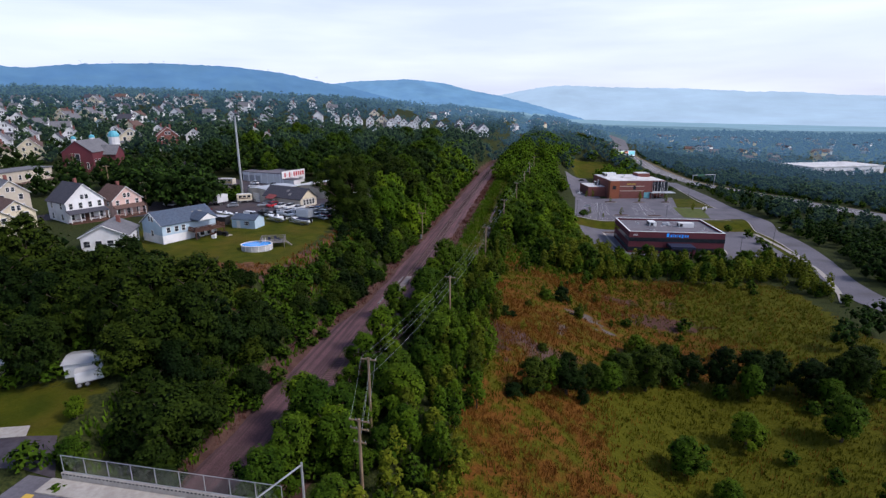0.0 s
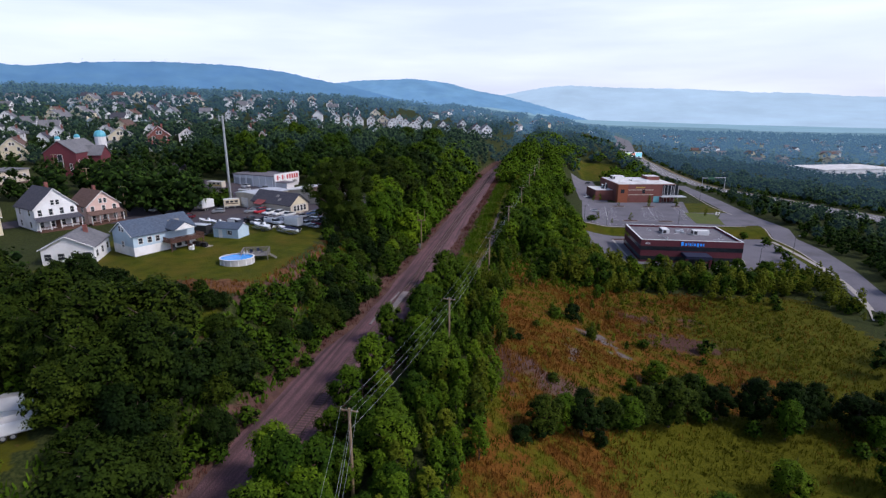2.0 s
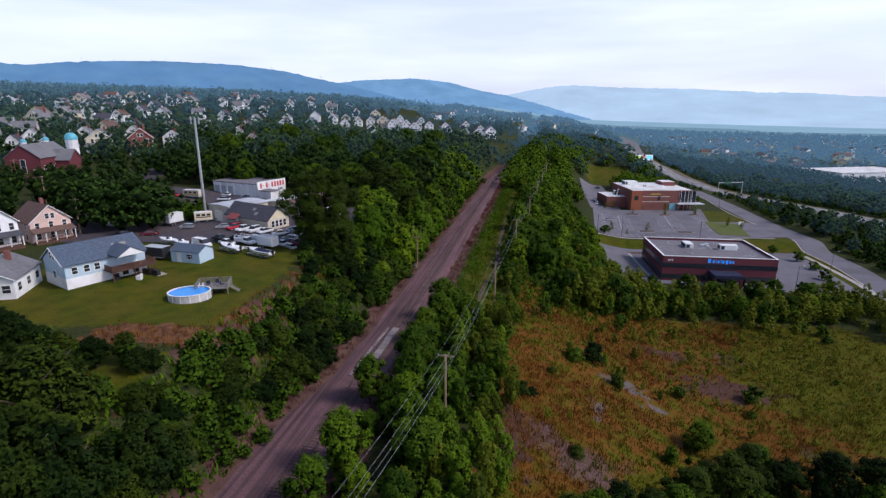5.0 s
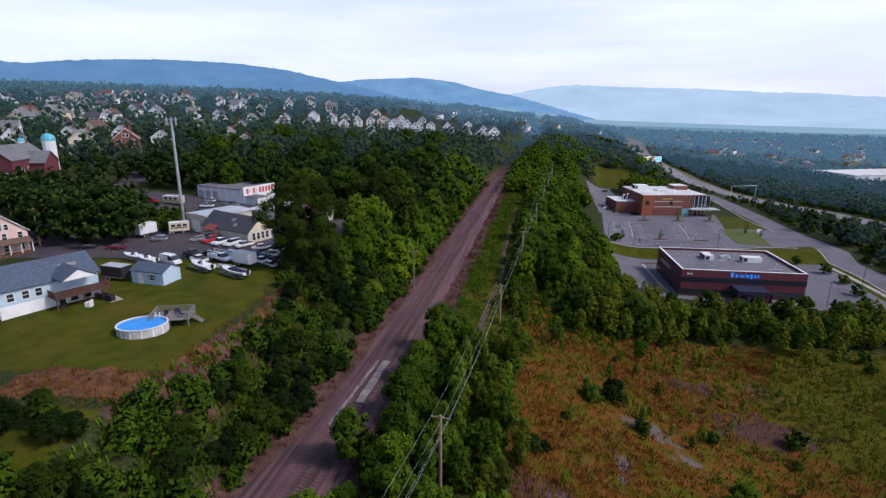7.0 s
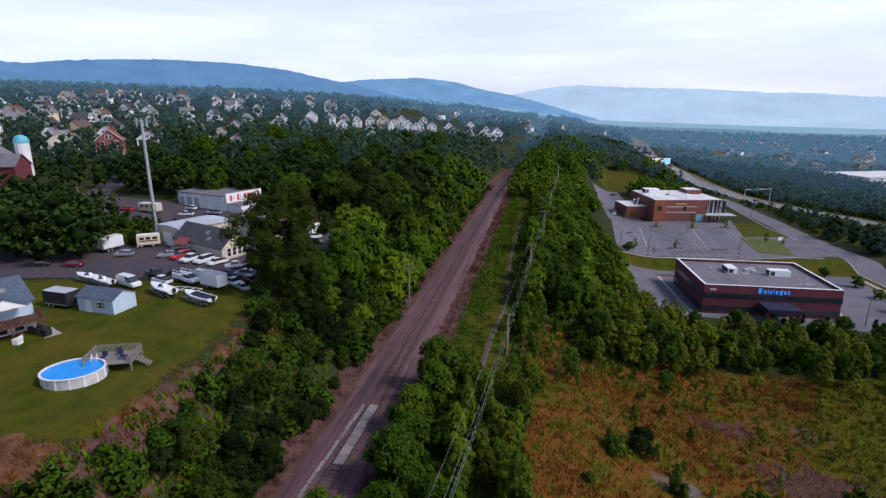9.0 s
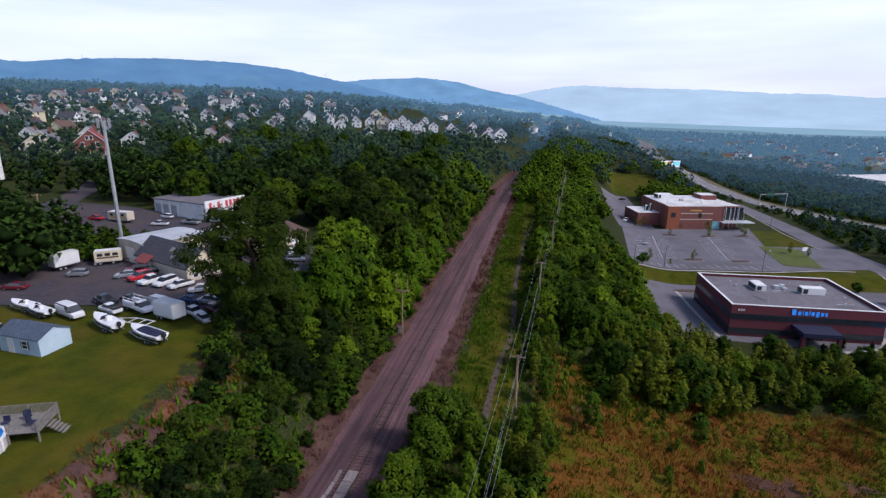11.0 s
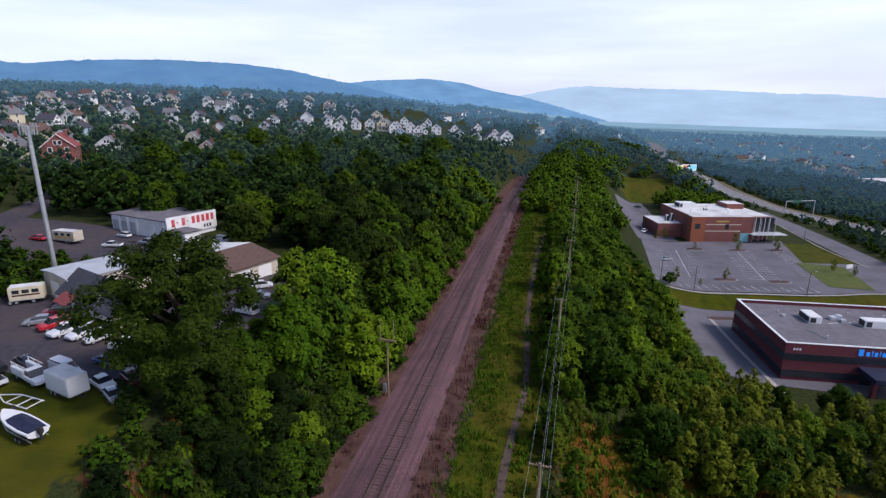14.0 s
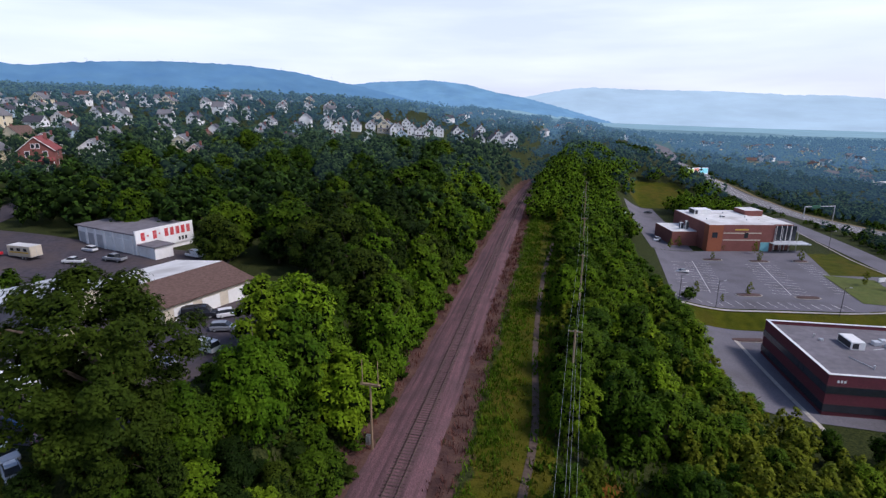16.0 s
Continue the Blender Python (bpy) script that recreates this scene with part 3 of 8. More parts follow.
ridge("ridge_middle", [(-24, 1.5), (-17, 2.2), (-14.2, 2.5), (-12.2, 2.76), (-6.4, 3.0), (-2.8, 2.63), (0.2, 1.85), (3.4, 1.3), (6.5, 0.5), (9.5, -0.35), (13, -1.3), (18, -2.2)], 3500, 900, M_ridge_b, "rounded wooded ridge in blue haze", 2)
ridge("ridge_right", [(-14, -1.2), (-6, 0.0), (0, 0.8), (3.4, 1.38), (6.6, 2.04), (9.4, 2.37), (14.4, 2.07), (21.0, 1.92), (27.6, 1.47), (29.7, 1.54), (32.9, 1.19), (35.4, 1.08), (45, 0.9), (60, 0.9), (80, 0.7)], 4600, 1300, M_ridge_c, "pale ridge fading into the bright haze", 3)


def U(x, y):
    return x - rail_x(y)


def in_box(x, y, x0, x1, y0, y1):
    return x0 < x < x1 and y0 < y < y1


def near_road(x, y, pts, w):
    for (ax, ay), (bx, by) in zip(pts, pts[1:]):
        dx, dy = bx - ax, by - ay
        t = max(0, min(1, ((x - ax) * dx + (y - ay) * dy) / (dx * dx + dy * dy)))
        if math.hypot(x - ax - t * dx, y - ay - t * dy) < w:
            return True
    return False



# ---- railway ----
def rail_frame(y):
    a = math.atan(float(rail_x(y + 1) - rail_x(y - 1)) / 2)
    return Matrix.Translation((float(rail_x(y)), y, 0)) @ Matrix.Rotation(-a, 4, "Z")


by = np.arange(0, 470, 2.0)
prof = [(-5.4, -0.15), (-4.0, 0.10), (-2.4, 0.18), (-1.6, 0.40), (1.6, 0.40), (2.3, 0.20), (3.2, 0.12), (4.1, -0.15)]
bl_v = np.array([[(rail_x(y) + o + (0.28 * math.sin(y * 0.31 + o) + 0.2 * math.sin(y * 0.83 + 2 * o)) * (abs(o) > 3.5) - (2.6 * (1 - float(sstep(84, 108, y))) if o < -3.5 else 0), y - 0.122 * o, z) for o, z in prof] for y in by])
bi = np.arange(len(by) * len(prof)).reshape(len(by), len(prof))
bq = np.stack([bi[:-1, :-1], bi[:-1, 1:], bi[1:, 1:], bi[1:, :-1]], axis=-1).reshape(-1, 4)
tagged(new("ballast", mesh_np("ballast", bl_v.reshape(-1, 3), bq, None, (M_ballast,))), "purple-grey crushed stone ballast of a single railway track", "ballast", kind="structure")
track = thing("railway_track", Matrix.Identity(4), "single railway track of rusty rails on wooden ties", "railway track", kind="structure")
for side in (-0.7525, 0.7525):
    bm = B()
    sec = [(-0.07, 0.0), (0.07, 0.0), (0.07, 0.02), (0.012, 0.04), (0.036, 0.12), (0.036, 0.16), (-0.036, 0.16), (-0.036, 0.12), (-0.012, 0.04), (-0.07, 0.02)]
    bm_loft(bm, [[(rail_x(y) + (side + o) * 0.992, y - 0.121 * (side + o), 0.43 + z) for o, z in sec] for y in np.arange(0, 470, 10.0)])
    part("rail", bm, M_rust, track, "long rusty steel rail")
tie_bm = B()
bm_box(tie_bm, -1.27, 1.27, -0.115, 0.115, 0.0, 0.16, 0.015)
tie_me = to_mesh("tie", tie_bm, M_tie)
tr = random.Random(5)
rest = B()
for k, y in enumerate(np.arange(2, 462, 0.56)):
    m = rail_frame(y) @ pose(tr.uniform(-0.05, 0.05), 0, 0.272 + tr.uniform(-0.03, 0.015), 0, 0, tr.uniform(-1.5, 1.5))
    if 100 <= y <= 267:
        part("tie", tie_me, None, track, m=m)
    else:
        n0 = len(rest.verts)
        bm_box(rest, -1.3, 1.3, -0.115, 0.115, 0.0, 0.16)
        rest.verts.ensure_lookup_table()
        for v in rest.verts[n0:]:
            v.co = m @ v.co
tagged(part("tie_row", rest, M_tie, track, "row of old wooden ties"), kind="stuff")
M_plank = material("pale_worn_plank", (0.17, 0.145, 0.145), (0.27, 0.235, 0.23), scale=3, rough=0.95, bump=0.3, obj=0.2)
# a level crossing of pale timber panels between and beside the rails
for k in range(7):
    bm = B()
    bm_box(bm, -0.62, 0.62, -0.89, 0.89, 0.46, 0.635, 0.02)
    part("crossing_panel", bm, M_plank, track, "pale worn crossing panel", m=rail_frame(109.5 + k * 1.82) @ pose(tr.uniform(-0.04, 0.04), 0, 0, 0, 0, tr.uniform(-1, 1)))
for k in range(9):
    bm = B()
    bm_box(bm, -0.22, 0.22, -1.0, 1.0, 0.30, 0.46, 0.02)
    part("crossing_panel", bm, M_plank, track, "pale worn crossing panel", m=rail_frame(104.0 + k * 2.05) @ pose(-1.55 - 0.06 * (8 - k) + tr.uniform(-0.05, 0.05), 0, 0, 0, 0, tr.uniform(-2, 2)))
M_path = material("trodden_dirt", (0.066, 0.046, 0.036), (0.115, 0.084, 0.066), scale=2, rough=0.95, bump=0.3)
strip("path", [(-1, 115), (1.6, 135), (3.6, 149), (6.4, 160), (7.6, 170), (8.4, 185), (10.6, 205), (14, 230), (21, 270)], 1.0, M_path, 0.07, "narrow trodden dirt path along the track", "path", across=2)

# ---- utility poles and wires ----
def crossarm(bm, z, w, t=0.06):
    bm_box(bm, -w / 2, w / 2, -t, t, z - 0.06, z + 0.06)


def utility_pole(m, h, arms, label):
    ob = thing("utility_pole", m, label, "pole", "poles along the railway")
    bm = B()
    bm_rod(bm, (0, 0, -1.0), (0, 0, h), 0.21, 0.14, 10)
    part("post", bm, M_pole, ob)
    for z, w in arms:
        bm = B()
        crossarm(bm, h - z, w)
        arm = part("crossarm", bm, M_pole, ob)
        for x in np.linspace(-w / 2 + 0.1, w / 2 - 0.1, 4):
            bm = B()
            bm_rod(bm, (x, 0, h - z + 0.06), (x, 0, h - z + 0.24), 0.045, 0.03, 6)
            part("insulator", bm, M_steel, arm)
    return ob


LINE = [(-11.1, 58.2), (-2.4, 90.4), (5.3, 131.2), (12.6, 172.9), (20.3, 213.5), (27.5, 254), (34.5, 294), (42, 336)]
TOPZ = 10.9
tops = []
for x, y in LINE:
    g0 = gz(x, y)
    utility_pole(pose(x, y, g0, 0, 0, -11), TOPZ - g0, ((0.25, 2.0),), "weathered brown wooden utility pole with one crossarm")
    tops.append(Vector((x, y, TOPZ - 0.02)))
x, y = -9.6, 45.4
utility_pole(pose(x, y, gz(x, y), 0, 0, -14), TOPZ - gz(x, y), ((0.2, 2.2), (1.1, 2.0), (2.6, 1.4)), "weathered wooden utility pole with three crossarms")


def wire(a, b, sag, r=0.011, parent=None):
    bm = B()
    pts = [a.lerp(b, k / 12) - Vector((0, 0, sag * 4 * (k / 12) * (1 - k / 12))) for k in range(13)]
    bm_loft(bm, [[p + Vector((r * c, 0, r * s)) for c, s in ((1, 0), (0, 1), (-1, 0), (0, -1))] for p in pts])
    ob = new("power_line", to_mesh("power_line", bm, M_wire))
    return tagged(ob, "thin pale overhead wire strung between poles", "wire", "wires along the railway")


side_v = Vector((0.98, -0.18, 0))
first = Vector((-9.6, 45.4, TOPZ - 0.1))
for a, b in zip([first] + tops, tops):
    for o in (-0.9, 0.3, 0.9):
        wire(a + side_v * o, b + side_v * o, (b - a).length * 0.016)
    wire(a - Vector((0, 0, 2.4)), b - Vector((0, 0, 2.4)), (b - a).length * 0.02, 0.014)
# a short pole left of the line with a platform and two upright rods
p_l = thing("signal_pole", pose(-13.4, 158.8, gz(-13.4, 158.8), 0, 0, -10), "old wooden line pole with a platform and two uprights", "pole")
bm = B()
bm_rod(bm, (0, 0, -0.6), (0, 0, 9.0), 0.16, 0.12, 10)
part("post", bm, M_pole, p_l)
bm = B()
bm_box(bm, -1.25, 1.25, -0.16, 0.16, 8.7, 8.95, 0.02)
part("platform", bm, M_pole, p_l)
for x in (-1.0, 1.0):
    bm = B()
    bm_rod(bm, (x, 0, 8.9), (x, 0, 12.0), 0.07, 0.05, 6)
    part("upright", bm, M_pole, p_l)
bm = B()
bm_box(bm, -0.75, -0.2, -0.25, 0.25, 0.6, 1.9, 0.03)
part("equipment_box", bm, M_steel, p_l, "grey steel equipment box")
for x, y, h in ((-99.8, 181.2, 9), (-93.2, 147.6, 8.5), (-118, 168, 9), (-150, 195, 9)):
    utility_pole(pose(x, y, gz(x, y), 0, 0, 30), h, ((0.3, 1.8),), "weathered wooden street pole with a crossarm")

# ---- houses ----
def pane_mesh(w, h):
    bm = B()
    bm_box(bm, -w / 2, w / 2, -0.02, 0.02, 0, h)
    return to_mesh("pane", bm, M_glass)


def frame_mesh(w, h, mat):
    bm = B()
    t = 0.10
    for x0, x1, z0, z1 in ((-w / 2 - t, -w / 2, -t, h + t), (w / 2, w / 2 + t, -t, h + t), (-w / 2, w / 2, -t, 0), (-w / 2, w / 2, h, h + t), (-w / 2, w / 2, h / 2 - 0.03, h / 2 + 0.03)):
        bm_box(bm, x0, x1, -0.03, 0.05, z0, z1)
    return to_mesh("window_frame", bm, mat)


WIN = {}


def far_window(parent, m, w=0.9, h=1.4):
    """A window far off: frame and pane in one mesh."""
    key = (w, h)
    if key not in WIN:
        bm = B()
        bm_box(bm, -w / 2 - 0.12, w / 2 + 0.12, -0.02, 0.04, -0.12, h + 0.12)
        for f in bm.faces:
            f.material_index = 0
        n0 = len(bm.faces)
        bm_box(bm, -w / 2, w / 2, -0.05, 0.0, 0, h)
        bm.faces.ensure_lookup_table()
        for f in bm.faces[n0:]:
            f.material_index = 1
        WIN[key] = to_mesh("window", bm, (M_trim, M_glass))
    return part("window", WIN[key], None, parent, m=m @ pose(0, -0.03, 0))


def window(parent, m, w=0.9, h=1.4, mat=None):
    """A framed window; local x along the wall, local -y outward."""
    mat = mat or M_trim
    key = (w, h, mat.name)
    if key not in WIN:
        WIN[key] = (frame_mesh(w, h, mat), pane_mesh(w, h))
    fr, pn = WIN[key]
    ob = part("window", fr, None, parent, m=m @ pose(0, -0.05, 0))
    part("pane", pn, None, ob, m=pose(0, 0.0, 0))
    return ob


def gable_roof(bm, w, d, eave, ridge, over=0.35, thick=0.18):
    """Two sloping slabs, ridge along local y."""
    rise = ridge - eave
    s = rise / (w / 2)
    for sg in (-1, 1):
        x_e = sg * (w / 2 + over)
        z_e = eave - over * s
        pts = [(0, ridge), (x_e, z_e), (x_e, z_e + thick), (0, ridge + thick)]
        vs = [[bm.verts.new((x, y, z)) for x, z in pts] for y in (-d / 2 - over, d / 2 + over)]
        for a in range(4):
            b = (a + 1) % 4
            bm.faces.new((vs[0][a], vs[0][b], vs[1][b], vs[1][a]))
        bm.faces.new(vs[0][::-1])
        bm.faces.new(vs[1])


def gable_walls(bm, w, d, eave, ridge, z0=-1.0):
    pts = [(-w / 2, z0), (w / 2, z0), (w / 2, eave), (0, ridge), (-w / 2, eave)]
    lo = [bm.verts.new((x, -d / 2, z)) for x, z in pts]
    hi = [bm.verts.new((x, d / 2, z)) for x, z in pts]
    bm.faces.new(lo)
    bm.faces.new(hi[::-1])
    for i in range(5):
        j = (i + 1) % 5
        bm.faces.new((lo[i], hi[i], hi[j], lo[j]))


def house(m, w, d, eave, ridge, wall, roof, label, name="house", storeys=2, chimney=True, porch=None, win=(0.9, 1.4), base=None, group="", cols=2, side_cols=3, skylights=0, one=False):
    """A gabled house, ridge along local y, gable front facing local -y."""
    ob = thing(name, m, label, "house", group)
    bm = B()
    gable_walls(bm, w, d, eave, ridge)
    wl_ = part("wall", bm, wall, ob)
    if base:
        bm = B()
        bm_box(bm, -w / 2 - 0.03, w / 2 + 0.03, -d / 2 - 0.03, d / 2 + 0.03, -1.0, eave * 0.46)
        part("lower_wall", bm, base, ob)
    bm = B()
    gable_roof(bm, w, d, eave, ridge)
    rf = part("roof", bm, roof, ob)
    bm = B()
    s = (ridge - eave) / (w / 2)
    for sg in (-1, 1):
        bm_rod(bm, (0, -d / 2 - 0.37, ridge + 0.05), (sg * (w / 2 + 0.35), -d / 2 - 0.37, eave - 0.35 * s + 0.05), 0.09, 0.09, 4)
    part("barge_board", bm, M_trim, ob)
    if chimney:
        bm = B()
        bm_box(bm, w * 0.12, w * 0.12 + 0.7, d * 0.15, d * 0.15 + 0.7, eave, ridge + 0.9, 0.03)
        part("chimney", bm, M_brick, rf)
    h0 = eave / storeys
    window_ = far_window if one else window
    for k in range(storeys):
        z = k * h0 + h0 * 0.36
        for c in range(cols):
            window_(ob, pose(-w / 2 + w * (c + 0.5) / cols, -d / 2, z), *win)
        for c in range(side_cols):
            y = -d / 2 + d * (c + 0.5) / side_cols
            window_(ob, pose(w / 2, y, z, 0, 0, 90), *win)
            window_(ob, pose(-w / 2, y, z, 0, 0, -90), *win)
    if ridge - eave > 2.4:
        for x in (-0.55, 0.55):
            window_(ob, pose(x, -d / 2, eave + 0.5), 0.7, 1.1)
    for k in range(skylights):
        bm = B()
        y = d * 0.30 - k * 1.3
        x = w * 0.25
        z = ridge - s * x + 0.2
        bm_box(bm, -0.35, 0.35, -0.55, 0.55, -0.04, 0.06, 0.01)
        part("skylight", bm, M_glass_l, rf, "pale glass skylight", m=Matrix.Translation((x, y, z)) @ Matrix.Rotation(math.atan(s), 4, "Y") @ pose(0, 0, 0, 0, 0, 0))
    if porch:
        pd, ph, pm = porch
        bm = B()
        lo = [(-w / 2 - 0.2, -d / 2 - pd, ph), (w / 2 + 0.2, -d / 2 - pd, ph), (w / 2 + 0.2, -d / 2 + 0.02, ph + 0.8), (-w / 2 - 0.2, -d / 2 + 0.02, ph + 0.8)]
        a = [bm.verts.new(p) for p in lo]
        b = [bm.verts.new((x, y, z + 0.14)) for x, y, z in lo]
        bm.faces.new(a[::-1])
        bm.faces.new(b)
        for i in range(4):
            bm.faces.new((a[i], a[(i + 1) % 4], b[(i + 1) % 4], b[i]))
        pr = part("porch_roof", bm, roof, ob)
        bm = B()
        bm_box(bm, -w / 2, w / 2, -d / 2 - pd + 0.1, -d / 2 - 0.02, -0.8, 0.45)
        part("porch_floor", bm, pm, ob)
        for x in np.linspace(-w / 2 + 0.1, w / 2 - 0.1, 5):
            bm = B()
            bm_box(bm, x - 0.08, x + 0.08, -d / 2 - pd + 0.12, -d / 2 - pd + 0.28, 0.4, ph + 0.05)
            part("porch_post", bm, M_trim, ob)
        bm = B()
        bm_box(bm, -w / 2 + 0.1, w / 2 - 0.1, -d / 2 - pd + 0.14, -d / 2 - pd + 0.22, 1.25, 1.35)
        for x in np.arange(-w / 2 + 0.3, w / 2 - 0.2, 0.3):
            bm_box(bm, x - 0.025, x + 0.025, -d / 2 - pd + 0.15, -d / 2 - pd + 0.2, 0.45, 1.25)
        part("porch_railing", bm, pm, ob)
        bm = B()
        bm_box(bm, -0.5, 0.5, -d / 2 - 0.06, -d / 2 + 0.02, 0.45, 2.55, 0.02)
        part("door", bm, M_wood, ob)
    return ob


def at(x, y, rz, dz=0.0):
    return pose(x, y, gz(x, y) + dz, 0, 0, rz)


# the long pale blue ranch house above the lawn
fx, fy = math.cos(radians(59)), math.sin(radians(59))
hc = Vector((-65.5, 108.5)) + Vector((fx, fy)) * 6.4 + Vector((-fy, fx)) * 4.1
blue = house(pose(hc.x, hc.y, 11.1, 0, 0, -31), 8.2, 12.8, 4.3, 6.7, M_blue_wall, M_shingle, "long pale blue house with slate-blue shingles above a lawn", "ranch_house", 1, False, None, (0.9, 1.2), M_white, cols=1, side_cols=0, skylights=2)
for y in (-5.0, -3.2, -1.6):
    window(blue, pose(4.1, y, 2.55, 0, 0, 90), 0.8, 1.1)
for y in (2.7, 4.5):
    window(blue, pose(4.1, y, 0.5, 0, 0, 90), 1.0, 1.9)
bm = B()
bm_box(bm, 4.13, 7.2, 1.2, 8.6, 2.05, 2.25)
deck = part("deck", bm, M_wood, blue, "raised brown wooden deck", m=pose(0, -1.9, 0))
for x, y in ((7.0, 1.4), (7.0, 4.9), (7.0, 8.4), (4.5, 8.4)):
    bm = B()
    bm_box(bm, x - 0.08, x + 0.08, y - 0.08, y + 0.08, -0.8, 3.2)
    part("deck_post", bm, M_wood, deck)
bm = B()
for y in np.arange(1.3, 8.6, 0.22):
    bm_box(bm, 7.05, 7.11, y - 0.045, y + 0.045, 2.25, 3.15)
for x in np.arange(4.4, 7.1, 0.22):
    for y in (1.25, 8.52):
        bm_box(bm, x - 0.045, x + 0.045, y, y + 0.06, 2.25, 3.15)
bm_box(bm, 7.0, 7.16, 1.2, 8.6, 3.15, 3.22)
part("deck_railing", bm, M_wood, deck, "brown slatted deck railing")
bm = B()
for sg in (-1, 1):
    pts = [(0, 6.0), (sg * 2.4, 4.55), (sg * 2.4, 4.7), (0, 6.15)]
    vs = [[bm.verts.new((x0, 4.6 + y, z)) for y, z in pts] for x0 in (2.2, 7.4)]
    for a in range(4):
        bm.faces.new((vs[0][a], vs[0][(a + 1) % 4], vs[1][(a + 1) % 4], vs[1][a]))
    bm.faces.new(vs[0][::-1])
    bm.faces.new(vs[1])
part("porch_roof", bm, M_shingle, blue, m=pose(0, -1.9, 0))
bm = B()
v = [bm.verts.new((7.3, 4.6 + y, z)) for y, z in ((-2.2, 4.6), (2.2, 4.6), (0, 5.95))]
v2 = [bm.verts.new((7.2, 4.6 + y, z)) for y, z in ((-2.2, 4.6), (2.2, 4.6), (0, 5.95))]
bm.faces.new(v)
bm.faces.new(v2[::-1])
for a in range(3):
    bm.faces.new((v[a], v2[a], v2[(a + 1) % 3], v[(a + 1) % 3]))
part("porch_gable", bm, M_trim, blue, m=pose(0, -1.9, 0))
bm = B()
bm_box(bm, 4.2, 8.6, 0.8, 9.6, -0.6, 0.1, 0.02)
part("patio", bm, M_concrete, blue, "pale concrete patio slab", m=pose(0, -1.9, 0))
rg = random.Random(3)
for k in range(9):
    bm = B()
    s = rg.uniform(0.25, 0.45)
    bm_box(bm, -s, s, -s, s, 0.0, rg.uniform(0.5, 1.1), 0.06)
    bm_box(bm, -s, s, s - 0.08, s, 0.4, rg.uniform(0.9, 1.3), 0.02)
    ob = new("patio_chair", to_mesh("patio_chair", bm, rg.choice((M_trim, M_black, M_wood))))
    ob.matrix_basis = blue.matrix_basis @ pose(rg.uniform(5.2, 8.0), rg.uniform(-0.3, 6.9), 0.1, 0, 0, rg.uniform(0, 360))
    tagged(ob, "patio chair standing on the concrete slab", "chair", "patio chairs")

house(pose(-76.2, 107.2, 11.0, 0, 0, 20), 8.6, 9.5, 3.4, 5.6, M_white, M_shingle_g, "low white house with grey shingles among trees", "bungalow", 1, True, None, (1.1, 1.2), cols=4, side_cols=3)
house(pose(-103.2, 133.2, 11.2, 0, 0, 62), 9.2, 9.6, 5.6, 9.9, M_white, M_shingle_k, "tall white house with a dark gabled roof and porch", "house", 2, True, (1.9, 2.6, M_wood), (0.8, 1.4), cols=4, side_cols=2)
house(pose(-98.0, 142.6, 10.9, 0, 0, 62), 8.0, 9.0, 4.8, 8.2, M_pink, M_shingle_b, "pale pink house with brown shingles and a porch", "house", 2, True, (1.9, 2.5, M_wood), (0.8, 1.3), cols=3, side_cols=2)
house(pose(-111.5, 122.0, 11.4, 0, 0, 58), 7.5, 9.0, 4.4, 7.2, M_cream, M_shingle_b, "cream house with brown shingles behind trees", "house", 2, False, None, (0.9, 1.3), cols=2)
house(pose(-109.0, 113.0, 11.6, 0, 0, 58), 7.5, 8.0, 4.2, 6.8, M_cream, M_shingle_b, "cream house with a brown roof", "house", 2, True, None, (0.9, 1.3), cols=2)
house(pose(-125.5, 136.5, 12.6, 0, 0, 58), 8.2, 10, 5.4, 8.8, M_beige, M_shingle_g, "beige house with a white-trimmed gable", "house", 2, True, None, (0.9, 1.4), cols=2)

# long flat-roofed terrace up the slope
flats = thing("terrace_row", pose(-146, 163, 14.0, 0, 0, 88), "long flat-roofed beige terrace with a dark porch", "building")
bm = B()
bm_box(bm, -11, 11, -4, 4, -1, 6.6)
part("wall", bm, M_beige, flats)
bm = B()
bm_box(bm, -11.3, 11.3, -4.3, 4.3, 6.6, 7.0, 0.05)
part("roof", bm, M_shingle_g, flats)
for k in range(6):
    window(flats, pose(-9 + 3.6 * k, -4, 4.0), 0.9, 1.4)
bm = B()
bm_box(bm, -11, 11, -6.2, -4.02, 2.8, 3.05)
part("porch_roof", bm, M_shingle_b, flats)
for k in range(7):
    bm = B()
    bm_box(bm, -10.9 + 3.6 * k - 0.08, -10.9 + 3.6 * k + 0.08, -6.1, -5.94, -0.8, 2.85)
    part("porch_post", bm, M_wood, flats)

# brick church with turquoise domes
church = thing("church", pose(-155.5, 212, 14.8, 0, 0, 12), "red brick church with grey roofs and turquoise domes", "church")
bm = B()
gable_walls(bm, 11, 20, 8.5, 12.8)
part("wall", bm, M_brick_m, church)
bm = B()
gable_roof(bm, 11, 20, 8.5, 12.8)
part("roof", bm, M_shingle_g, church)
bm = B()
gable_walls(bm, 14, 9, 7.0, 10.4)
for v in bm.verts:
    v.co.x, v.co.y = v.co.y * 1.05 + 5.5, v.co.x * 0.6 + 3
part("transept_wall", bm, M_brick_m, church)
bm = B()
gable_roof(bm, 8.6, 9.6, 7.0, 10.4)
for v in bm.verts:
    v.co.x, v.co.y = v.co.y + 5.5, v.co.x + 3
part("transept_roof", bm, M_shingle_g, church)
for x, z, w, h in ((0, 3.2, 1.5, 4.6), (-3.4, 2.0, 0.7, 2.4), (3.4, 2.0, 0.7, 2.4)):
    window(church, pose(x, -10, z), w, h)
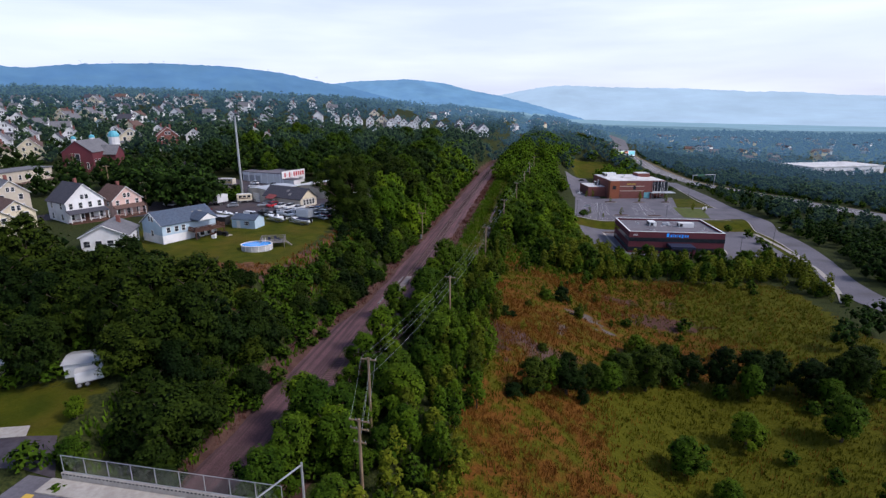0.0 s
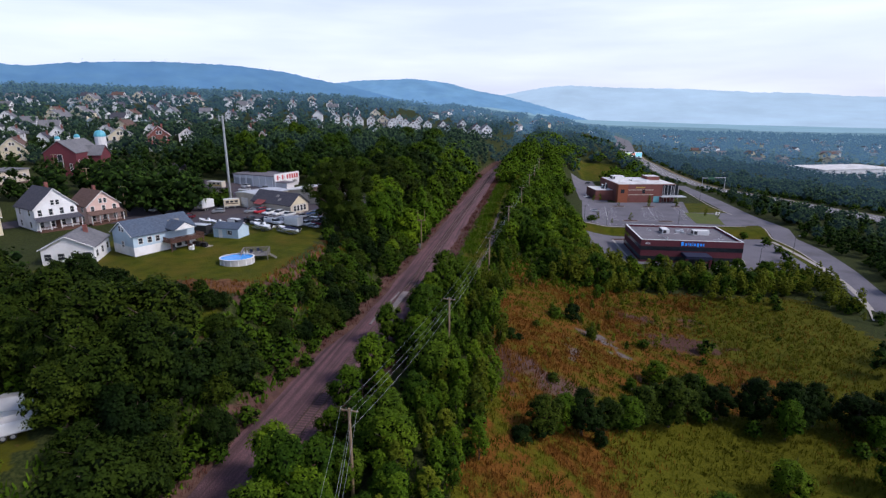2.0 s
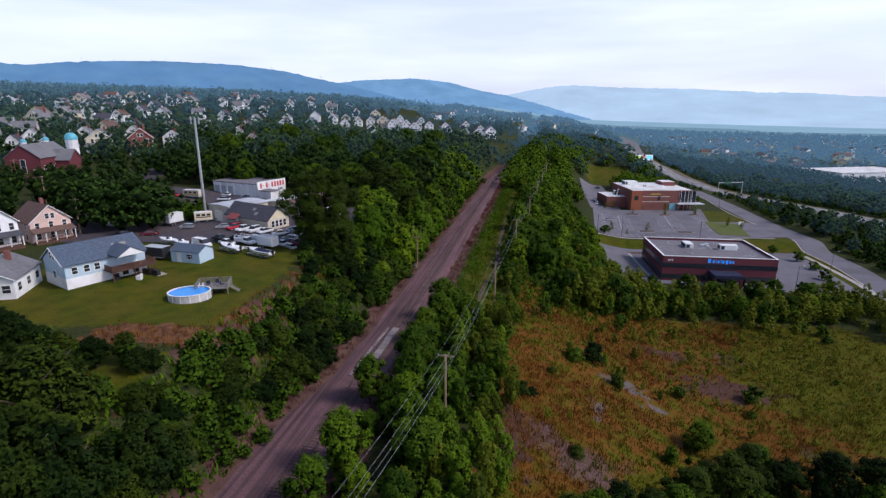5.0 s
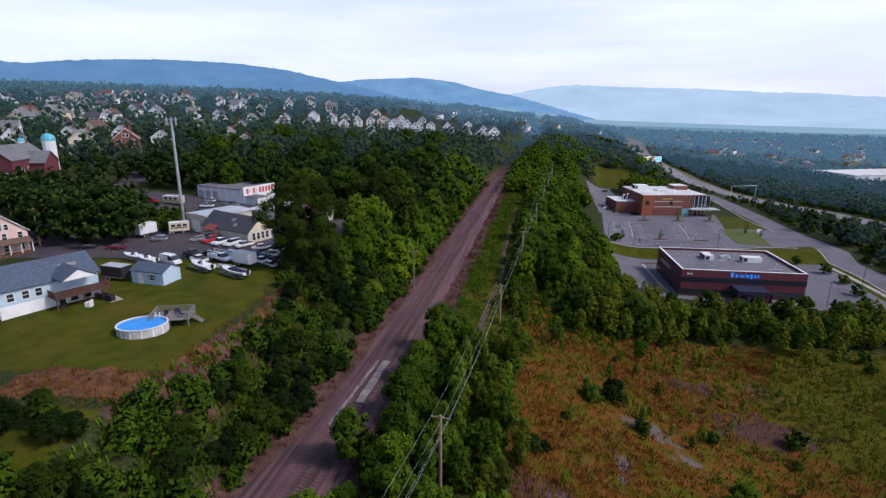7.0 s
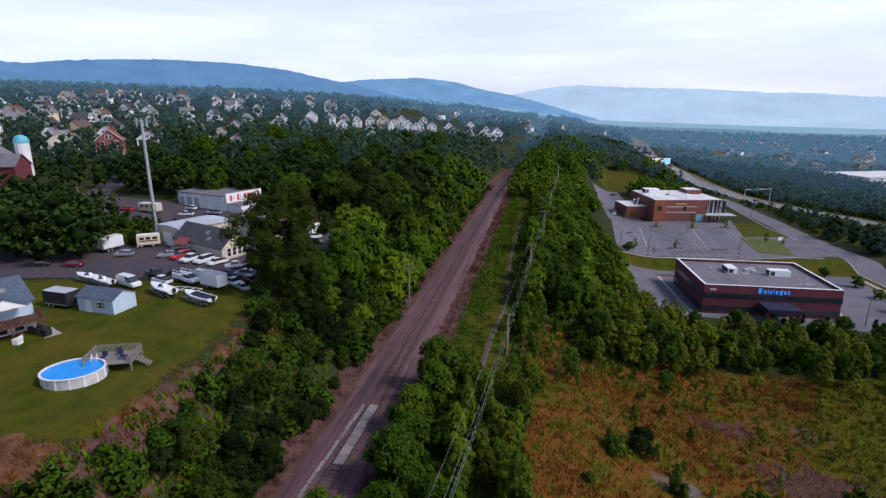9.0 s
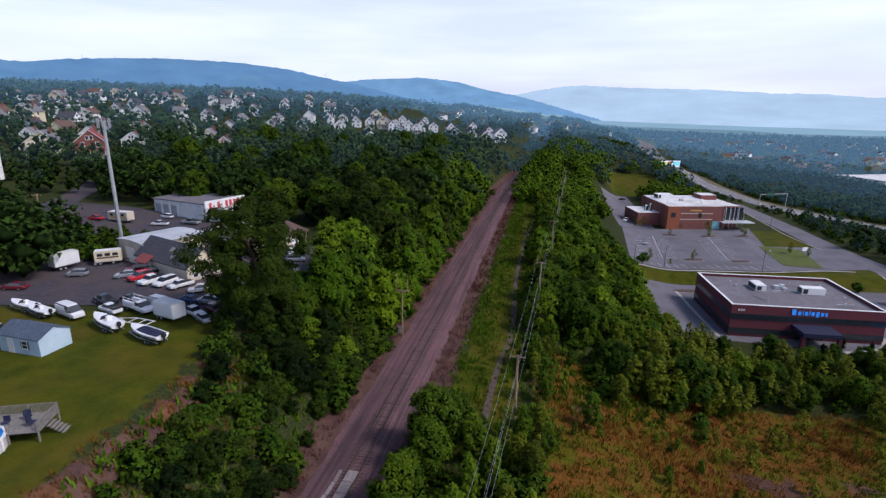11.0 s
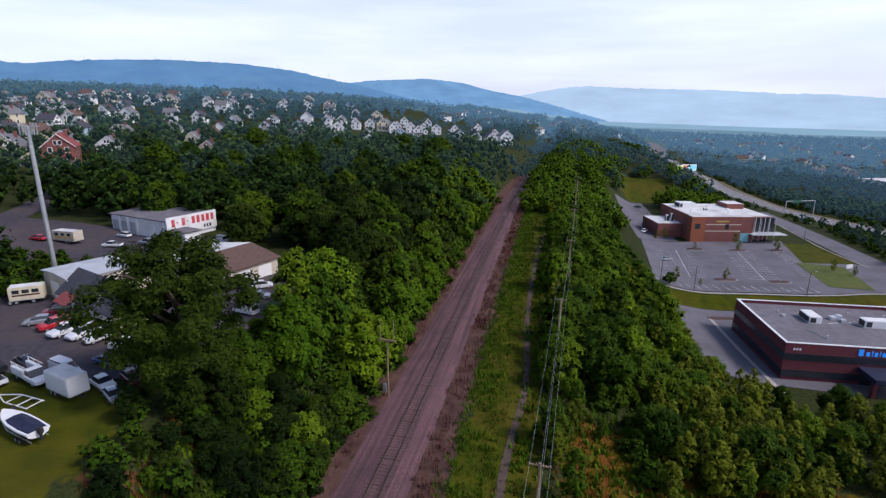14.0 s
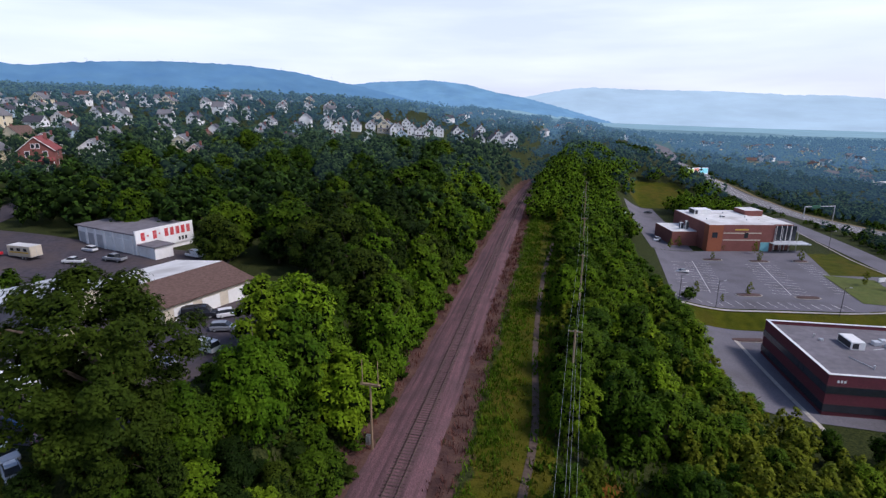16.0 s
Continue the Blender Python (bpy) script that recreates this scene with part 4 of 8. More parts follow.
for k in range(4):
    window(church, pose(5.5, -8 + 3.2 * k, 3.0, 0, 0, 90), 0.9, 2.6)
M_turq = material("turquoise_dome", (0.08, 0.36, 0.46), (0.14, 0.46, 0.55), scale=1, rough=0.4)
for x, y, r, z in ((3.5, 16, 2.0, 13.2), (-4.5, 14, 1.0, 13.0), (-9.5, 9, 0.9, 12.6)):
    bm = B()
    bm_rod(bm, (x, y, 2), (x, y, z), r * 1.05, r * 1.05, 12)
    t = part("tower", bm, M_white, church, "white dome drum")
    bm = B()
    ring = []
    for k in range(8):
        a = k / 7 * math.pi / 2
        rr = max(0.05, r * 1.15 * math.cos(a) ** 0.8)
        ring.append([(x + rr * math.cos(j * math.tau / 12), y + rr * math.sin(j * math.tau / 12), z + r * 1.3 * math.sin(a)) for j in range(12)])
    bm_loft(bm, ring)
    part("dome", bm, M_turq, t, "turquoise dome")
    bm = B()
    bm_rod(bm, (x, y, z + r * 1.2), (x, y, z + r * 1.2 + 1.6), 0.08, 0.05, 5)
    bm_rod(bm, (x - 0.45, y, z + r * 1.2 + 1.1), (x + 0.45, y, z + r * 1.2 + 1.1), 0.06, 0.06, 5)
    part("cross", bm, M_steel, t)

# ---- workshops of the yard ----
garage = thing("garage", pose(-59.2, 159.6, 11.0, 0, 0, -29), "tan block garage with a charcoal gable and metal-roofed bay", "garage")
bm = B()
bm_poly(bm, [(-12.8, 0), (-3.5, 0), (-3.5, 12), (-12.8, 12)], -1, 4.1)
part("wall", bm, M_tan_block, garage, "tan block wall of the bay")
bm = B()
sec = [(-13.1, 4.05), (-10.5, 4.3), (-8.0, 4.42), (-5.5, 4.3), (-3.2, 4.05)]
bm_loft(bm, [[(x, y, z) for x, z in sec] + [(x, y, z + 0.15) for x, z in sec[::-1]] for y in (-0.25, 12.3)])
part("metal_roof", bm, M_metal_roof, garage, "pale curved metal roof")
bm = B()
vv = [bm.verts.new((x, y, z)) for y in (0.02, 0.2) for x, z in [(-12.8, 4.05)] + [(x, z - 0.02) for x, z in sec[1:4]] + [(-3.5, 4.05)]]
bm.faces.new(vv[:5])
bm.faces.new(vv[5:][::-1])
for a in range(5):
    bm.faces.new((vv[a], vv[5 + a], vv[5 + (a + 1) % 5], vv[(a + 1) % 5]))
part("gable_wall", bm, M_tan_block, garage)
bm = B()
bm_box(bm, -10.4, -7.4, -0.1, 0.05, 0, 2.9, 0.02)
gd = part("garage_door", bm, M_trim, garage, "white roller door")
for k in range(1, 5):
    bm = B()
    bm_box(bm, -10.35, -7.45, -0.13, -0.1, k * 0.58 - 0.015, k * 0.58 + 0.015)
    part("door_seam", bm, M_steel, gd)
bm = B()
w2 = [(-3.5, -1), (12.5, -1), (12.5, 3.2), (-3.5, 3.2)]
bm_box(bm, -3.5, 12.5, -1.5, 5.0, -1, 2.9)
part("wall", bm, M_tan_block, garage)
bm = B()
gable_roof(bm, 6.5, 16, 2.9, 5.6, 0.4)
for v in bm.verts:
    v.co.x, v.co.y = v.co.y + 4.5, v.co.x + 1.75
rf = part("roof", bm, M_shingle_k, garage, "charcoal shingle roof")
for x in (-3.4, 12.4):
    bm = B()
    a = [bm.verts.new((x + o, 1.75 + y, z)) for o in (-0.1, 0.1) for y, z in ((-3.25, 2.9), (3.25, 2.9), (0, 5.58))]
    bm.faces.new(a[:3])
    bm.faces.new(a[3:][::-1])
    for k in range(3):
        bm.faces.new((a[k], a[3 + k], a[3 + (k + 1) % 3], a[(k + 1) % 3]))
    part("gable", bm, M_cream if x > 0 else M_tan_block, garage)
for y in (0.0, 1.2, 2.4, 3.6):
    window(garage, pose(12.5, y, 1.0, 0, 0, 90), 0.8, 1.5)
for x, y in ((5.5, 0.4), (7.2, -0.6)):
    bm = B()
    bm_box(bm, -0.5, 0.5, -0.45, 0.45, -0.05, 0.08, 0.01)
    part("skylight", bm, M_glass_l, rf, "pale skylight", m=Matrix.Translation((x, y, 3.1 + (y + 1.5) * 0.83)) @ Matrix.Rotation(math.atan(0.83), 4, "X"))
bm = B()
bm_loft(bm, [[(-1.2 + s, -3.2, 2.3), (-1.2 + s, -1.45, 3.3), (-1.2 + s, -1.45, 3.42), (-1.2 + s, -3.2, 2.42)] for s in (0, 3.6)])
part("awning", bm, M_shingle_r, garage, "dark red sloping awning")
bm = B()
bm_box(bm, 0.3, 1.3, -1.58, -1.45, 0, 2.1, 0.02)
part("door", bm, M_trim, garage)

rear = thing("rear_workshop", pose(-49.5, 177.6, 10.8, 0, 0, -24), "long low workshop with one white and one brown roof slope", "workshop")
bm = B()
gable_walls(bm, 19, 15, 3.3, 4.6)
part("wall", bm, M_tan_block, rear)
for sg, mt, lb in ((-1, M_roof_white, "white coated roof slope"), (1, M_shingle_b, "red-brown roof slope")):
    bm = B()
    bm_loft(bm, [[(2.6, y, 5.0), (sg * 10, y, 3.3), (sg * 10, y, 3.48), (2.6, y, 5.18)] for y in (-7.9, 7.9)])
    part("roof", bm, mt, rear, lb)
for y in (-4.5, 0, 4.5):
    bm = B()
    bm_box(bm, 9.46, 9.56, y - 1.5, y + 1.5, 0, 2.7, 0.02)
    part("garage_door", bm, M_trim, rear)

# block storehouse with a painted wall; the writing stands as plain bars
store = thing("storehouse", pose(-71.8, 201.4, 10.9, 0, 0, -22.4), "white painted block storehouse with roller doors and a lettered wall", "storehouse")
bm = B()
bm_box(bm, -20.5, 0, 0, 13, -1, 4.4)
part("wall", bm, M_white, store)
bm = B()
bm_box(bm, -20.9, 0.02, -0.4, 13.2, 4.4, 4.65, 0.02)
part("roof", bm, M_roof_grey, store, "weathered grey flat roof")
bm = B()
bm_box(bm, 0.02, 0.3, -0.2, 13.2, 1.0, 5.3, 0.02)
sgn = part("sign_wall", bm, M_white, store, "white wall with red painted letter bars")
for k in range(9):
    bm = B()
    y = 1.0 + k * 1.32
    tall = 1.7 if k not in (1, 3) else 0.35
    z0 = 3.0 if tall > 1 else 3.7
    wd = 0.85 if tall > 1 else 0.35
    bm_box(bm, 0.3, 0.32, y, y + wd, z0, z0 + tall)
    part("letter_bar", bm, M_sign_red, sgn)
for k in range(3):
    bm = B()
    bm_box(bm, 0.3, 0.32, 9.4 + k * 0.8, 9.9 + k * 0.8, 1.5, 2.3)
    part("dark_bar", bm, M_dark, sgn)

for k in range(6):
    bm = B()
    x = -18.8 + k * 3.2
    bm_box(bm, x - 1.2, x + 1.2, -0.09, 0.01, 0, 3.2, 0.02)
    part("roller_door", bm, M_trim if k > 2 else M_grey_wall, store, "pale roller door")
    bm = B()
    bm_box(bm, x + 1.35, x + 1.85, -0.28, 0.0, -0.8, 4.4, 0.02)
    part("pilaster", bm, M_white, store)
lean = new("lean_to", None)
lean.matrix_basis = store.matrix_basis
tagged(lean, "low white lean-to with a stained roof", "shed")
bm = B()
bm_box(bm, 0.35, 5.5, 0.2, 4.2, -1, 2.4)
part("wall", bm, M_white, lean)
bm = B()
bm_box(bm, 0.32, 5.8, -0.1, 4.5, 2.4, 2.6, 0.02)
part("roof", bm, M_roof_grey, lean)

# ---- cell mast ----
mast = thing("cell_mast", pose(-76.3, 174.6, 11.2), "tall grey steel monopole mast with antenna panels", "mast")
bm = B()
bm_rod(bm, (0, 0, -0.5), (0, 0, 26), 0.43, 0.29, 16)
part("pole", bm, M_steel, mast)
for k in range(3):
    a = k * math.tau / 3 + 0.4
    for o in (-0.6, 0.6):
        c = Vector((math.cos(a) * 1.0 - math.sin(a) * o, math.sin(a) * 1.0 + math.cos(a) * o, 0))
        bm = B()
        bm_box(bm, c.x - 0.1, c.x + 0.1, c.y - 0.1, c.y + 0.1, 24.6, 26.6, 0.03)
        part("antenna_panel", bm, M_steel, mast, "pale antenna panel")
    bm = B()
    bm_rod(bm, (0, 0, 26.0), (math.cos(a) * 1.3, math.sin(a) * 1.3, 26.0), 0.06, 0.06, 6)
    bm_rod(bm, (math.cos(a) * 1.3 - math.sin(a) * 1.1, math.sin(a) * 1.3 + math.cos(a) * 1.1, 26.0), (math.cos(a) * 1.3 + math.sin(a) * 1.1, math.sin(a) * 1.3 - math.cos(a) * 1.1, 26.0), 0.05, 0.05, 6)
    part("antenna_arm", bm, M_steel, mast)

# ---- garden: shed, pool, trailers ----
shed = thing("garden_shed", pose(-54.6, 127.5, 11.05, 0, 0, -12), "pale blue garden shed with a slate-blue gabled roof", "shed")
bm = B()
gable_walls(bm, 4.0, 6.6, 2.3, 3.3, -0.3)
for v in bm.verts:
    v.co.x, v.co.y = v.co.y, v.co.x
part("wall", bm, M_blue_wall, shed)
bm = B()
gable_roof(bm, 4.0, 6.6, 2.3, 3.3, 0.2, 0.1)
for v in bm.verts:
    v.co.x, v.co.y = v.co.y, v.co.x
part("roof", bm, M_shingle, shed)
window(shed, pose(1.0, -2.0, 0.9), 0.8, 0.9)
bm = B()
bm_box(bm, -1.9, -0.9, -2.05, -1.98, 0, 1.95, 0.01)
part("door", bm, M_trim, shed)
for x in (0.45, 1.55):
    bm = B()
    bm_box(bm, x - 0.12, x + 0.12, -2.06, -2.0, 0.85, 1.85, 0.01)
    part("shutter", bm, M_navy, shed, "dark blue shutter")


def wheel(parent, m, r=0.34, w=0.22):
    key = ("wheel", r, w)
    if key not in WIN:
        bm = B()
        sec = [(r * 0.62, -w / 2), (r * 0.92, -w / 2), (r, -w * 0.3), (r, w * 0.3), (r * 0.92, w / 2), (r * 0.62, w / 2)]
        rings = [[(x, rr * math.cos(k * math.tau / 14), rr * math.sin(k * math.tau / 14)) for rr, x in sec] for k in range(14)]
        bm_loft(bm, rings + [rings[0]], closed=False)
        t = to_mesh("tyre", bm, M_black)
        bm = B()
        bm_rod(bm, (-w * 0.42, 0, 0), (w * 0.42, 0, 0), r * 0.64, r * 0.64, 12)
        bm_rod(bm, (-w * 0.5, 0, 0), (w * 0.5, 0, 0), r * 0.2, r * 0.2, 8)
        WIN[key] = (t, to_mesh("rim", bm, M_steel))
    t, rim = WIN[key]
    ob = part("wheel", t, None, parent, m=m)
    part("rim", rim, None, ob)
    return ob


def rounded(y, hw, z0, z1, r=0.12):
    r = min(r, hw * 0.45, (z1 - z0) * 0.45)
    return [(-hw + r, y, z0), (hw - r, y, z0), (hw, y, z0 + r), (hw, y, z1 - r), (hw - r, y, z1), (-hw + r, y, z1), (-hw, y, z1 - r), (-hw, y, z0 + r)]


CARS = {}
SHAPES = {
    # length, half width, body sections (y, width factor, z0, z1), cabin sections (y, width factor, z1), wheel places
    "sedan": (4.6, 0.90, [(-2.3, 0.80, 0.42, 0.78), (-2.1, 0.96, 0.24, 0.90), (-0.8, 1.0, 0.22, 0.95), (1.0, 1.0, 0.22, 0.92), (1.9, 0.97, 0.24, 0.80), (2.3, 0.78, 0.36, 0.66)],
              [(-1.75, 0.80, 0.96), (-1.15, 0.78, 1.36), (-0.2, 0.78, 1.44), (0.45, 0.78, 1.38), (1.25, 0.82, 0.94)], (-1.35, 1.40), 0.33),
    "suv": (4.7, 0.95, [(-2.35, 0.86, 0.45, 1.00), (-2.2, 0.98, 0.30, 1.12), (-0.5, 1.0, 0.28, 1.12), (1.1, 1.0, 0.28, 1.08), (2.05, 0.98, 0.30, 0.98), (2.35, 0.84, 0.42, 0.80)],
            [(-2.25, 0.84, 1.13), (-2.0, 0.82, 1.66), (-0.3, 0.84, 1.76), (0.5, 0.82, 1.70), (1.2, 0.88, 1.10)], (-1.40, 1.45), 0.37),
    "van": (5.4, 1.0, [(-2.7, 0.95, 0.45, 1.15), (-2.6, 1.0, 0.35, 1.2), (0.0, 1.0, 0.33, 1.2), (1.7, 1.0, 0.33, 1.18), (2.4, 0.97, 0.35, 1.05), (2.7, 0.86, 0.45, 0.9)],
            [(-2.65, 0.93, 1.2), (-2.55, 0.92, 2.1), (0.6, 0.92, 2.15), (1.2, 0.90, 2.05), (1.95, 0.92, 1.15)], (-1.65, 1.75), 0.36),
    "pickup": (5.5, 0.98, [(-2.75, 0.96, 0.48, 1.05), (-2.65, 1.0, 0.38, 1.10), (-0.75, 1.0, 0.36, 1.12), (1.4, 1.0, 0.36, 1.12), (2.5, 0.98, 0.38, 1.04), (2.75, 0.88, 0.48, 0.9)],
               [(-0.75, 0.86, 1.13), (-0.62, 0.85, 1.72), (0.3, 0.86, 1.80), (0.9, 0.85, 1.74), (1.45, 0.90, 1.12)], (-1.65, 1.75), 0.39),
}


def car_proto(kind, paint, label, m):
    L, hw, body, cabin, axles, r = SHAPES[kind]
    ob = thing(kind if kind != "suv" else "estate_car", m, label, "car" if kind in ("sedan", "suv") else ("van" if kind == "van" else "pickup"), "vehicles in the yard")
    bm = B()
    bm_loft(bm, [rounded(y, hw * f, z0, z1) for y, f, z0, z1 in body])
    bd = part("body", bm, paint, ob)
    bm = B()
    zb = max(s[3] for s in body) - 0.12
    bm_loft(bm, [[(-hw * f * 1.06, y, zb), (hw * f * 1.06, y, zb), (hw * f * (1.0 if z < zb + 0.25 else 0.86), y, z), (-hw * f * (1.0 if z < zb + 0.25 else 0.86), y, z)] for y, f, z in cabin])
    part("glazing", bm, M_glass, ob, "dark glazing")
    bm = B()
    tops = [c for c in cabin[1:-1]]
    bm_loft(bm, [[(-hw * f * 0.87, y, z - 0.05), (hw * f * 0.87, y, z - 0.05), (hw * f * 0.80, y, z + 0.035), (-hw * f * 0.80, y, z + 0.035)] for y, f, z in tops])
    part("roof", bm, paint, ob)
    if kind == "van":
        bm = B()
        for s in (-1, 1):
            bm_box(bm, s * hw * 0.955 - 0.03, s * hw * 0.955 + 0.03, -2.5, 0.3, 1.15, 2.0)
        part("side_panel", bm, paint, ob)
    if kind == "pickup":
        bm = B()
        bm_box(bm, -hw * 0.82, hw * 0.82, -2.6, -0.85, 1.085, 1.125)
        part("bed_liner", bm, M_black, ob, "dark load bed")
    for s in (-1, 1):
        for y in axles:
            wheel(ob, pose(s * (hw - 0.12), y, r), r)
        bm = B()
        bm_box(bm, s * hw * 0.66 - 0.17, s * hw * 0.66 + 0.17, L / 2 - 0.14, L / 2 - 0.02, 0.62, 0.78, 0.03)
        part("headlight", bm, M_glass_l, ob)
        bm = B()
        bm_box(bm, s * hw * 0.76 - 0.12, s * hw * 0.76 + 0.12, -L / 2 + 0.02, -L / 2 + 0.12, 0.72, 0.92, 0.03)
        part("tail_light", bm, M_car_r, ob)
        bm = B()
        bm_box(bm, s * (hw + 0.02) - 0.08, s * (hw + 0.02) + 0.08, cabin[-1][0] - 0.25, cabin[-1][0] - 0.12, 1.0, 1.14, 0.03)
        part("mirror", bm, paint, ob)
    bm = B()
    bm_box(bm, -hw * 0.9, hw * 0.9, L / 2 - 0.16, L / 2 + 0.03, 0.34, 0.52, 0.04)
    bm_box(bm, -hw * 0.9, hw * 0.9, -L / 2 - 0.03, -L / 2 + 0.16, 0.34, 0.52, 0.04)
    part("bumper", bm, M_dark if kind in ("suv", "pickup") else paint, ob)
    return ob


PAINT = {"w": (M_car_w, "white"), "s": (M_car_s, "silver"), "r": (M_car_r, "red"), "k": (M_car_k, "black"), "b": (M_car_b, "dark blue")}
PAINT["m"] = (material("maroon_car_paint", (0.13, 0.015, 0.025), (0.17, 0.02, 0.03), scale=1, rough=0.25, spec=0.6), "maroon")
WORD = {"sedan": "sedan", "suv": "estate car", "van": "van", "pickup": "pickup truck"}


def park(kind, c, x, y, rz, where="on the asphalt yard", lift=0.12):
    m = pose(x, y, gz(x, y) + lift, 0, 0, rz) @ Matrix.Scale(0.86, 4)
    key = (kind, c, where)
    if key in CARS:
        return copy_thing(CARS[key], m)
    CARS[key] = car_proto(kind, PAINT[c][0], f"{PAINT[c][1]} {WORD[kind]} parked {where}", m)
    return CARS[key]


for kind, c, x, y, rz in (("sedan", "s", -60.9, 153.9, 118), ("suv", "r", -57.6, 152.6, 150), ("pickup", "w", -54.4, 151.0, 158), ("suv", "w", -51.8, 150.4, 160),
                          ("pickup", "w", -48.9, 149.9, 150), ("pickup", "w", -44.6, 148.6, 118), ("suv", "m", -61.5, 157.6, 120), ("sedan", "k", -58.6, 156.2, 125),
                          ("sedan", "b", -42.8, 152.6, 110), ("sedan", "k", -42.0, 149.4, 105),
                          ("van", "w", -57.4, 136.6, 245), ("pickup", "w", -52.8, 138.4, 65), ("pickup", "k", -55.4, 141.0, 60), ("sedan", "k", -52.8, 142.6, 62),
                          ("van", "w", -46.9, 141.4, 248), ("pickup", "w", -40.9, 139.2, 240), ("sedan", "b", -44.2, 144.2, 70), ("suv", "s", -40.6, 143.6, 75),
                          ("suv", "m", -38.2, 140.4, 235), ("sedan", "s", -38.2, 137.2, 232), ("suv", "s", -70.9, 154.8, 100), ("sedan", "k", -38.8, 146.0, 80),
                          ("suv", "w", -83.7, 203.2, 75), ("pickup", "s", -73.8, 197.4, 80), ("sedan", "r", -97.3, 194.7, 80), ("pickup", "w", -80.6, 195.0, 95),
                          ("sedan", "r", -54.6, 201.5, 60), ("van", "w", -60.8, 203.4, 70), ("van", "k", -40.6, 170.0, 290), ("suv", "w", -36.8, 171.2, 300), ("suv", "s", -35.2, 166.5, 280),
                          ("van", "w", -34.6, 160.5, 70), ("sedan", "s", -37.5, 156.5, 75), ("pickup", "w", -91.0, 155.5, 70), ("sedan", "s", -96.5, 150.0, 65), ("suv", "s", -104, 147, 40), ("sedan", "m", -76, 147.5, 95), ("sedan", "k", -82, 147.0, 100)):
    park(kind, c, x, y, rz)

# service truck with a ladder rack
svc = thing("service_truck", pose(-49.0, 139.4, gz(-49, 139.4) + 0.12, 0, 0, 245) @ Matrix.Scale(0.88, 4), "white service truck with tool bins and ladder rack", "truck")
bm = B()
bm_loft(bm, [rounded(y, 1.0 * f, z0, z1) for y, f, z0, z1 in [(0.1, 1, 0.45, 1.2), (0.5, 1, 0.4, 1.2), (1.6, 1, 0.4, 1.15), (2.7, 0.97, 0.42, 1.05), (3.0, 0.86, 0.5, 0.9)]])
part("body", bm, M_car_w, svc)
bm = B()
bm_loft(bm, [[(-0.9 * f, y, 1.1), (0.9 * f, y, 1.1), (0.8 * f, y, z), (-0.8 * f, y, z)] for y, f, z in ((0.12, 1, 1.2), (0.2, 1, 1.8), (1.1, 1, 1.85), (1.8, 1, 1.2))])
part("glazing", bm, M_glass, svc)
bm = B()
bm_box(bm, -0.82, 0.82, 0.15, 1.15, 1.82, 1.9, 0.03)
part("roof", bm, M_car_w, svc)
for s in (-1, 1):
    bm = B()
    bm_box(bm, s * 0.82 - 0.22, s * 0.82 + 0.22, -3.0, 0.05, 0.65, 1.65, 0.03)
    part("tool_bin", bm, M_car_w, svc)
    bm = B()
    bm_rod(bm, (s * 0.9, -2.9, 2.2), (s * 0.9, 1.0, 2.2), 0.05, 0.05, 6)
    for y in (-2.8, -1.4, 0.0):
        bm_rod(bm, (s * 0.9, y, 1.6), (s * 0.9, y, 2.2), 0.04, 0.04, 6)
    part("rack", bm, M_trim, svc)
    for y in (-1.9, 2.0):
        wheel(svc, pose(s * 0.86, y, 0.39), 0.39)
bm = B()
bm_box(bm, -0.6, 0.6, -3.0, 0.05, 0.6, 0.9)
part("bed", bm, M_dark, svc)


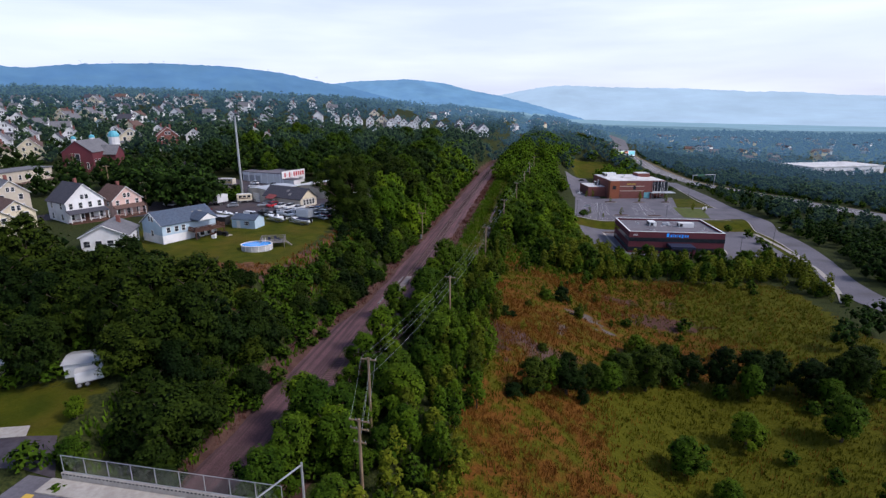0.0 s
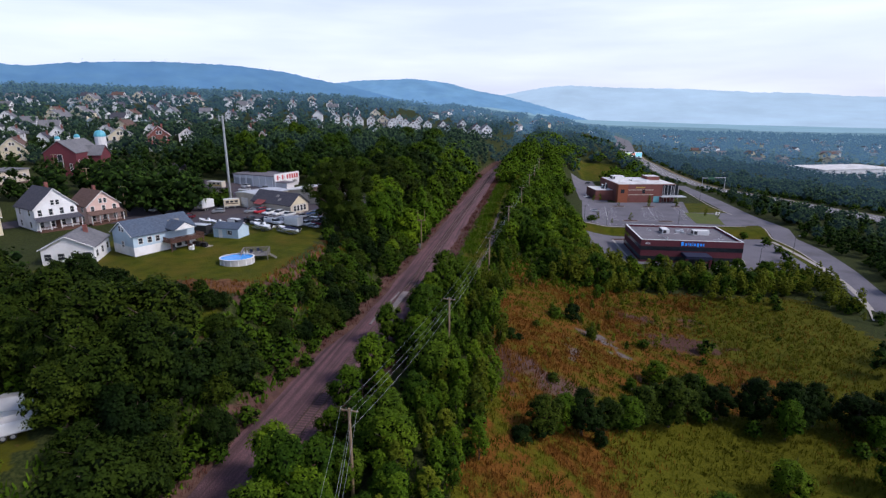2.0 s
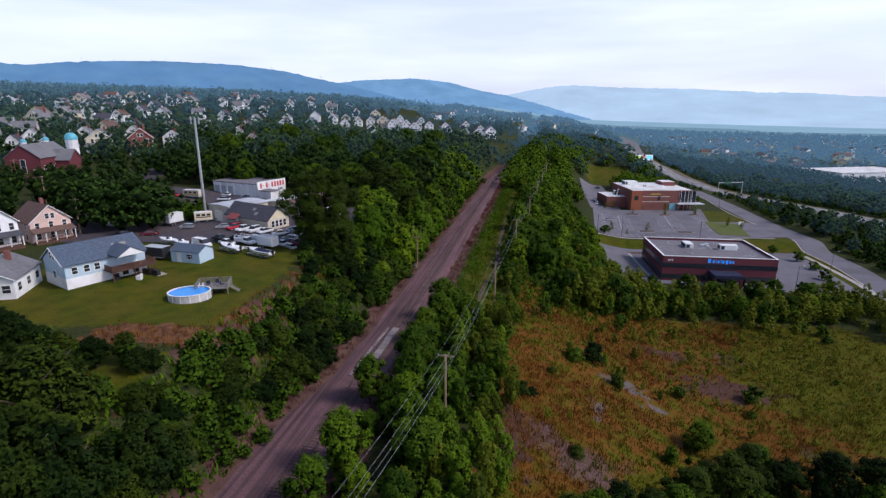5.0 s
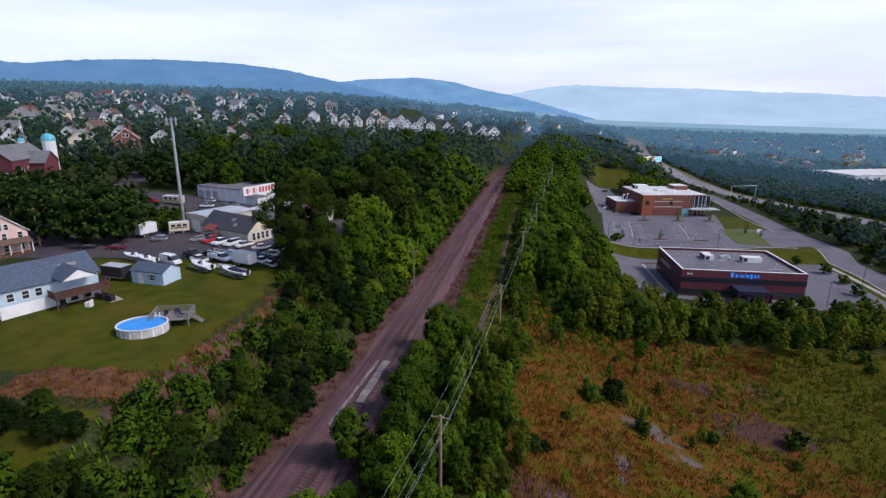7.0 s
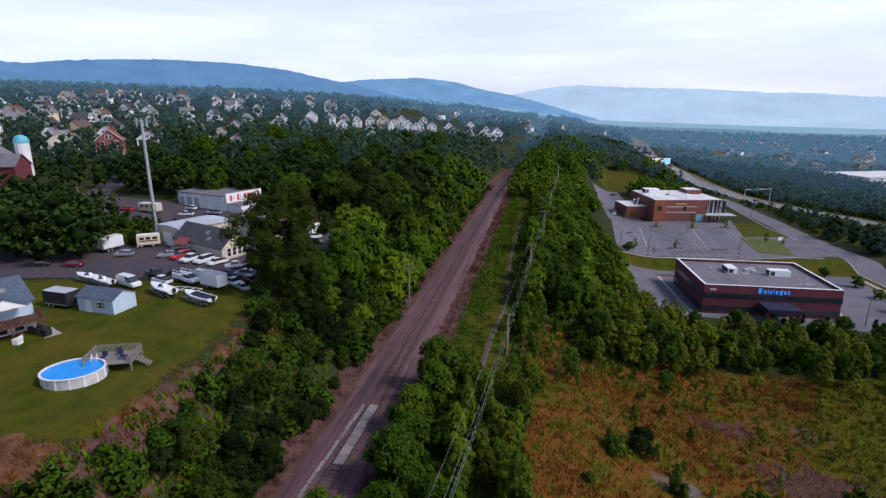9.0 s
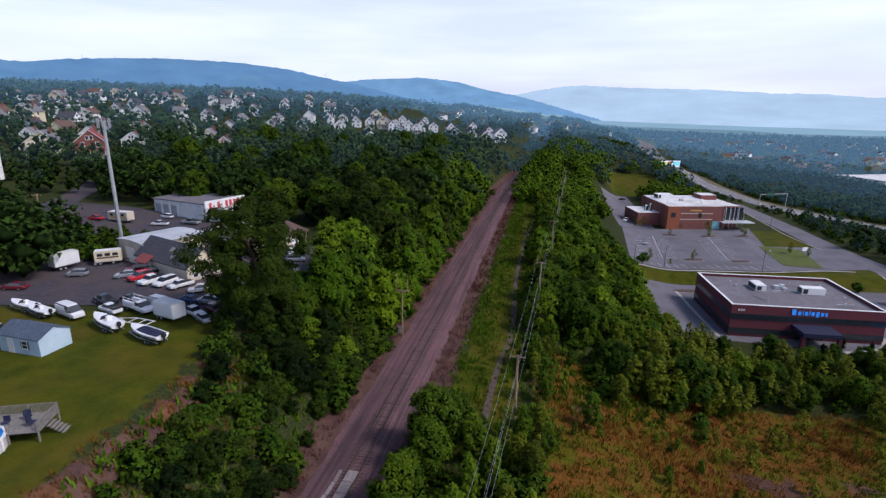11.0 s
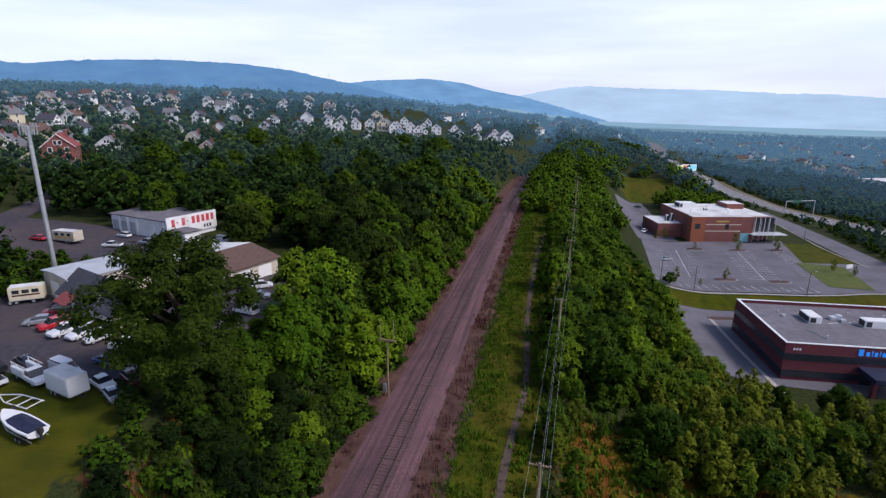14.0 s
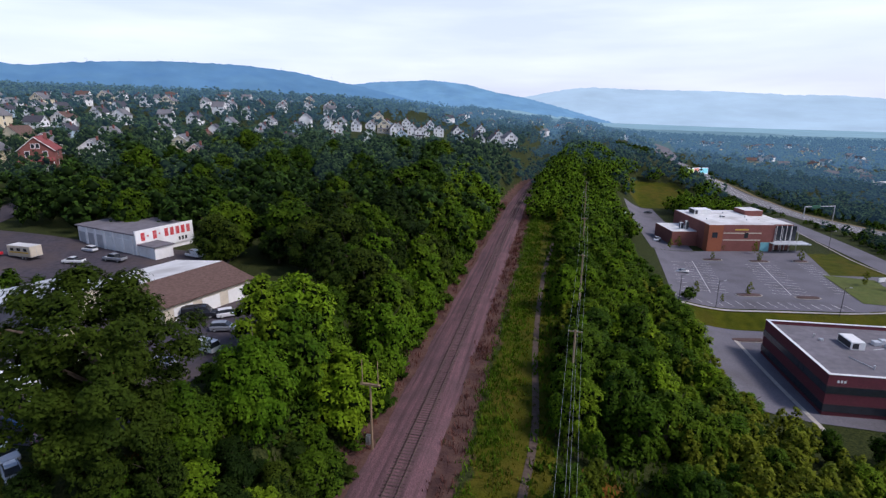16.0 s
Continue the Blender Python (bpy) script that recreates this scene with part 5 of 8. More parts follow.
def box_body(name, m, w, l, h, mat, label, category, z=0.55, stripe=None, wheels=2, nose=0.0):
    ob = thing(name, m, label, category)
    bm = B()
    bm_box(bm, -w / 2, w / 2, -l / 2, l / 2, z, z + h, 0.08)
    part("body", bm, mat, ob)
    bm = B()
    bm_box(bm, -w / 2 + 0.05, w / 2 - 0.05, -l / 2 + 0.05, l / 2 - 0.05, z + h, z + h + 0.06, 0.02)
    part("roof", bm, M_roof_white if mat is not M_black else M_metal_roof, ob)
    for s in (-1, 1):
        for k in range(wheels):
            wheel(ob, pose(s * (w / 2 - 0.1), -l * 0.12 - 0.8 * k + (l * 0.3 if wheels > 2 and k == 0 else 0), 0.34))
        bm = B()
        bm_box(bm, s * w / 2 - 0.015, s * w / 2 + 0.015, -l / 2 + 0.1, l / 2 - 0.1, z + 0.04, z + 0.16)
        part("rub_rail", bm, M_steel, ob)
    bm = B()
    bm_box(bm, -0.03 + w * 0.0, 0.03, -l / 2 - 0.02, -l / 2 + 0.01, z + 0.1, z + h - 0.1)
    bm_box(bm, -w / 2 + 0.08, w / 2 - 0.08, -l / 2 - 0.015, -l / 2 + 0.01, z + 0.06, z + 0.14)
    part("rear_door", bm, M_steel, ob)
    bm = B()
    bm_rod(bm, (-0.5, l / 2, z + 0.05), (0, l / 2 + 1.1, z), 0.05, 0.05, 6)
    bm_rod(bm, (0.5, l / 2, z + 0.05), (0, l / 2 + 1.1, z), 0.05, 0.05, 6)
    bm_rod(bm, (0, l / 2 + 1.0, 0.0), (0, l / 2 + 1.0, z), 0.04, 0.04, 6)
    part("tow_bar", bm, M_dark, ob)
    if stripe:
        for s in (-1, 1):
            bm = B()
            bm_box(bm, s * (w / 2 + 0.005) - 0.01, s * (w / 2 + 0.005) + 0.01, -l * 0.4, l * 0.4, z + h * 0.35, z + h * 0.48)
            part("stripe", bm, stripe, ob)
            for y in (-l * 0.28, 0.0, l * 0.28):
                bm = B()
                bm_box(bm, s * (w / 2 + 0.01) - 0.012, s * (w / 2 + 0.01) + 0.012, y - 0.45, y + 0.45, z + h * 0.55, z + h * 0.82, 0.01)
                part("window", bm, M_glass, ob)
    return ob


box_body("box_trailer", at(-43.2, 137.4, -113, 0.05), 2.1, 4.3, 2.05, M_car_w, "plain white enclosed box trailer on the grass edge", "trailer")
box_body("cargo_trailer", at(-61.8, 127.6, -102, 0.03), 2.3, 4.6, 2.0, M_black, "black enclosed trailer with a pale roof by the shed", "trailer")
box_body("camper", at(-70.4, 162.4, -60, 0.12), 2.1, 4.4, 2.1, M_cream, "cream motorhome with brown stripes beside the garage", "camper", stripe=M_wood, wheels=3)
box_body("box_truck", at(-76.6, 159.0, -20, 0.12), 2.2, 4.4, 2.3, M_car_w, "white box truck body under the trees", "truck", z=0.75)
box_body("flat_trailer", at(-91, 195.5, 80, 0.12), 2.4, 6.0, 2.1, M_beige, "tan storage trailer with a yellow sign patch", "trailer", stripe=M_paint_y)
box_body("white_trailer", pose(-45.6, 57.2, gz(-45.6, 57.2) + 0.02, 0, 0, -52), 1.6, 3.0, 1.4, M_car_w, "small white enclosed trailer on rough grass", "trailer")
box_body("camper_trailer", pose(-59.4, 58.6, gz(-59.4, 58.6) + 0.02, 0, 0, 70), 2.1, 5.4, 1.9, M_cream, "cream camper with a dark roof strip at the wood edge", "camper", stripe=M_black)


# boats on trailers
def boat(m, label, cover=None, cabin=False):
    ob = thing("motor_boat", m, label, "boat", "boats on the lawn")
    bm = B()
    secs = []
    for t, hw, keel, top in ((-3.3, 1.10, 0.72, 1.55), (-1.5, 1.22, 0.68, 1.58), (0.5, 1.20, 0.68, 1.66), (2.0, 0.95, 0.78, 1.80), (3.0, 0.52, 1.02, 1.95), (3.6, 0.06, 1.55, 2.06)):
        secs.append([(0, t, keel), (hw * 0.75, t, keel + 0.28), (hw, t, top - 0.12), (hw * 0.96, t, top), (-hw * 0.96, t, top), (-hw, t, top - 0.12), (-hw * 0.75, t, keel + 0.28)])
    bm_loft(bm, secs)
    hull = part("hull", bm, M_gel, ob)
    for s in (-1, 1):
        bm = B()
        bm_loft(bm, [[(s * hw, y, z), (s * hw * 1.012, y, z), (s * hw * 1.012, y, z + 0.12), (s * hw, y, z + 0.12)] for y, hw, z in ((-3.25, 1.03, 1.2), (-1.5, 1.15, 1.2), (0.5, 1.13, 1.26), (2.0, 0.88, 1.38), (2.9, 0.52, 1.52))])
        part("hull_stripe", bm, M_dark, hull, "dark hull stripe")
    if cover:
        bm = B()
        bm_loft(bm, [[(-hw, y, z), (hw, y, z), (hw * 0.8, y, z + 0.1), (0, y, z + h), (-hw * 0.8, y, z + 0.1)] for y, hw, z, h in ((-3.1, 0.98, 1.5, 0.25), (-1.2, 1.1, 1.54, 0.5), (0.6, 1.08, 1.6, 0.62), (1.4, 0.9, 1.7, 0.2))])
        part("cover", bm, cover, ob, "taut dark blue canvas cover")
    else:
        bm = B()
        bm_box(bm, -0.85, 0.85, -3.0, 0.2, 1.5, 1.57)
        part("cockpit_floor", bm, M_trim, ob)
        bm = B()
        bm_loft(bm, [[(-0.85, y, 1.6), (0.85, y, 1.6), (0.6, y - 0.3, z), (-0.6, y - 0.3, z)] for y, z in ((0.3, 2.25), (0.45, 2.25))])
        part("windshield", bm, M_glass, ob)
        bm = B()
        bm_box(bm, -0.35, 0.35, -0.9, -0.3, 1.55, 2.3, 0.06)
        part("console", bm, M_gel, ob)
    bm = B()
    bm_loft(bm, [rounded(y, 0.22, z0, z1) for y, z0, z1 in ((-3.9, 1.35, 1.95), (-3.6, 1.2, 2.05), (-3.35, 1.3, 1.95))])
    bm_box(bm, -0.1, 0.1, -3.75, -3.5, 0.55, 1.3)
    part("outboard_motor", bm, M_black, ob)
    bm = B()
    for s in (-1, 1):
        bm_rod(bm, (s * 0.8, -3.2, 0.5), (s * 0.8, 1.5, 0.5), 0.06, 0.06, 6)
        bm_rod(bm, (s * 0.8, 1.5, 0.5), (0, 4.6, 0.5), 0.06, 0.06, 6)
        for y in (-2.5, 0.5):
            bm_rod(bm, (s * 0.8, y, 0.5), (s * 0.7, y, 0.98), 0.05, 0.05, 6)
    bm_rod(bm, (0, 4.4, 0.0), (0, 4.4, 0.55), 0.05, 0.05, 6)
    bm_rod(bm, (0, 3.6, 0.5), (0, 3.6, 1.6), 0.05, 0.05, 6)
    part("trailer_frame", bm, M_steel, ob)
    for s in (-1, 1):
        for y in (-1.6, -0.8):
            wheel(ob, pose(s * 1.05, y, 0.32), 0.32)
    return ob


boat(at(-49.4, 133.2, 62) @ Matrix.Scale(0.86, 4), "white open motor boat on a trailer on the lawn")
boat(at(-41.9, 130.4, 68) @ Matrix.Scale(0.86, 4), "white motor boat under a dark blue cover on a trailer", M_navy)
boat(at(-61.8, 136.4, 70, 0.1) @ Matrix.Scale(0.72, 4), "small white motor boat on a trailer beside the yard")
boat(at(-65.5, 138.0, 75, 0.1) @ Matrix.Scale(0.72, 4), "white motor boat on a trailer at the yard edge")
empty_t = thing("boat_trailer", at(-46.4, 134.9, 75), "empty pale boat trailer on the grass", "trailer")
bm = B()
for s in (-1, 1):
    bm_rod(bm, (s * 0.8, -2.4, 0.5), (s * 0.8, 1.0, 0.5), 0.06, 0.06, 6)
    bm_rod(bm, (s * 0.8, 1.0, 0.5), (0, 3.2, 0.45), 0.06, 0.06, 6)
for y in (-2.2, -0.8, 0.8):
    bm_rod(bm, (-0.8, y, 0.5), (0.8, y, 0.5), 0.05, 0.05, 6)
bm_rod(bm, (0, 3.0, 0.0), (0, 3.0, 0.5), 0.05, 0.05, 6)
part("frame", bm, M_trim, empty_t)
for s in (-1, 1):
    wheel(empty_t, pose(s * 0.98, -0.6, 0.32), 0.32)

# oval pool with its deck
PX, PY = -44.7, 108.1
pool = thing("swimming_pool", pose(PX, PY, gz(PX, PY), 0, 0, 14), "oval above-ground pool with grey walls and blue water", "pool")
PA, PB = 3.2, 2.65
def oval(a, b, z, n=40):
    return [(a * math.cos(k * math.tau / n), b * math.sin(k * math.tau / n), z) for k in range(n)]
bm = B()
bm_loft(bm, [oval(PA, PB, -0.5), oval(PA, PB, 1.2), oval(PA - 0.08, PB - 0.08, 1.2), oval(PA - 0.08, PB - 0.08, 0.6)], closed=False)
part("wall", bm, M_pool_wall, pool)
bm = B()
bm_loft(bm, [oval(PA + 0.1, PB + 0.1, 1.2), oval(PA + 0.1, PB + 0.1, 1.27), oval(PA - 0.14, PB - 0.14, 1.27), oval(PA - 0.14, PB - 0.14, 1.2), oval(PA + 0.1, PB + 0.1, 1.2)], closed=False)
part("top_rail", bm, M_trim, pool, "white top rail")
bm = B()
bm.faces.new([bm.verts.new(p) for p in oval(PA - 0.05, PB - 0.05, 1.08)])
part("water", bm, M_water, pool, "bright blue pool water")
for k in range(14):
    a = k * math.tau / 14
    bm = B()
    bm_box(bm, -0.09, 0.09, -0.04, 0.06, -0.4, 1.22, 0.01)
    part("upright", bm, M_trim, pool, m=pose(PA * math.cos(a), PB * math.sin(a), 0, 0, 0, math.degrees(math.atan2(PA * math.sin(a), PB * math.cos(a))) + 90))
pd = thing("pool_deck", pose(-42.3, 111.4, gz(-42.3, 111.4), 0, 0, 14), "weathered grey wooden pool deck with railings and steps", "deck")
for k in range(24):
    bm = B()
    bm_box(bm, -2.6, 2.6, -1.8 + k * 0.15, -1.8 + k * 0.15 + 0.135, 1.05, 1.1)
    part("board", bm, M_wood_g, pd)
for x in (-2.5, 0, 2.5):
    for y in (-1.7, 1.7):
        bm = B()
        bm_box(bm, x - 0.06, x + 0.06, y - 0.06, y + 0.06, -0.5, 2.05)
        part("post", bm, M_wood_g, pd)
bm = B()
for x0, x1, y0, y1 in ((-2.5, 2.5, 1.68, 1.74), (2.48, 2.54, -1.7, 1.7), (-2.54, -2.48, -1.7, 1.7)):
    bm_box(bm, x0, x1, y0, y1, 1.98, 2.05)
for x in np.arange(-2.4, 2.5, 0.14):
    bm_box(bm, x - 0.025, x + 0.025, 1.68, 1.72, 1.1, 1.98)
for y in np.arange(-1.6, 1.7, 0.14):
    for x in (-2.52, 2.5):
        bm_box(bm, x - 0.02, x + 0.02, y - 0.025, y + 0.025, 1.1, 1.98)
part("railing", bm, M_wood_g, pd)
bm = B()
for k in range(5):
    bm_box(bm, 2.6 + k * 0.28, 2.9 + k * 0.28, -0.6, 0.6, 0.85 - k * 0.2, 0.9 - k * 0.2)
part("steps", bm, M_wood_g, pd)
for k, (x, y) in enumerate(((-0.8, -0.4), (0.6, 0.5), (1.5, -0.6))):
    ob = thing("deck_chair", pd.matrix_basis @ pose(x, y, 1.1, 0, 0, 40 * k), "dark blue folding chair on the pool deck", "chair", "pool deck chairs")
    bm = B()
    bm_box(bm, -0.3, 0.3, -0.3, 0.3, 0.38, 0.44, 0.02)
    part("seat", bm, M_navy, ob)
    bm = B()
    bm_box(bm, -0.3, 0.3, 0.26, 0.32, 0.42, 0.95, 0.02)
    part("backrest", bm, M_navy, ob)
    for lx in (-0.26, 0.26):
        for ly in (-0.26, 0.26):
            bm = B()
            bm_rod(bm, (lx, ly, 0), (lx, ly, 0.4), 0.02, 0.02, 5)
            part("leg", bm, M_steel, ob)
lad = thing("pool_ladder", pose(-44.0, 110.6, gz(-44, 110.6), 0, 0, 14), "white pool ladder at the rim", "ladder")
for x in (-0.28, 0.28):
    bm = B()
    bm_rod(bm, (x, 0.3, 0.0), (x, 0.0, 1.9), 0.04, 0.04, 6)
    bm_rod(bm, (x, 0.0, 1.9), (x, -0.45, 0.9), 0.04, 0.04, 6)
    part("rail", bm, M_trim, lad)
for z in (0.35, 0.7, 1.05):
    bm = B()
    bm_box(bm, -0.28, 0.28, 0.1 - 0.05, 0.3, z, z + 0.05)
    part("rung", bm, M_trim, lad)

# ---- road bridge at the start, with fence and sign arm ----
BA, BZ = math.degrees(math.atan2(-2.9, 20.8)), 5.7
bridge = thing("road_bridge", pose(-37.7, 41.95, BZ, 0, 0, BA), "concrete road bridge over the railway", "bridge", kind="structure")
bm = B()
bm_box(bm, -60, 42, -13, 0.0, -1.0, -0.06)
part("deck", bm, M_asphalt, bridge, "grey asphalt bridge deck")
bm = B()
bm_box(bm, -1.0, 42, -2.0, -0.02, -0.06, 0.10, 0.03)
part("sidewalk", bm, M_concrete, bridge, "pale concrete sidewalk")
bm = B()
bm_box(bm, 0.0, 42, 0.0, 0.35, -1.2, 0.75, 0.04)
part("parapet", bm, M_concrete, bridge, "pale concrete parapet")
bm = B()
for k in range(56):
    bm_box(bm, 0.2 + k * 0.4, 0.4 + k * 0.4, -0.03, 0.02, 0.58, 0.7)
part("reflector_band", bm, M_dark, bridge, "dark checkered band")
bm = B()
bm_box(bm, -60, -3, -5.3, -5.18, -0.052, -0.045)
part("lane_line", bm, M_paint_w, bridge, "white road line")
bm = B()
bm_box(bm, -1.6, -0.7, -3.6, -2.2, -0.05, -0.02, 0.01)
part("curb_ramp", bm, M_paint_y, bridge, "yellow curb ramp patch")
fence = thing("chain_link_fence", pose(-37.7, 41.95, BZ, 0, 0, BA), "tall chain-link fence along the bridge parapet", "fence")
for k in range(10):
    bm = B()
    bm_rod(bm, (0.2 + k * 2.5, 0.18, 0.7), (0.2 + k * 2.5, 0.18, 2.6), 0.04, 0.04, 6)
    part("post", bm, M_steel, fence)
for z in (0.85, 2.58):
    bm = B()
    bm_rod(bm, (0.2, 0.18, z), (22.7, 0.18, z), 0.03, 0.03, 6)
    part("rail", bm, M_steel, fence)
bm = B()
for k in range(-6, 76):
    for sg in (0, 1):
        x0, x1 = 0.2 + k * 0.3, 0.2 + k * 0.3 + 1.75
        if sg:
            x0, x1 = x1, x0
        if min(x0, x1) > -0.1 and max(x0, x1) < 22.8:
            bm_rod(bm, (x0, 0.18, 0.85), (x1, 0.18, 2.58), 0.005, 0.005, 3)
part("mesh", bm, M_wire, fence, "galvanised chain-link mesh")
arm = thing("road_sign", pose(-13.4, 39.4, BZ - 0.9, 0, 0, 0), "steel signal mast with a slanting arm and orange sign", "sign")
bm = B()
bm_rod(bm, (0, 0, 0), (0, 0, 5.6), 0.13, 0.10, 10)
part("mast", bm, M_steel, arm)
bm = B()
bm_rod(bm, (0, 0, 5.4), (-3.4, -3.6, 4.2), 0.09, 0.06, 8)
part("boom", bm, M_steel, arm)
bm = B()
bm_box(bm, -3.9, -3.0, -3.75, -3.65, 3.2, 4.3, 0.03)
part("sign_panel", bm, material("orange_sign", (0.75, 0.33, 0.04), (0.82, 0.40, 0.06), scale=2, rough=0.5), arm, "orange sign panel")
drive = slab("driveway", ((-60, 41), (-39.4, 43), (-42.5, 47.6), (-62, 46)), M_asphalt_d, 0.15, "worn asphalt driveway beside the bridge", "road")
slab("curb_pad", ((-52, 46.2), (-45.6, 47.2), (-46.6, 49.0), (-52, 48.4)), M_concrete, 0.25, "pale concrete pad by the driveway", "pavement")
wsh = thing("metal_shed", pose(-48.4, 60.6, gz(-48.4, 60.6), 0, 0, 108) @ Matrix.Scale(0.72, 4), "white metal shed with a pale low roof among trees", "shed")
bm = B()
gable_walls(bm, 5.2, 5.5, 2.1, 2.7)
part("wall", bm, M_white, wsh)
bm = B()
gable_roof(bm, 5.2, 5.5, 2.1, 2.7, 0.3, 0.1)
part("roof", bm, M_metal_roof, wsh)
bm = B()
bm_box(bm, -1.3, 1.3, -2.85, -2.74, 0, 1.9, 0.02)
part("door", bm, M_trim, wsh)

# ---- maroon brick office ----
OX, OY, OW, OD, OZ, OH = 78.3, 204.4, 33.9, 25.2, -12.25, 8.2
office = thing("office_building", pose(OX, OY, OZ, 0, 0, -3.5), "two-storey maroon brick office with dark window bands", "office building")
bm = B()
bm_box(bm, -OW / 2, OW / 2, -OD / 2, OD / 2, -1.0, OH - 0.9)
part("wall", bm, M_brick_m, office)
for x0, x1, y0, y1 in ((-OW / 2, OW / 2, -OD / 2, -OD / 2 + 0.45), (-OW / 2, OW / 2, OD / 2 - 0.45, OD / 2), (-OW / 2, -OW / 2 + 0.45, -OD / 2 + 0.45, OD / 2 - 0.45), (OW / 2 - 0.45, OW / 2, -OD / 2 + 0.45, OD / 2 - 0.45)):
    bm = B()
    bm_box(bm, x0, x1, y0, y1, OH - 0.9, OH)
    pp = part("parapet", bm, M_brick_m, office)
    bm = B()
    bm_box(bm, x0 - 0.06, x1 + 0.06, y0 - 0.06, y1 + 0.06, OH, OH + 0.08)
    part("coping", bm, M_trim, pp, "pale metal coping")
bm = B()
bm_box(bm, -OW / 2 + 0.45, OW / 2 - 0.45, -OD / 2 + 0.45, OD / 2 - 0.45, OH - 0.9, OH - 0.75)
part("roof", bm, M_roof_grey, office, "flat grey gravel roof")
bay_bm = B()
bm_box(bay_bm, -1.05, 1.05, -0.04, 0.03, 0, 1.35)
bay = to_mesh("pane", bay_bm, M_glass)
for z in (1.0, 4.6):
    for rz, hx, hy, n in ((0, OW, OD, 16), (90, OD, OW, 13), (-90, OD, OW, 13), (180, OW, OD, 16)):
        m0 = pose(0, 0, z, 0, 0, rz)
        # a flat dark strip, slightly proud of the wall, in place of a recess
        bm = B()
        bm_box(bm, -hx / 2 - 0.03, hx / 2 + 0.03, -hy / 2 - 0.05, -hy / 2 + 0.1, -0.15, 1.5)
        band = part("window_band", bm, M_brick_d, office, "flat dark maroon window band", m=m0)
        for k in range(n):
            part("pane", bay, None, band, m=pose(-hx / 2 + hx * (k + 0.5) / n, -hy / 2 - 0.05, 0))
# entrance canopy
bm = B()
bm_box(bm, -3.2, 5.2, -OD / 2 - 5.6, -OD / 2, 3.1, 4.1, 0.04)
cn = part("canopy", bm, M_navy, office, "dark entrance canopy")
for x in (-2.8, 4.8):
    bm = B()
    bm_box(bm, x - 0.4, x + 0.4, -OD / 2 - 5.4, -OD / 2 - 4.6, -0.5, 3.1)
    part("pier", bm, M_brick_m, cn)
bm = B()
bm_box(bm, -2.2, 4.2, -OD / 2 - 0.12, -OD / 2 + 0.02, 0, 2.9)
part("entrance_door", bm, M_glass, office, "dark glazed entrance")
# blue lettering stands as plain rounded bars
for k, (w, h, z) in enumerate(((0.62, 0.95, 0.12), (0.45, 0.62, 0.12), (0.14, 0.85, 0.12), (0.42, 0.62, 0.12), (0.14, 0.85, 0.12), (0.46, 0.62, 0.12), (0.46, 0.88, -0.14), (0.45, 0.62, 0.12), (0.30, 0.62, 0.12))):
    x = -0.3 + (0, 0.82, 1.42, 1.72, 2.28, 2.58, 3.2, 3.82, 4.4)[k]
    bm = B()
    y0 = -OD / 2 - 0.16
    bm_box(bm, 0, w * 0.85, y0, y0 + 0.12, 0, h, 0.03)
    part("sign_bar", bm, M_sign_blue, office, "blue sign bar", m=Matrix.Translation((-3.6 + (x + 0.3) * 1.65, -OD / 2 * 0.0, 6.3 + z)) @ Matrix.Diagonal((1.65, 1.0, 1.45, 1)))
for k in range(3):
    bm = B()
    bm_box(bm, -OW / 2 + 1.5 + k * 0.55, -OW / 2 + 1.85 + k * 0.55, -OD / 2 - 0.05, -OD / 2, 6.7, 7.2)
    part("number_bar", bm, M_trim, office)


def roof_unit(parent, x, y, z, w, d, h, hood=True):
    bm = B()
    bm_box(bm, x - w / 2, x + w / 2, y - d / 2, y + d / 2, z, z + h, 0.05)
    u = part("rooftop_unit", bm, M_trim, parent, "white rooftop air handler")
    bm = B()
    bm_box(bm, x - w / 2 - 0.04, x - w / 2 + 0.1, y - d / 2 + 0.2, y + d / 2 - 0.2, z + 0.25, z + h - 0.2)
    bm_box(bm, x - w / 2 + 0.3, x - w / 2 + 1.4, y - d / 2 - 0.05, y - d / 2 + 0.05, z + 0.25, z + h - 0.25)
    part("grille", bm, M_dark, u)
    if hood:
        bm = B()
        bm_loft(bm, [[(x + w / 2, yy, z + h * 0.9), (x + w / 2 + 0.8, yy, z + h * 0.45), (x + w / 2 + 0.8, yy, z + h * 0.35), (x + w / 2, yy, z + h * 0.3)] for yy in (y - d / 2 + 0.1, y + d / 2 - 0.1)])
        part("hood", bm, M_steel, u)


RZ = OH - 0.75
roof_unit(office, -5.0, 3.0, RZ, 2.6, 4.6, 1.6, False)
roof_unit(office, 7.2, 1.0, RZ, 5.6, 2.4, 1.7)
for x, y, w, d, h in ((0.2, 4.0, 1.4, 1.4, 0.8), (1.8, 4.8, 1.2, 1.2, 0.9), (1.6, 2.6, 1.0, 1.0, 0.7), (-9.8, 4.4, 0.8, 0.6, 0.5)):
    bm = B()
    bm_box(bm, x - w / 2, x + w / 2, y - d / 2, y + d / 2, RZ, RZ + h, 0.06)
    part("roof_vent", bm, M_metal_roof, office, "pale roof vent")
for x, y in ((-10.4, 6.0), (-6.8, -7.6), (10.6, -7.6), (13.0, -3.0), (2.0, 0.8), (5.0, 7.2), (12.2, 6.6)):
    bm = B()
    bm_rod(bm, (x, y, RZ), (x, y, RZ + 0.6), 0.12, 0.12, 8)
    bm_rod(bm, (x, y, RZ + 0.6), (x, y, RZ + 0.75), 0.2, 0.2, 8)
    part("vent_pipe", bm, M_metal_roof, office)
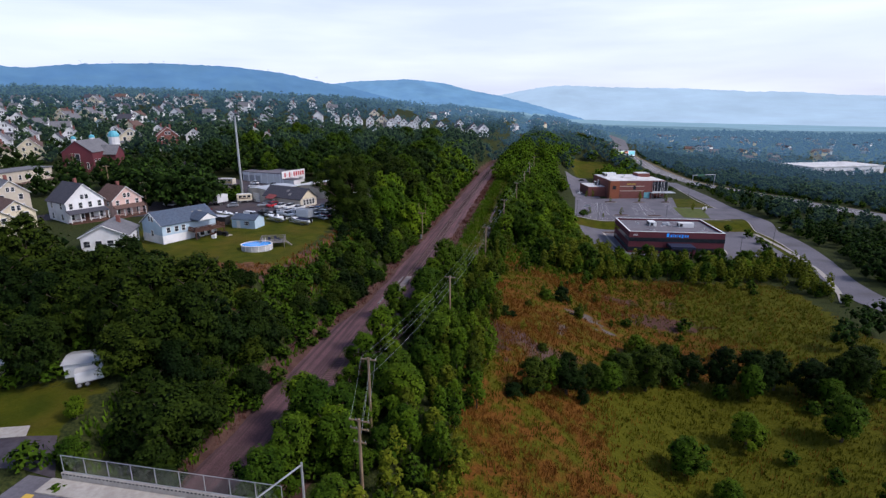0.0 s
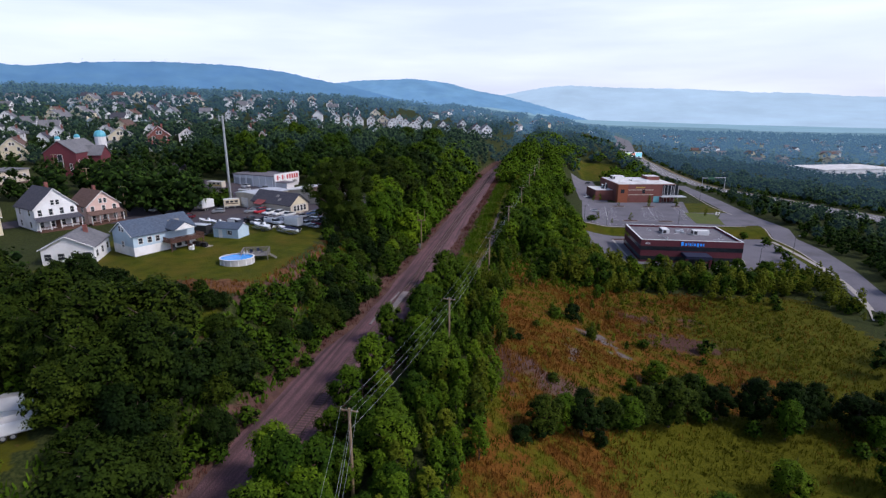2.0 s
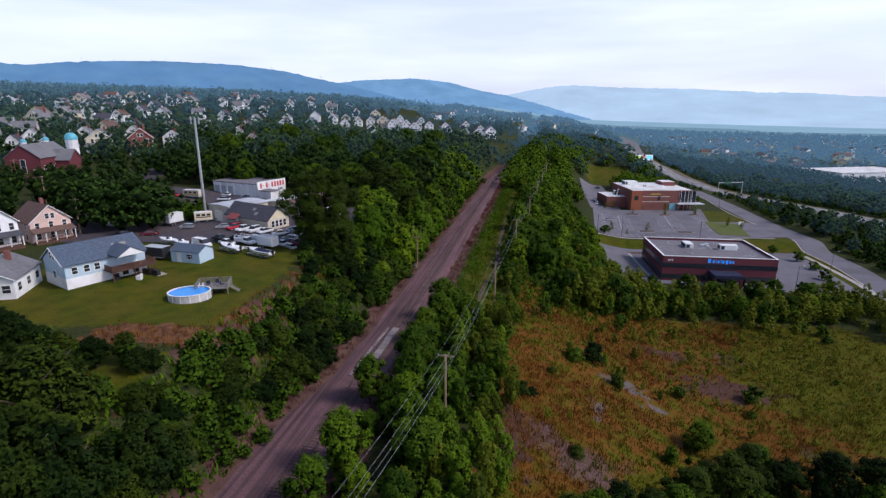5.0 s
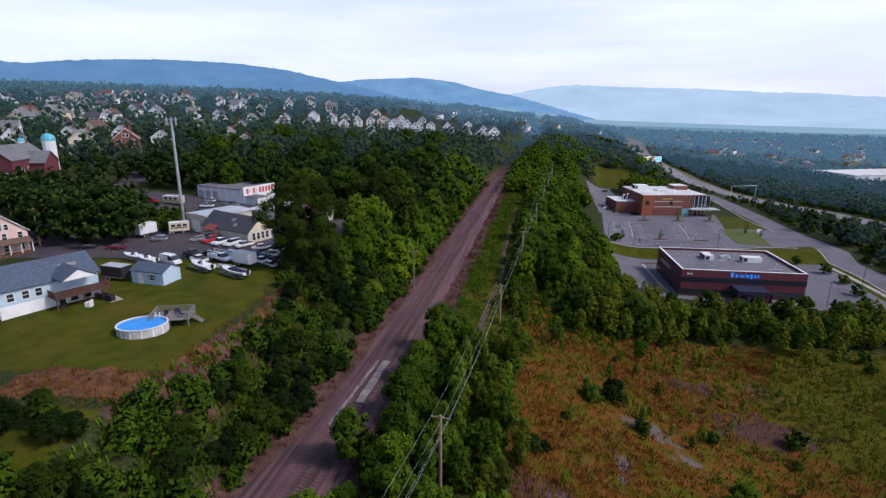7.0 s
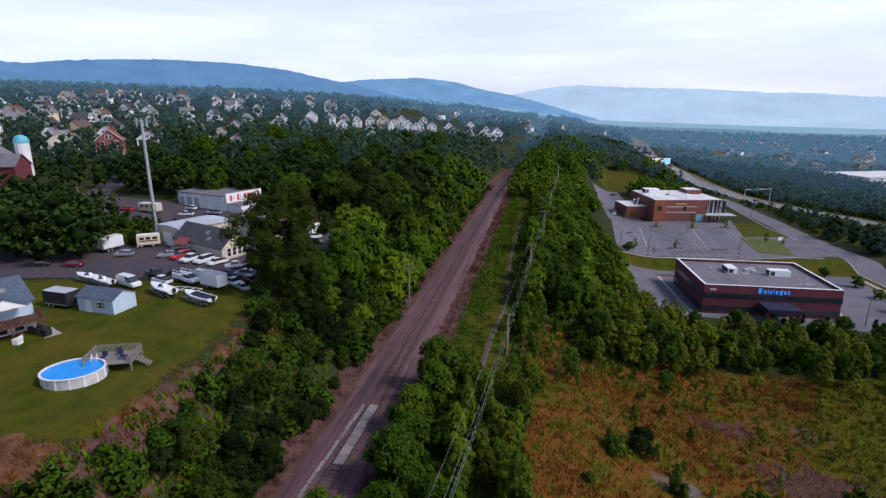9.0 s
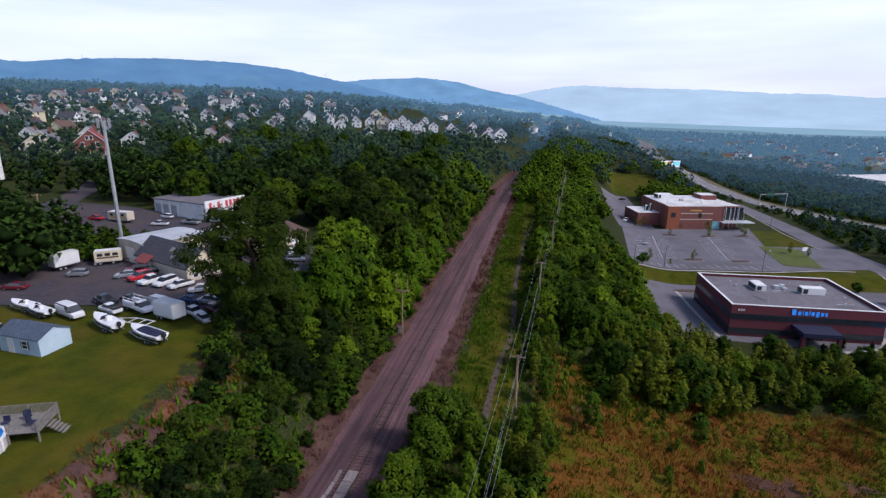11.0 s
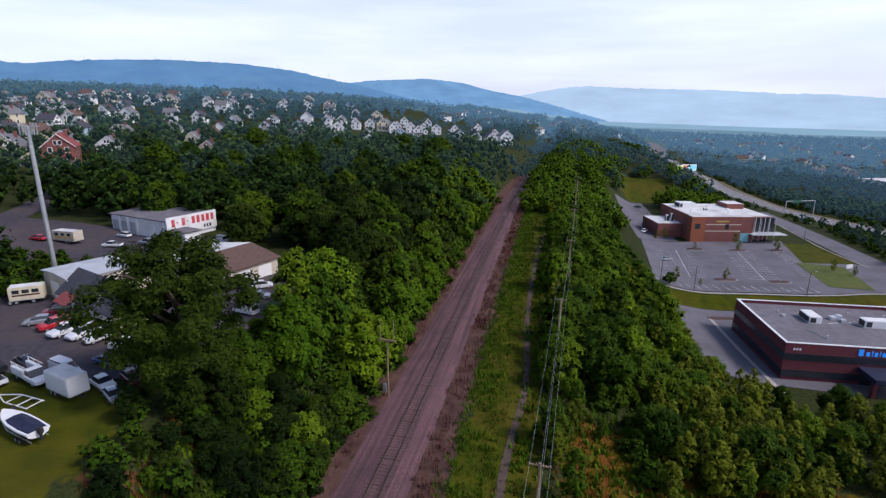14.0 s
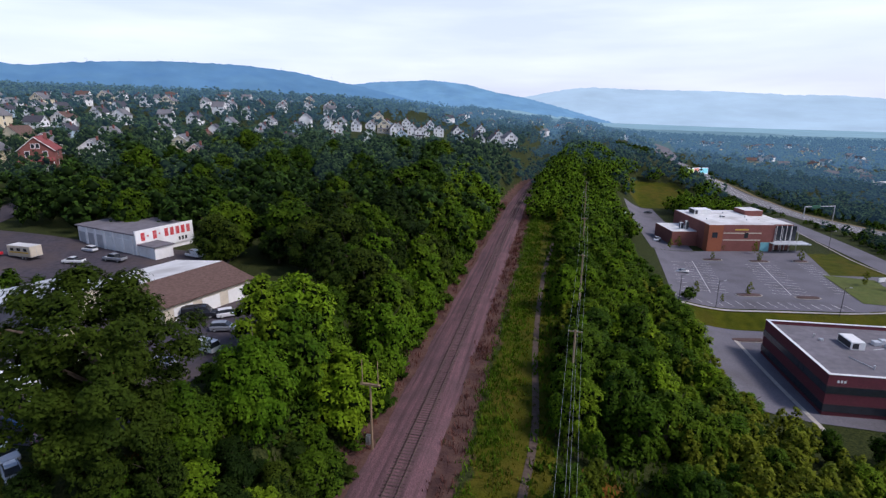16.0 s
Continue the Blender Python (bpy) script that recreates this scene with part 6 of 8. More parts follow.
for x0, y0, x1, y1 in ((-8.6, -3.0, -6.8, -7.4), (9.0, -7.0, 13, -6.8), (3, 2.2, 4.6, 0.4), (-2.0, 1.0, 0.5, 2.0)):
    bm = B()
    bm_rod(bm, (x0, y0, RZ + 0.12), (x1, y1, RZ + 0.12), 0.07, 0.07, 6)
    part("pipe", bm, M_metal_roof, office)

# ---- brick clinic with a white roof ----
clinic = thing("clinic_building", pose(80.9, 299.1, -9.6, 0, 0, 5.5) @ Matrix.Diagonal((0.9, 1, 1, 1)), "red brick building with a white roof and glazed corner", "building")
CH = 9.8


def block(parent, pts, z1, wall, roof, par=0.5):
    bm = B()
    bm_poly(bm, pts, -1, z1)
    part("wall", bm, wall, parent)
    bm = B()
    cx, cy = sum(p[0] for p in pts) / len(pts), sum(p[1] for p in pts) / len(pts)
    bm_poly(bm, pts, z1, z1 + 0.3)
    part("parapet", bm, wall, parent)
    inner = [(cx + (x - cx) * 0.975, cy + (y - cy) * 0.975) for x, y in pts]
    bm = B()
    bm_poly(bm, inner, z1 + 0.3, z1 + 0.38)
    part("roof", bm, roof, parent, "pale flat membrane roof")


M_brick_o = material("orange_brick", (0.27, 0.085, 0.042), (0.35, 0.12, 0.06), scale=5, rough=0.85, bump=0.2, dirt=(0.26, 0.09, 0.05), dirt_scale=0.3)
block(clinic, [(0, 0), (27, 0), (27, 30), (0, 30)], CH, M_brick, M_roof_white)
block(clinic, [(-0.35, -0.35), (5.6, -0.35), (5.6, 3), (-0.35, 3)], CH + 0.05, M_brick_o, M_roof_white)
block(clinic, [(-11, 8), (-0.02, 8), (-0.02, 24), (-11, 24)], 5.4, M_brick, M_roof_white)
block(clinic, [(27.02, 3.0), (36.5, 3.0), (36.5, 26), (27.02, 26)], CH - 0.4, M_brick, M_roof_white)
block(clinic, [(26, 19), (34, 19), (34, 27), (26, 27)], CH + 1.8, M_brick, M_roof_white)
for k in range(5):
    bm = B()
    x = 27.4 + k * 2.1
    bm_box(bm, x, x + 1.95, 2.5, 2.7, 3.6, CH - 0.5)
    part("atrium_pane", bm, M_glass, clinic, "tall dark atrium pane")
    bm = B()
    bm_box(bm, x - 0.12, x + 0.03, 2.35, 2.75, 0, CH - 0.4)
    part("mullion", bm, M_trim, clinic)
for x in (27.0, 30.2, 33.4, 36.6):
    bm = B()
    bm_rod(bm, (x, -0.2, -0.5), (x, -0.2, CH - 0.6), 0.13, 0.13, 8)
    part("column", bm, M_steel, clinic, "slim pale steel column")
bm = B()
bm_box(bm, 25.5, 40.5, -3.2, 2.3, 3.4, 3.7, 0.03)
part("canopy", bm, M_metal_roof, clinic, "long pale flat canopy")
bm = B()
bm_box(bm, 21.8, 25.4, -0.12, 0.0, 0.2, 3.6)
part("mural_panel", bm, material("turquoise_panel", (0.16, 0.42, 0.46), (0.22, 0.50, 0.54), scale=0.8, rough=0.4), clinic, "turquoise glazed panel")
bm = B()
bm_box(bm, 10.5, 16.0, -0.14, 0.0, 8.1, 8.6)
part("sign_band", bm, M_paint_y, clinic, "yellow sign bar")
for x, z, w in ((1.2, 5.4, 2.2), (14.6, 5.2, 1.6)):
    bm = B()
    bm_box(bm, x, x + w, -0.42 if x < 5 else -0.06, 0.0, z, z + 2.0)
    part("window", bm, M_glass, clinic)
for x0, x1, z in ((6, 21.5, 6.9), (6, 21.5, 4.3)):
    bm = B()
    bm_box(bm, x0, x1, -0.05, 0.0, z, z + 0.35)
    part("stone_band", bm, M_tan_block, clinic, "pale stone band")
roof_unit(clinic, 7.5, 22, CH + 0.38, 7.5, 5.0, 2.0, False)
roof_unit(clinic, 13, 14, CH + 0.38, 1.6, 1.4, 0.9, False)
roof_unit(clinic, -5, 13, 5.78, 1.2, 1.2, 2.6, False)
roof_unit(clinic, -3.4, 12, 5.78, 0.8, 0.8, 3.4, False)
for x, y in ((4, 10), (18, 22), (20, 8), (23, 14)):
    bm = B()
    bm_rod(bm, (x, y, CH + 0.38), (x, y, CH + 1.0), 0.2, 0.2, 8)
    part("vent_pipe", bm, M_metal_roof, clinic)

# ---- car park: painted bays, islands, kerbs ----
lot = bpy.data.objects["parking_lot"]
line_bm = B()
bm_box(line_bm, -0.05, 0.05, -2.2, 2.2, 0.0, 0.012)
bay_line = to_mesh("bay_line", line_bm, M_paint_w)


def paint(x, y, rz, lift=0.16, me=None):
    return part("bay_line", me or bay_line, None, lot, m=pose(x, y, gz(x, y) + lift, 0, 0, rz))


for k in range(17):
    paint(51.5 + k * 2.75, 242.5, 8)
for r, (x0, y0) in enumerate(((64.0, 252.0), (86.0, 252.0), (104.0, 254.0))):
    for k in range(12):
        t = k * 2.75
        for sd in (-2.7, 2.7) if r < 2 else (-2.7,):
            paint(x0 + t * 0.20 + sd, y0 + t * 0.98, 78)
for k in range(9):
    paint(54.5 + k * 0.95, 248 + k * 4.0, 80)
long_bm = B()
bm_box(long_bm, -0.08, 0.08, -17, 17, 0.0, 0.012)
long_me = to_mesh("bay_line", long_bm, M_paint_w)
paint(67.2, 268.0, -11.5, 0.19, long_me)
paint(89.2, 268.0, -11.5, 0.19, long_me)


def island(x, y, l, w, rz):
    ob = thing("planting_island", at(x, y, rz, 0.12), "kerbed mulch island in the car park", "island", "islands in the car park")
    bm = B()
    bm_loft(bm, [[(l / 2 * f * math.copysign(abs(math.cos(a)) ** 0.6, math.cos(a)), w / 2 * f * math.copysign(abs(math.sin(a)) ** 0.6, math.sin(a)), z) for a in [k * math.tau / 16 + 0.01 for k in range(16)]] for f, z in ((1, -0.2), (1, 0.16), (0.9, 0.16))])
    part("kerb", bm, M_concrete, ob)
    bm = B()
    bm_loft(bm, [[(l / 2 * f * math.copysign(abs(math.cos(a)) ** 0.6, math.cos(a)), w / 2 * f * math.copysign(abs(math.sin(a)) ** 0.6, math.sin(a)), z) for a in [k * math.tau / 16 + 0.01 for k in range(16)]] for f, z in ((0.92, 0.12), (0.85, 0.34), (0.4, 0.5))])
    part("mulch", bm, M_tie, ob, "dark bark mulch")


for x, y, l, w in ((73.7, 250, 7.5, 2.2), (89.1, 249.3, 7.0, 2.2), (78, 286.6, 7.0, 2.0), (93.5, 286.4, 7.0, 2.0), (107.9, 287.9, 5.0, 2.2)):
    island(x, y, l, w, 4)
island(62.5, 224.5, 9.0, 2.0, 4)
M_lawn_i = material("mown_grass", (0.065, 0.090, 0.016), (0.105, 0.125, 0.024), scale=0.8, rough=0.95, bump=0.5, bump_scale=6, dirt=(0.12, 0.105, 0.035), dirt_scale=0.15)
slab("lawn_island", ((101.5, 246), (113, 244), (119, 268), (106, 272)), M_lawn_i, 0.22, "mown grass island beside the car park", "lawn")
strip("kerb_walk", [(50, 237.2), (75, 237.6), (98, 237.9), (112, 242), (121, 241)], 0.8, M_concrete, 0.18, "pale concrete walk along the car park", "pavement", across=2)
strip("kerb_road", [(104, 142), (112, 156), (121, 187), (126.3, 214), (126.6, 239)], 0.5, M_concrete, 0.24, "pale concrete kerb of the access road", "kerb", across=1)
strip("kerb_road_far", [(127, 268), (126.4, 290), (129.6, 312), (134, 345)], 0.5, M_concrete, 0.24, "pale concrete kerb of the access road", "kerb", across=1)
strip("kerb_office", [(58.2, 186), (58.3, 205), (59.2, 224)], 0.9, M_concrete, 0.22, "pale concrete kerb beside the office", "kerb", across=1)
strip("walk_office", [(83, 185.4), (92, 186.2), (97, 190), (98, 200)], 1.4, M_concrete, 0.2, "pale concrete walk before the office", "pavement", across=2)
strip("road_shoulder", [(109, 150), (117, 170), (122, 200), (123.6, 225)], 1.6, M_concrete, 0.18, "pale concrete walk beside the access road", "pavement", across=2)
for x, y, k in ((61.7, 268.4, "s"), (62.5, 352, "w"), (80, 372, "k")):
    park("sedan", k, x, y, 95, "in the car park")
park("pickup", "w", 66.5, 311, 150, "by the brick clinic")


def lamp_post(x, y, h=7.5, rz=0):
    ob = thing("street_lamp", at(x, y, rz), "slim dark lamp post with one arm", "lamp post", "lamp posts by the lots")
    bm = B()
    bm_rod(bm, (0, 0, -0.4), (0, 0, h), 0.09, 0.06, 8)
    part("post", bm, M_dark, ob)
    bm = B()
    bm_rod(bm, (0, 0, h - 0.1), (1.2, 0, h + 0.1), 0.04, 0.04, 6)
    part("arm", bm, M_dark, ob)
    bm = B()
    bm_box(bm, 1.0, 1.7, -0.16, 0.16, h + 0.05, h + 0.2, 0.03)
    part("lamp_head", bm, M_steel, ob)


for x, y in ((90.0, 237.0), (60, 238.2), (98.5, 187), (120, 205), (127, 305), (50, 237)):
    lamp_post(x, y)
for k, (x, y) in enumerate(((138, 430), (133, 480), (180, 392), (170, 455), (148, 560), (190, 600))):
    lamp_post(x, y, 11, 90 * k)
for k, (x, y) in enumerate(((98.5, 181.5), (119.5, 266))):
    ob = thing("notice_sign", at(x, y, 20), "small blue and white monument sign on grass", "sign", "blue signs")
    bm = B()
    bm_box(bm, -1.3, 1.3, -0.12, 0.12, 0.3, 1.7, 0.05)
    part("panel", bm, M_sign_blue if k == 0 else M_trim, ob)
    bm = B()
    bm_box(bm, -1.2, 1.2, -0.1, 0.1, -0.4, 0.3)
    part("base", bm, M_dark, ob)

# billboard above the highway trees
bx, by_ = 138.5, 470
bb = thing("billboard", pose(bx, by_, gz(bx, by_), 0, 0, 8), "wide roadside billboard lit in white and colours", "billboard")
top = 1.6 + 3.0 - gz(bx, by_)
bm = B()
bm_rod(bm, (0, 0.6, -1), (0, 0.6, top - 4.5), 0.5, 0.5, 10)
part("column", bm, M_dark, bb)
bm = B()
bm_box(bm, -7.6, 7.6, 0.1, 1.0, top - 4.6, top, 0.05)
part("frame", bm, M_dark, bb)
for x0, x1, z0, z1, c in ((-7.4, 7.4, -4.5, -0.15, (0.8, 0.85, 0.9)), (-7.2, -2.5, -4.2, -1.0, (0.55, 0.75, 0.15)), (1.8, 7.2, -3.9, -0.6, (0.25, 0.65, 0.72)), (-2.2, 1.2, -2.6, -0.5, (0.75, 0.3, 0.2))):
    bm = B()
    d = 0.0 if c[0] > 0.79 else -0.03
    bm_box(bm, x0, x1, 0.03 + d, 0.09 + d, top + z0, top + z1)
    part("display_panel", bm, glowing("display_" + str(int(c[0] * 100)), c, 0.5), bb, "lit display panel")
gan = thing("sign_gantry", at(170, 386, 15), "steel highway sign gantry with a green panel", "gantry")
for x in (-9, 9):
    bm = B()
    bm_rod(bm, (x, 0, -0.5), (x, 0, 7.5), 0.25, 0.2, 8)
    part("post", bm, M_steel, gan)
bm = B()
bm_rod(bm, (-9, 0, 7.2), (9, 0, 7.2), 0.2, 0.2, 8)
part("beam", bm, M_steel, gan)
bm = B()
bm_box(bm, -5, 0, -0.3, -0.15, 6.3, 7.9, 0.05)
part("sign_panel", bm, material("green_sign", (0.03, 0.10, 0.06), (0.05, 0.14, 0.08), scale=1, rough=0.5), gan, "green sign panel")
M_verge = material("dry_verge", (0.13, 0.10, 0.04), (0.20, 0.155, 0.07), scale=0.6, rough=0.95)
strip("highway_shoulder", [(x + 15, y) for x, y in HIGHWAY[1:7]], 4.0, M_verge, 0.2, "dry ochre verge along the highway", "verge", across=1, step=6)
for o, lb in ((-0.9, "worn white lane line of the highway"), (-6.5, "worn white edge line"), (5.5, "worn white edge line")):
    strip("lane_line", [(x + o, y) for x, y in HIGHWAY[1:7]], 0.45, M_paint_w, 0.32, lb, "road line", across=1, step=6)

# pale warehouse across the highway
wh = thing("warehouse", pose(392, 590, gz(392, 590), 0, 0, 15), "long white warehouse with a pale flat roof", "warehouse")
bm = B()
bm_box(bm, -45, 45, -22, 22, -4, 9)
part("wall", bm, M_white, wh)
bm = B()
bm_box(bm, -45.4, 45.4, -22.4, 22.4, 9, 9.7)
part("roof", bm, M_roof_white, wh)
for k in range(9):
    bm = B()
    bm_box(bm, -41 + k * 9.5, -36 + k * 9.5, -22.15, -22, 1, 6)
    part("loading_door", bm, M_grey_wall, wh)

# ---- the town on the slope ----
town_rng, far_rng = random.Random(21), random.Random(8)
WALLS = [(M_white, "white"), (M_white, "white"), (M_cream, "cream"), (M_white, "white"), (M_white, "white"), (M_blue_wall, "pale blue"), (M_pink, "pale pink"), (M_white, "white"), (M_grey_wall, "grey")]
ROOFS = [(M_shingle_g, "grey"), (M_shingle_k, "charcoal"), (M_shingle_g, "grey"), (M_shingle_g, "grey"), (M_shingle_k, "charcoal"), (M_shingle_b, "brown")]
protos = []
for k in range(14):
    (wm, wn_), (rm, rn_) = WALLS[k % len(WALLS)], ROOFS[(k * 3 + k // 5) % len(ROOFS)]
    w, d = town_rng.uniform(7, 9), town_rng.uniform(9, 12)
    e = town_rng.uniform(5.0, 6.0)
    protos.append((w, d, e, e + town_rng.uniform(2.8, 4.0), wm, rm, f"{wn_} gabled town house with a {rn_} roof", k in (2, 5, 9)))
w, d, e, r, wm, rm, lb, po = protos[8]
protos[8] = (w, d, e, r, M_brick, M_shingle_r, "red brick town house with a red roof", True)
made_houses = {}


def town_house(x, y, rz, k=None, size=1.0):
    k = town_rng.choice((0, 1, 2, 3, 4, 5, 7, 9, 10, 11, 12, 13)) if k is None else k
    m = pose(x, y, gz(x, y), 0, 0, rz) @ Matrix.Scale(size, 4)
    if k in made_houses:
        return copy_thing(made_houses[k], m)
    w, d, e, r, wm, rm, lb, po = protos[k]
    made_houses[k] = house(m, w, d, e, r, wm, rm, lb, "town_house", 2, True, (1.8, 2.5, M_grey_wall) if po else None, (0.9, 1.4), group="houses of the town", cols=2, side_cols=1, one=True)
    return made_houses[k]


HOUSES = []
cottages = {}


def cottage(x, y, rz):
    """A small far house."""
    k = far_rng.randrange(4)
    m = pose(x, y, gz(x, y), 0, 0, rz)
    if k in cottages:
        return copy_thing(cottages[k], m)
    wm, rm, c = ((M_white, M_shingle_g, "white"), (M_cream, M_shingle_b, "cream"), (M_white, M_shingle_k, "white"), (M_grey_wall, M_shingle_g, "grey"))[k]
    ob = thing("far_house", m, f"small {c} house across the valley", "house", "houses of the valley")
    bm = B()
    gable_walls(bm, 9 + k, 12, 5.5, 8.5)
    part("wall", bm, wm, ob)
    bm = B()
    gable_roof(bm, 9 + k, 12, 5.5, 8.5)
    part("roof", bm, rm, ob)
    for x0 in (-2, 2):
        far_window(ob, pose(x0, -6, 2.5), 1.2, 1.6)
    cottages[k] = ob
    return ob




def free(x, y, gap=12):
    return all(math.hypot(x - a, y - b) > gap for a, b in HOUSES)


for x, y, rz, k in ((-179, 277, 28, 2), (-161, 280, 32, 8)):
    HOUSES += [(x, y), (x + 5, y - 9), (x - 3, y - 10)]
    town_house(x, y, rz, k, 1.3)
for x, y, rz, k in ((-196, 290, 25, 0), (-158, 302, 25, 3), (-116, 304, 20, 6), (-181, 306, 25, 1), (-130, 318, 20, 2), (-205, 268, 30, 4), (-200, 252, 30, 7)):
    HOUSES.append((x, y))
    town_house(x, y, rz, k)
for k in range(9):
    x, y = -128 + k * 10.5, 512 + 4.5 * k
    HOUSES.append((x, y))
    town_house(x, y, 8, (0, 1, 7, 0, 2, 7, 1, 0, 3)[k])
for x, y in ((2, 452), (12, 462), (-9, 470), (-22, 500), (4, 500), (-30, 560), (-10, 575)):
    HOUSES.append((x, y))
    town_house(x, y, 15)
street_dir = 22
for row in range(12):
    for c in range(13):
        x = -150 - c * 26 + row * 14 + town_rng.uniform(-3, 3)
        y = 300 + row * 30 + c * 8 + town_rng.uniform(-4, 4)
        if U(x, y) < -85 and x > -0.95 * y - 40 and free(x, y) and town_rng.random() < 0.62:
            HOUSES.append((x, y))
            town_house(x, y, street_dir - 12 + town_rng.choice((0, 0, 0, 90, 180)) + town_rng.uniform(-6, 6))
for row in range(5):
    for c in range(6):
        x, y = -185 - c * 22 - row * 5, 180 + row * 24 + c * 12 + town_rng.uniform(-4, 4)
        if free(x, y) and not in_box(x, y, -172, -135, 190, 235):
            HOUSES.append((x, y))
            town_house(x, y, 30 + town_rng.choice((0, 90)))
for k in range(120):
    x, y = far_rng.uniform(330, 1000), far_rng.uniform(560, 1300)
    if x < y * 0.85 and free(x, y, 16) and not near_road(x, y, HIGHWAY, 30):
        HOUSES.append((x, y))
        cottage(x, y, far_rng.uniform(0, 180))
for k in range(40):
    x, y = far_rng.uniform(-60, 330), far_rng.uniform(760, 1400)
    if free(x, y, 16) and not near_road(x, y, HIGHWAY, 30):
        HOUSES.append((x, y))
        cottage(x, y, far_rng.uniform(0, 180))

# slim masts and turbines on the left ridge
for az, el, h in ((-30.4, 4.1, 12), (-29.2, 4.1, 9), (-31.6, 4.12, 9), (-37.0, 3.85, 13), (-34.6, 4.0, 9), (-21.0, 3.7, 10), (-16.2, 2.8, 16)):
    d = 1748.0
    ob = thing("wind_turbine", pose(0.2 + d * math.sin(radians(az)), 51 + d * math.cos(radians(az)), 40 + d * math.tan(radians(el)) - 6, 0, 0, 20), "slim pale wind turbine far off on the ridge", "turbine", "turbines on the ridge")
    bm = B()
    bm_rod(bm, (0, 0, -6), (0, 0, h), 0.3, 0.2, 6)
    part("tower", bm, M_steel, ob)
    for k in range(3):
        a = k * math.tau / 3 + az
        bm = B()
        bm_rod(bm, (0, -0.8, h), (math.sin(a) * h * 0.45, -0.8, h + math.cos(a) * h * 0.45), 0.2, 0.08, 5)
        part("blade", bm, M_steel, ob)

# ---- trees and shrubs ----
def ico(sub):
    bm = bmesh.new()
    bmesh.ops.create_icosphere(bm, subdivisions=sub, radius=1.0)
    v = np.array([x.co[:] for x in bm.verts])
    f = np.array([[x.index for x in p.verts] for p in bm.faces])
    bm.free()
    return v, f


ICO1 = ico(1)
OCTA = (np.array([(1, 0, 0), (0, 1, 0), (-1, 0, 0), (0, -1, 0), (0, 0, 1), (0, 0, -1)], dtype=float), np.array([(0, 1, 4), (1, 2, 4), (2, 3, 4), (3, 0, 4), (1, 0, 5), (2, 1, 5), (3, 2, 5), (0, 3, 5)]))


def crown(seed, R, H, z0, lobes, leaves, leaf, shape="round", core=ICO1, core_scale=0.8, lobe=(0.22, 0.44)):
    """Corners, leaf faces and core faces of a crown: lobes of leaf sprays round cores coloured as inner shade."""
    rng = np.random.default_rng(seed)
    cs, rs = [], []
    for k in range(lobes):
        t = (k + rng.random()) / lobes
        if shape == "round":
            w = math.sqrt(max(0.05, 1 - (2 * t - 0.9) ** 2 * 0.85))
        elif shape == "tall":
            w = 0.55 + 0.45 * math.sin(math.pi * min(1, t * 0.9 + 0.15))
        elif shape == "plume":
            w = 0.30 + 0.70 * math.sin(math.pi * min(1, 0.22 + t * 0.70)) ** 1.4
        elif shape == "ovate":
            w = 0.35 + 0.65 * math.sin(math.pi * min(1, 0.25 + t * 0.72)) ** 1.2
        else:
            w = 1.0 - 0.9 * t
        a = k * 2.399 + rng.random()
        r = R * w * rng.uniform(0.30, 0.86) * (0.3 if t > 0.93 else 1)
        cs.append((r * math.cos(a), r * math.sin(a), z0 + H * (0.12 + 0.78 * t)))
        rs.append(R * rng.uniform(*lobe) * (0.7 + 0.3 * w) * (0.75 if shape == "cone" else 1))
    cs, rs = np.array(cs), np.array(rs)
    squash = np.array([1, 1, min(1.3, max(0.7, H / (2.2 * R)))])
    pick = rng.choice(lobes, leaves * 2, p=rs ** 2 / (rs ** 2).sum())
    d = rng.normal(size=(leaves * 2, 3))
    d /= np.linalg.norm(d, axis=1, keepdims=True)
    d[:, 2] = np.where(d[:, 2] < -0.45, -d[:, 2], d[:, 2])
    p = cs[pick] + d * rs[pick][:, None] * squash * rng.uniform(0.72, 1.30, (leaves * 2, 1)) * (1 + 0.22 * np.sin(d[:, :1] * 5 + pick[:, None]) * np.cos(d[:, 1:2] * 4 + 2.0 * pick[:, None]))
    gap = np.min([np.linalg.norm((p - cs[k]) / squash, axis=1) / rs[k] for k in range(lobes)], axis=0)
    keep = np.where(gap > 0.74)[0][:leaves]
    p, d = p[keep], d[keep]
    n = len(p)
    out = p - np.array([0, 0, z0 + 0.35 * H])
    out /= np.linalg.norm(out, axis=1, keepdims=True) + 1e-6
    nn = 0.5 * d + 0.55 * out + rng.normal(0, 0.36, (n, 3)) + np.array([0, 0, 0.3])
    nn /= np.linalg.norm(nn, axis=1, keepdims=True)
    a = np.cross(nn, rng.normal(size=(n, 3)))
    a /= np.linalg.norm(a, axis=1, keepdims=True)
    b = np.cross(nn, a)
    s = leaf * rng.uniform(0.6, 1.35, (n, 1))
    quad = np.stack([p - a * s - b * s * 0.45, p + a * s - b * s * 0.25 + nn * s * 0.15, p + b * s * 0.9], axis=1).reshape(-1, 3)
    # a blob within each lobe, coloured dark in place of shade between leaves
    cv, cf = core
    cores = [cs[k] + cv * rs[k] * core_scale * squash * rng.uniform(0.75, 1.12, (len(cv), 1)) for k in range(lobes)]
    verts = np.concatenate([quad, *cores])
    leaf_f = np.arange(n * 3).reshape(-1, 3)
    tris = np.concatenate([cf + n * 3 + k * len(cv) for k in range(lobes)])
    return verts, leaf_f, tris


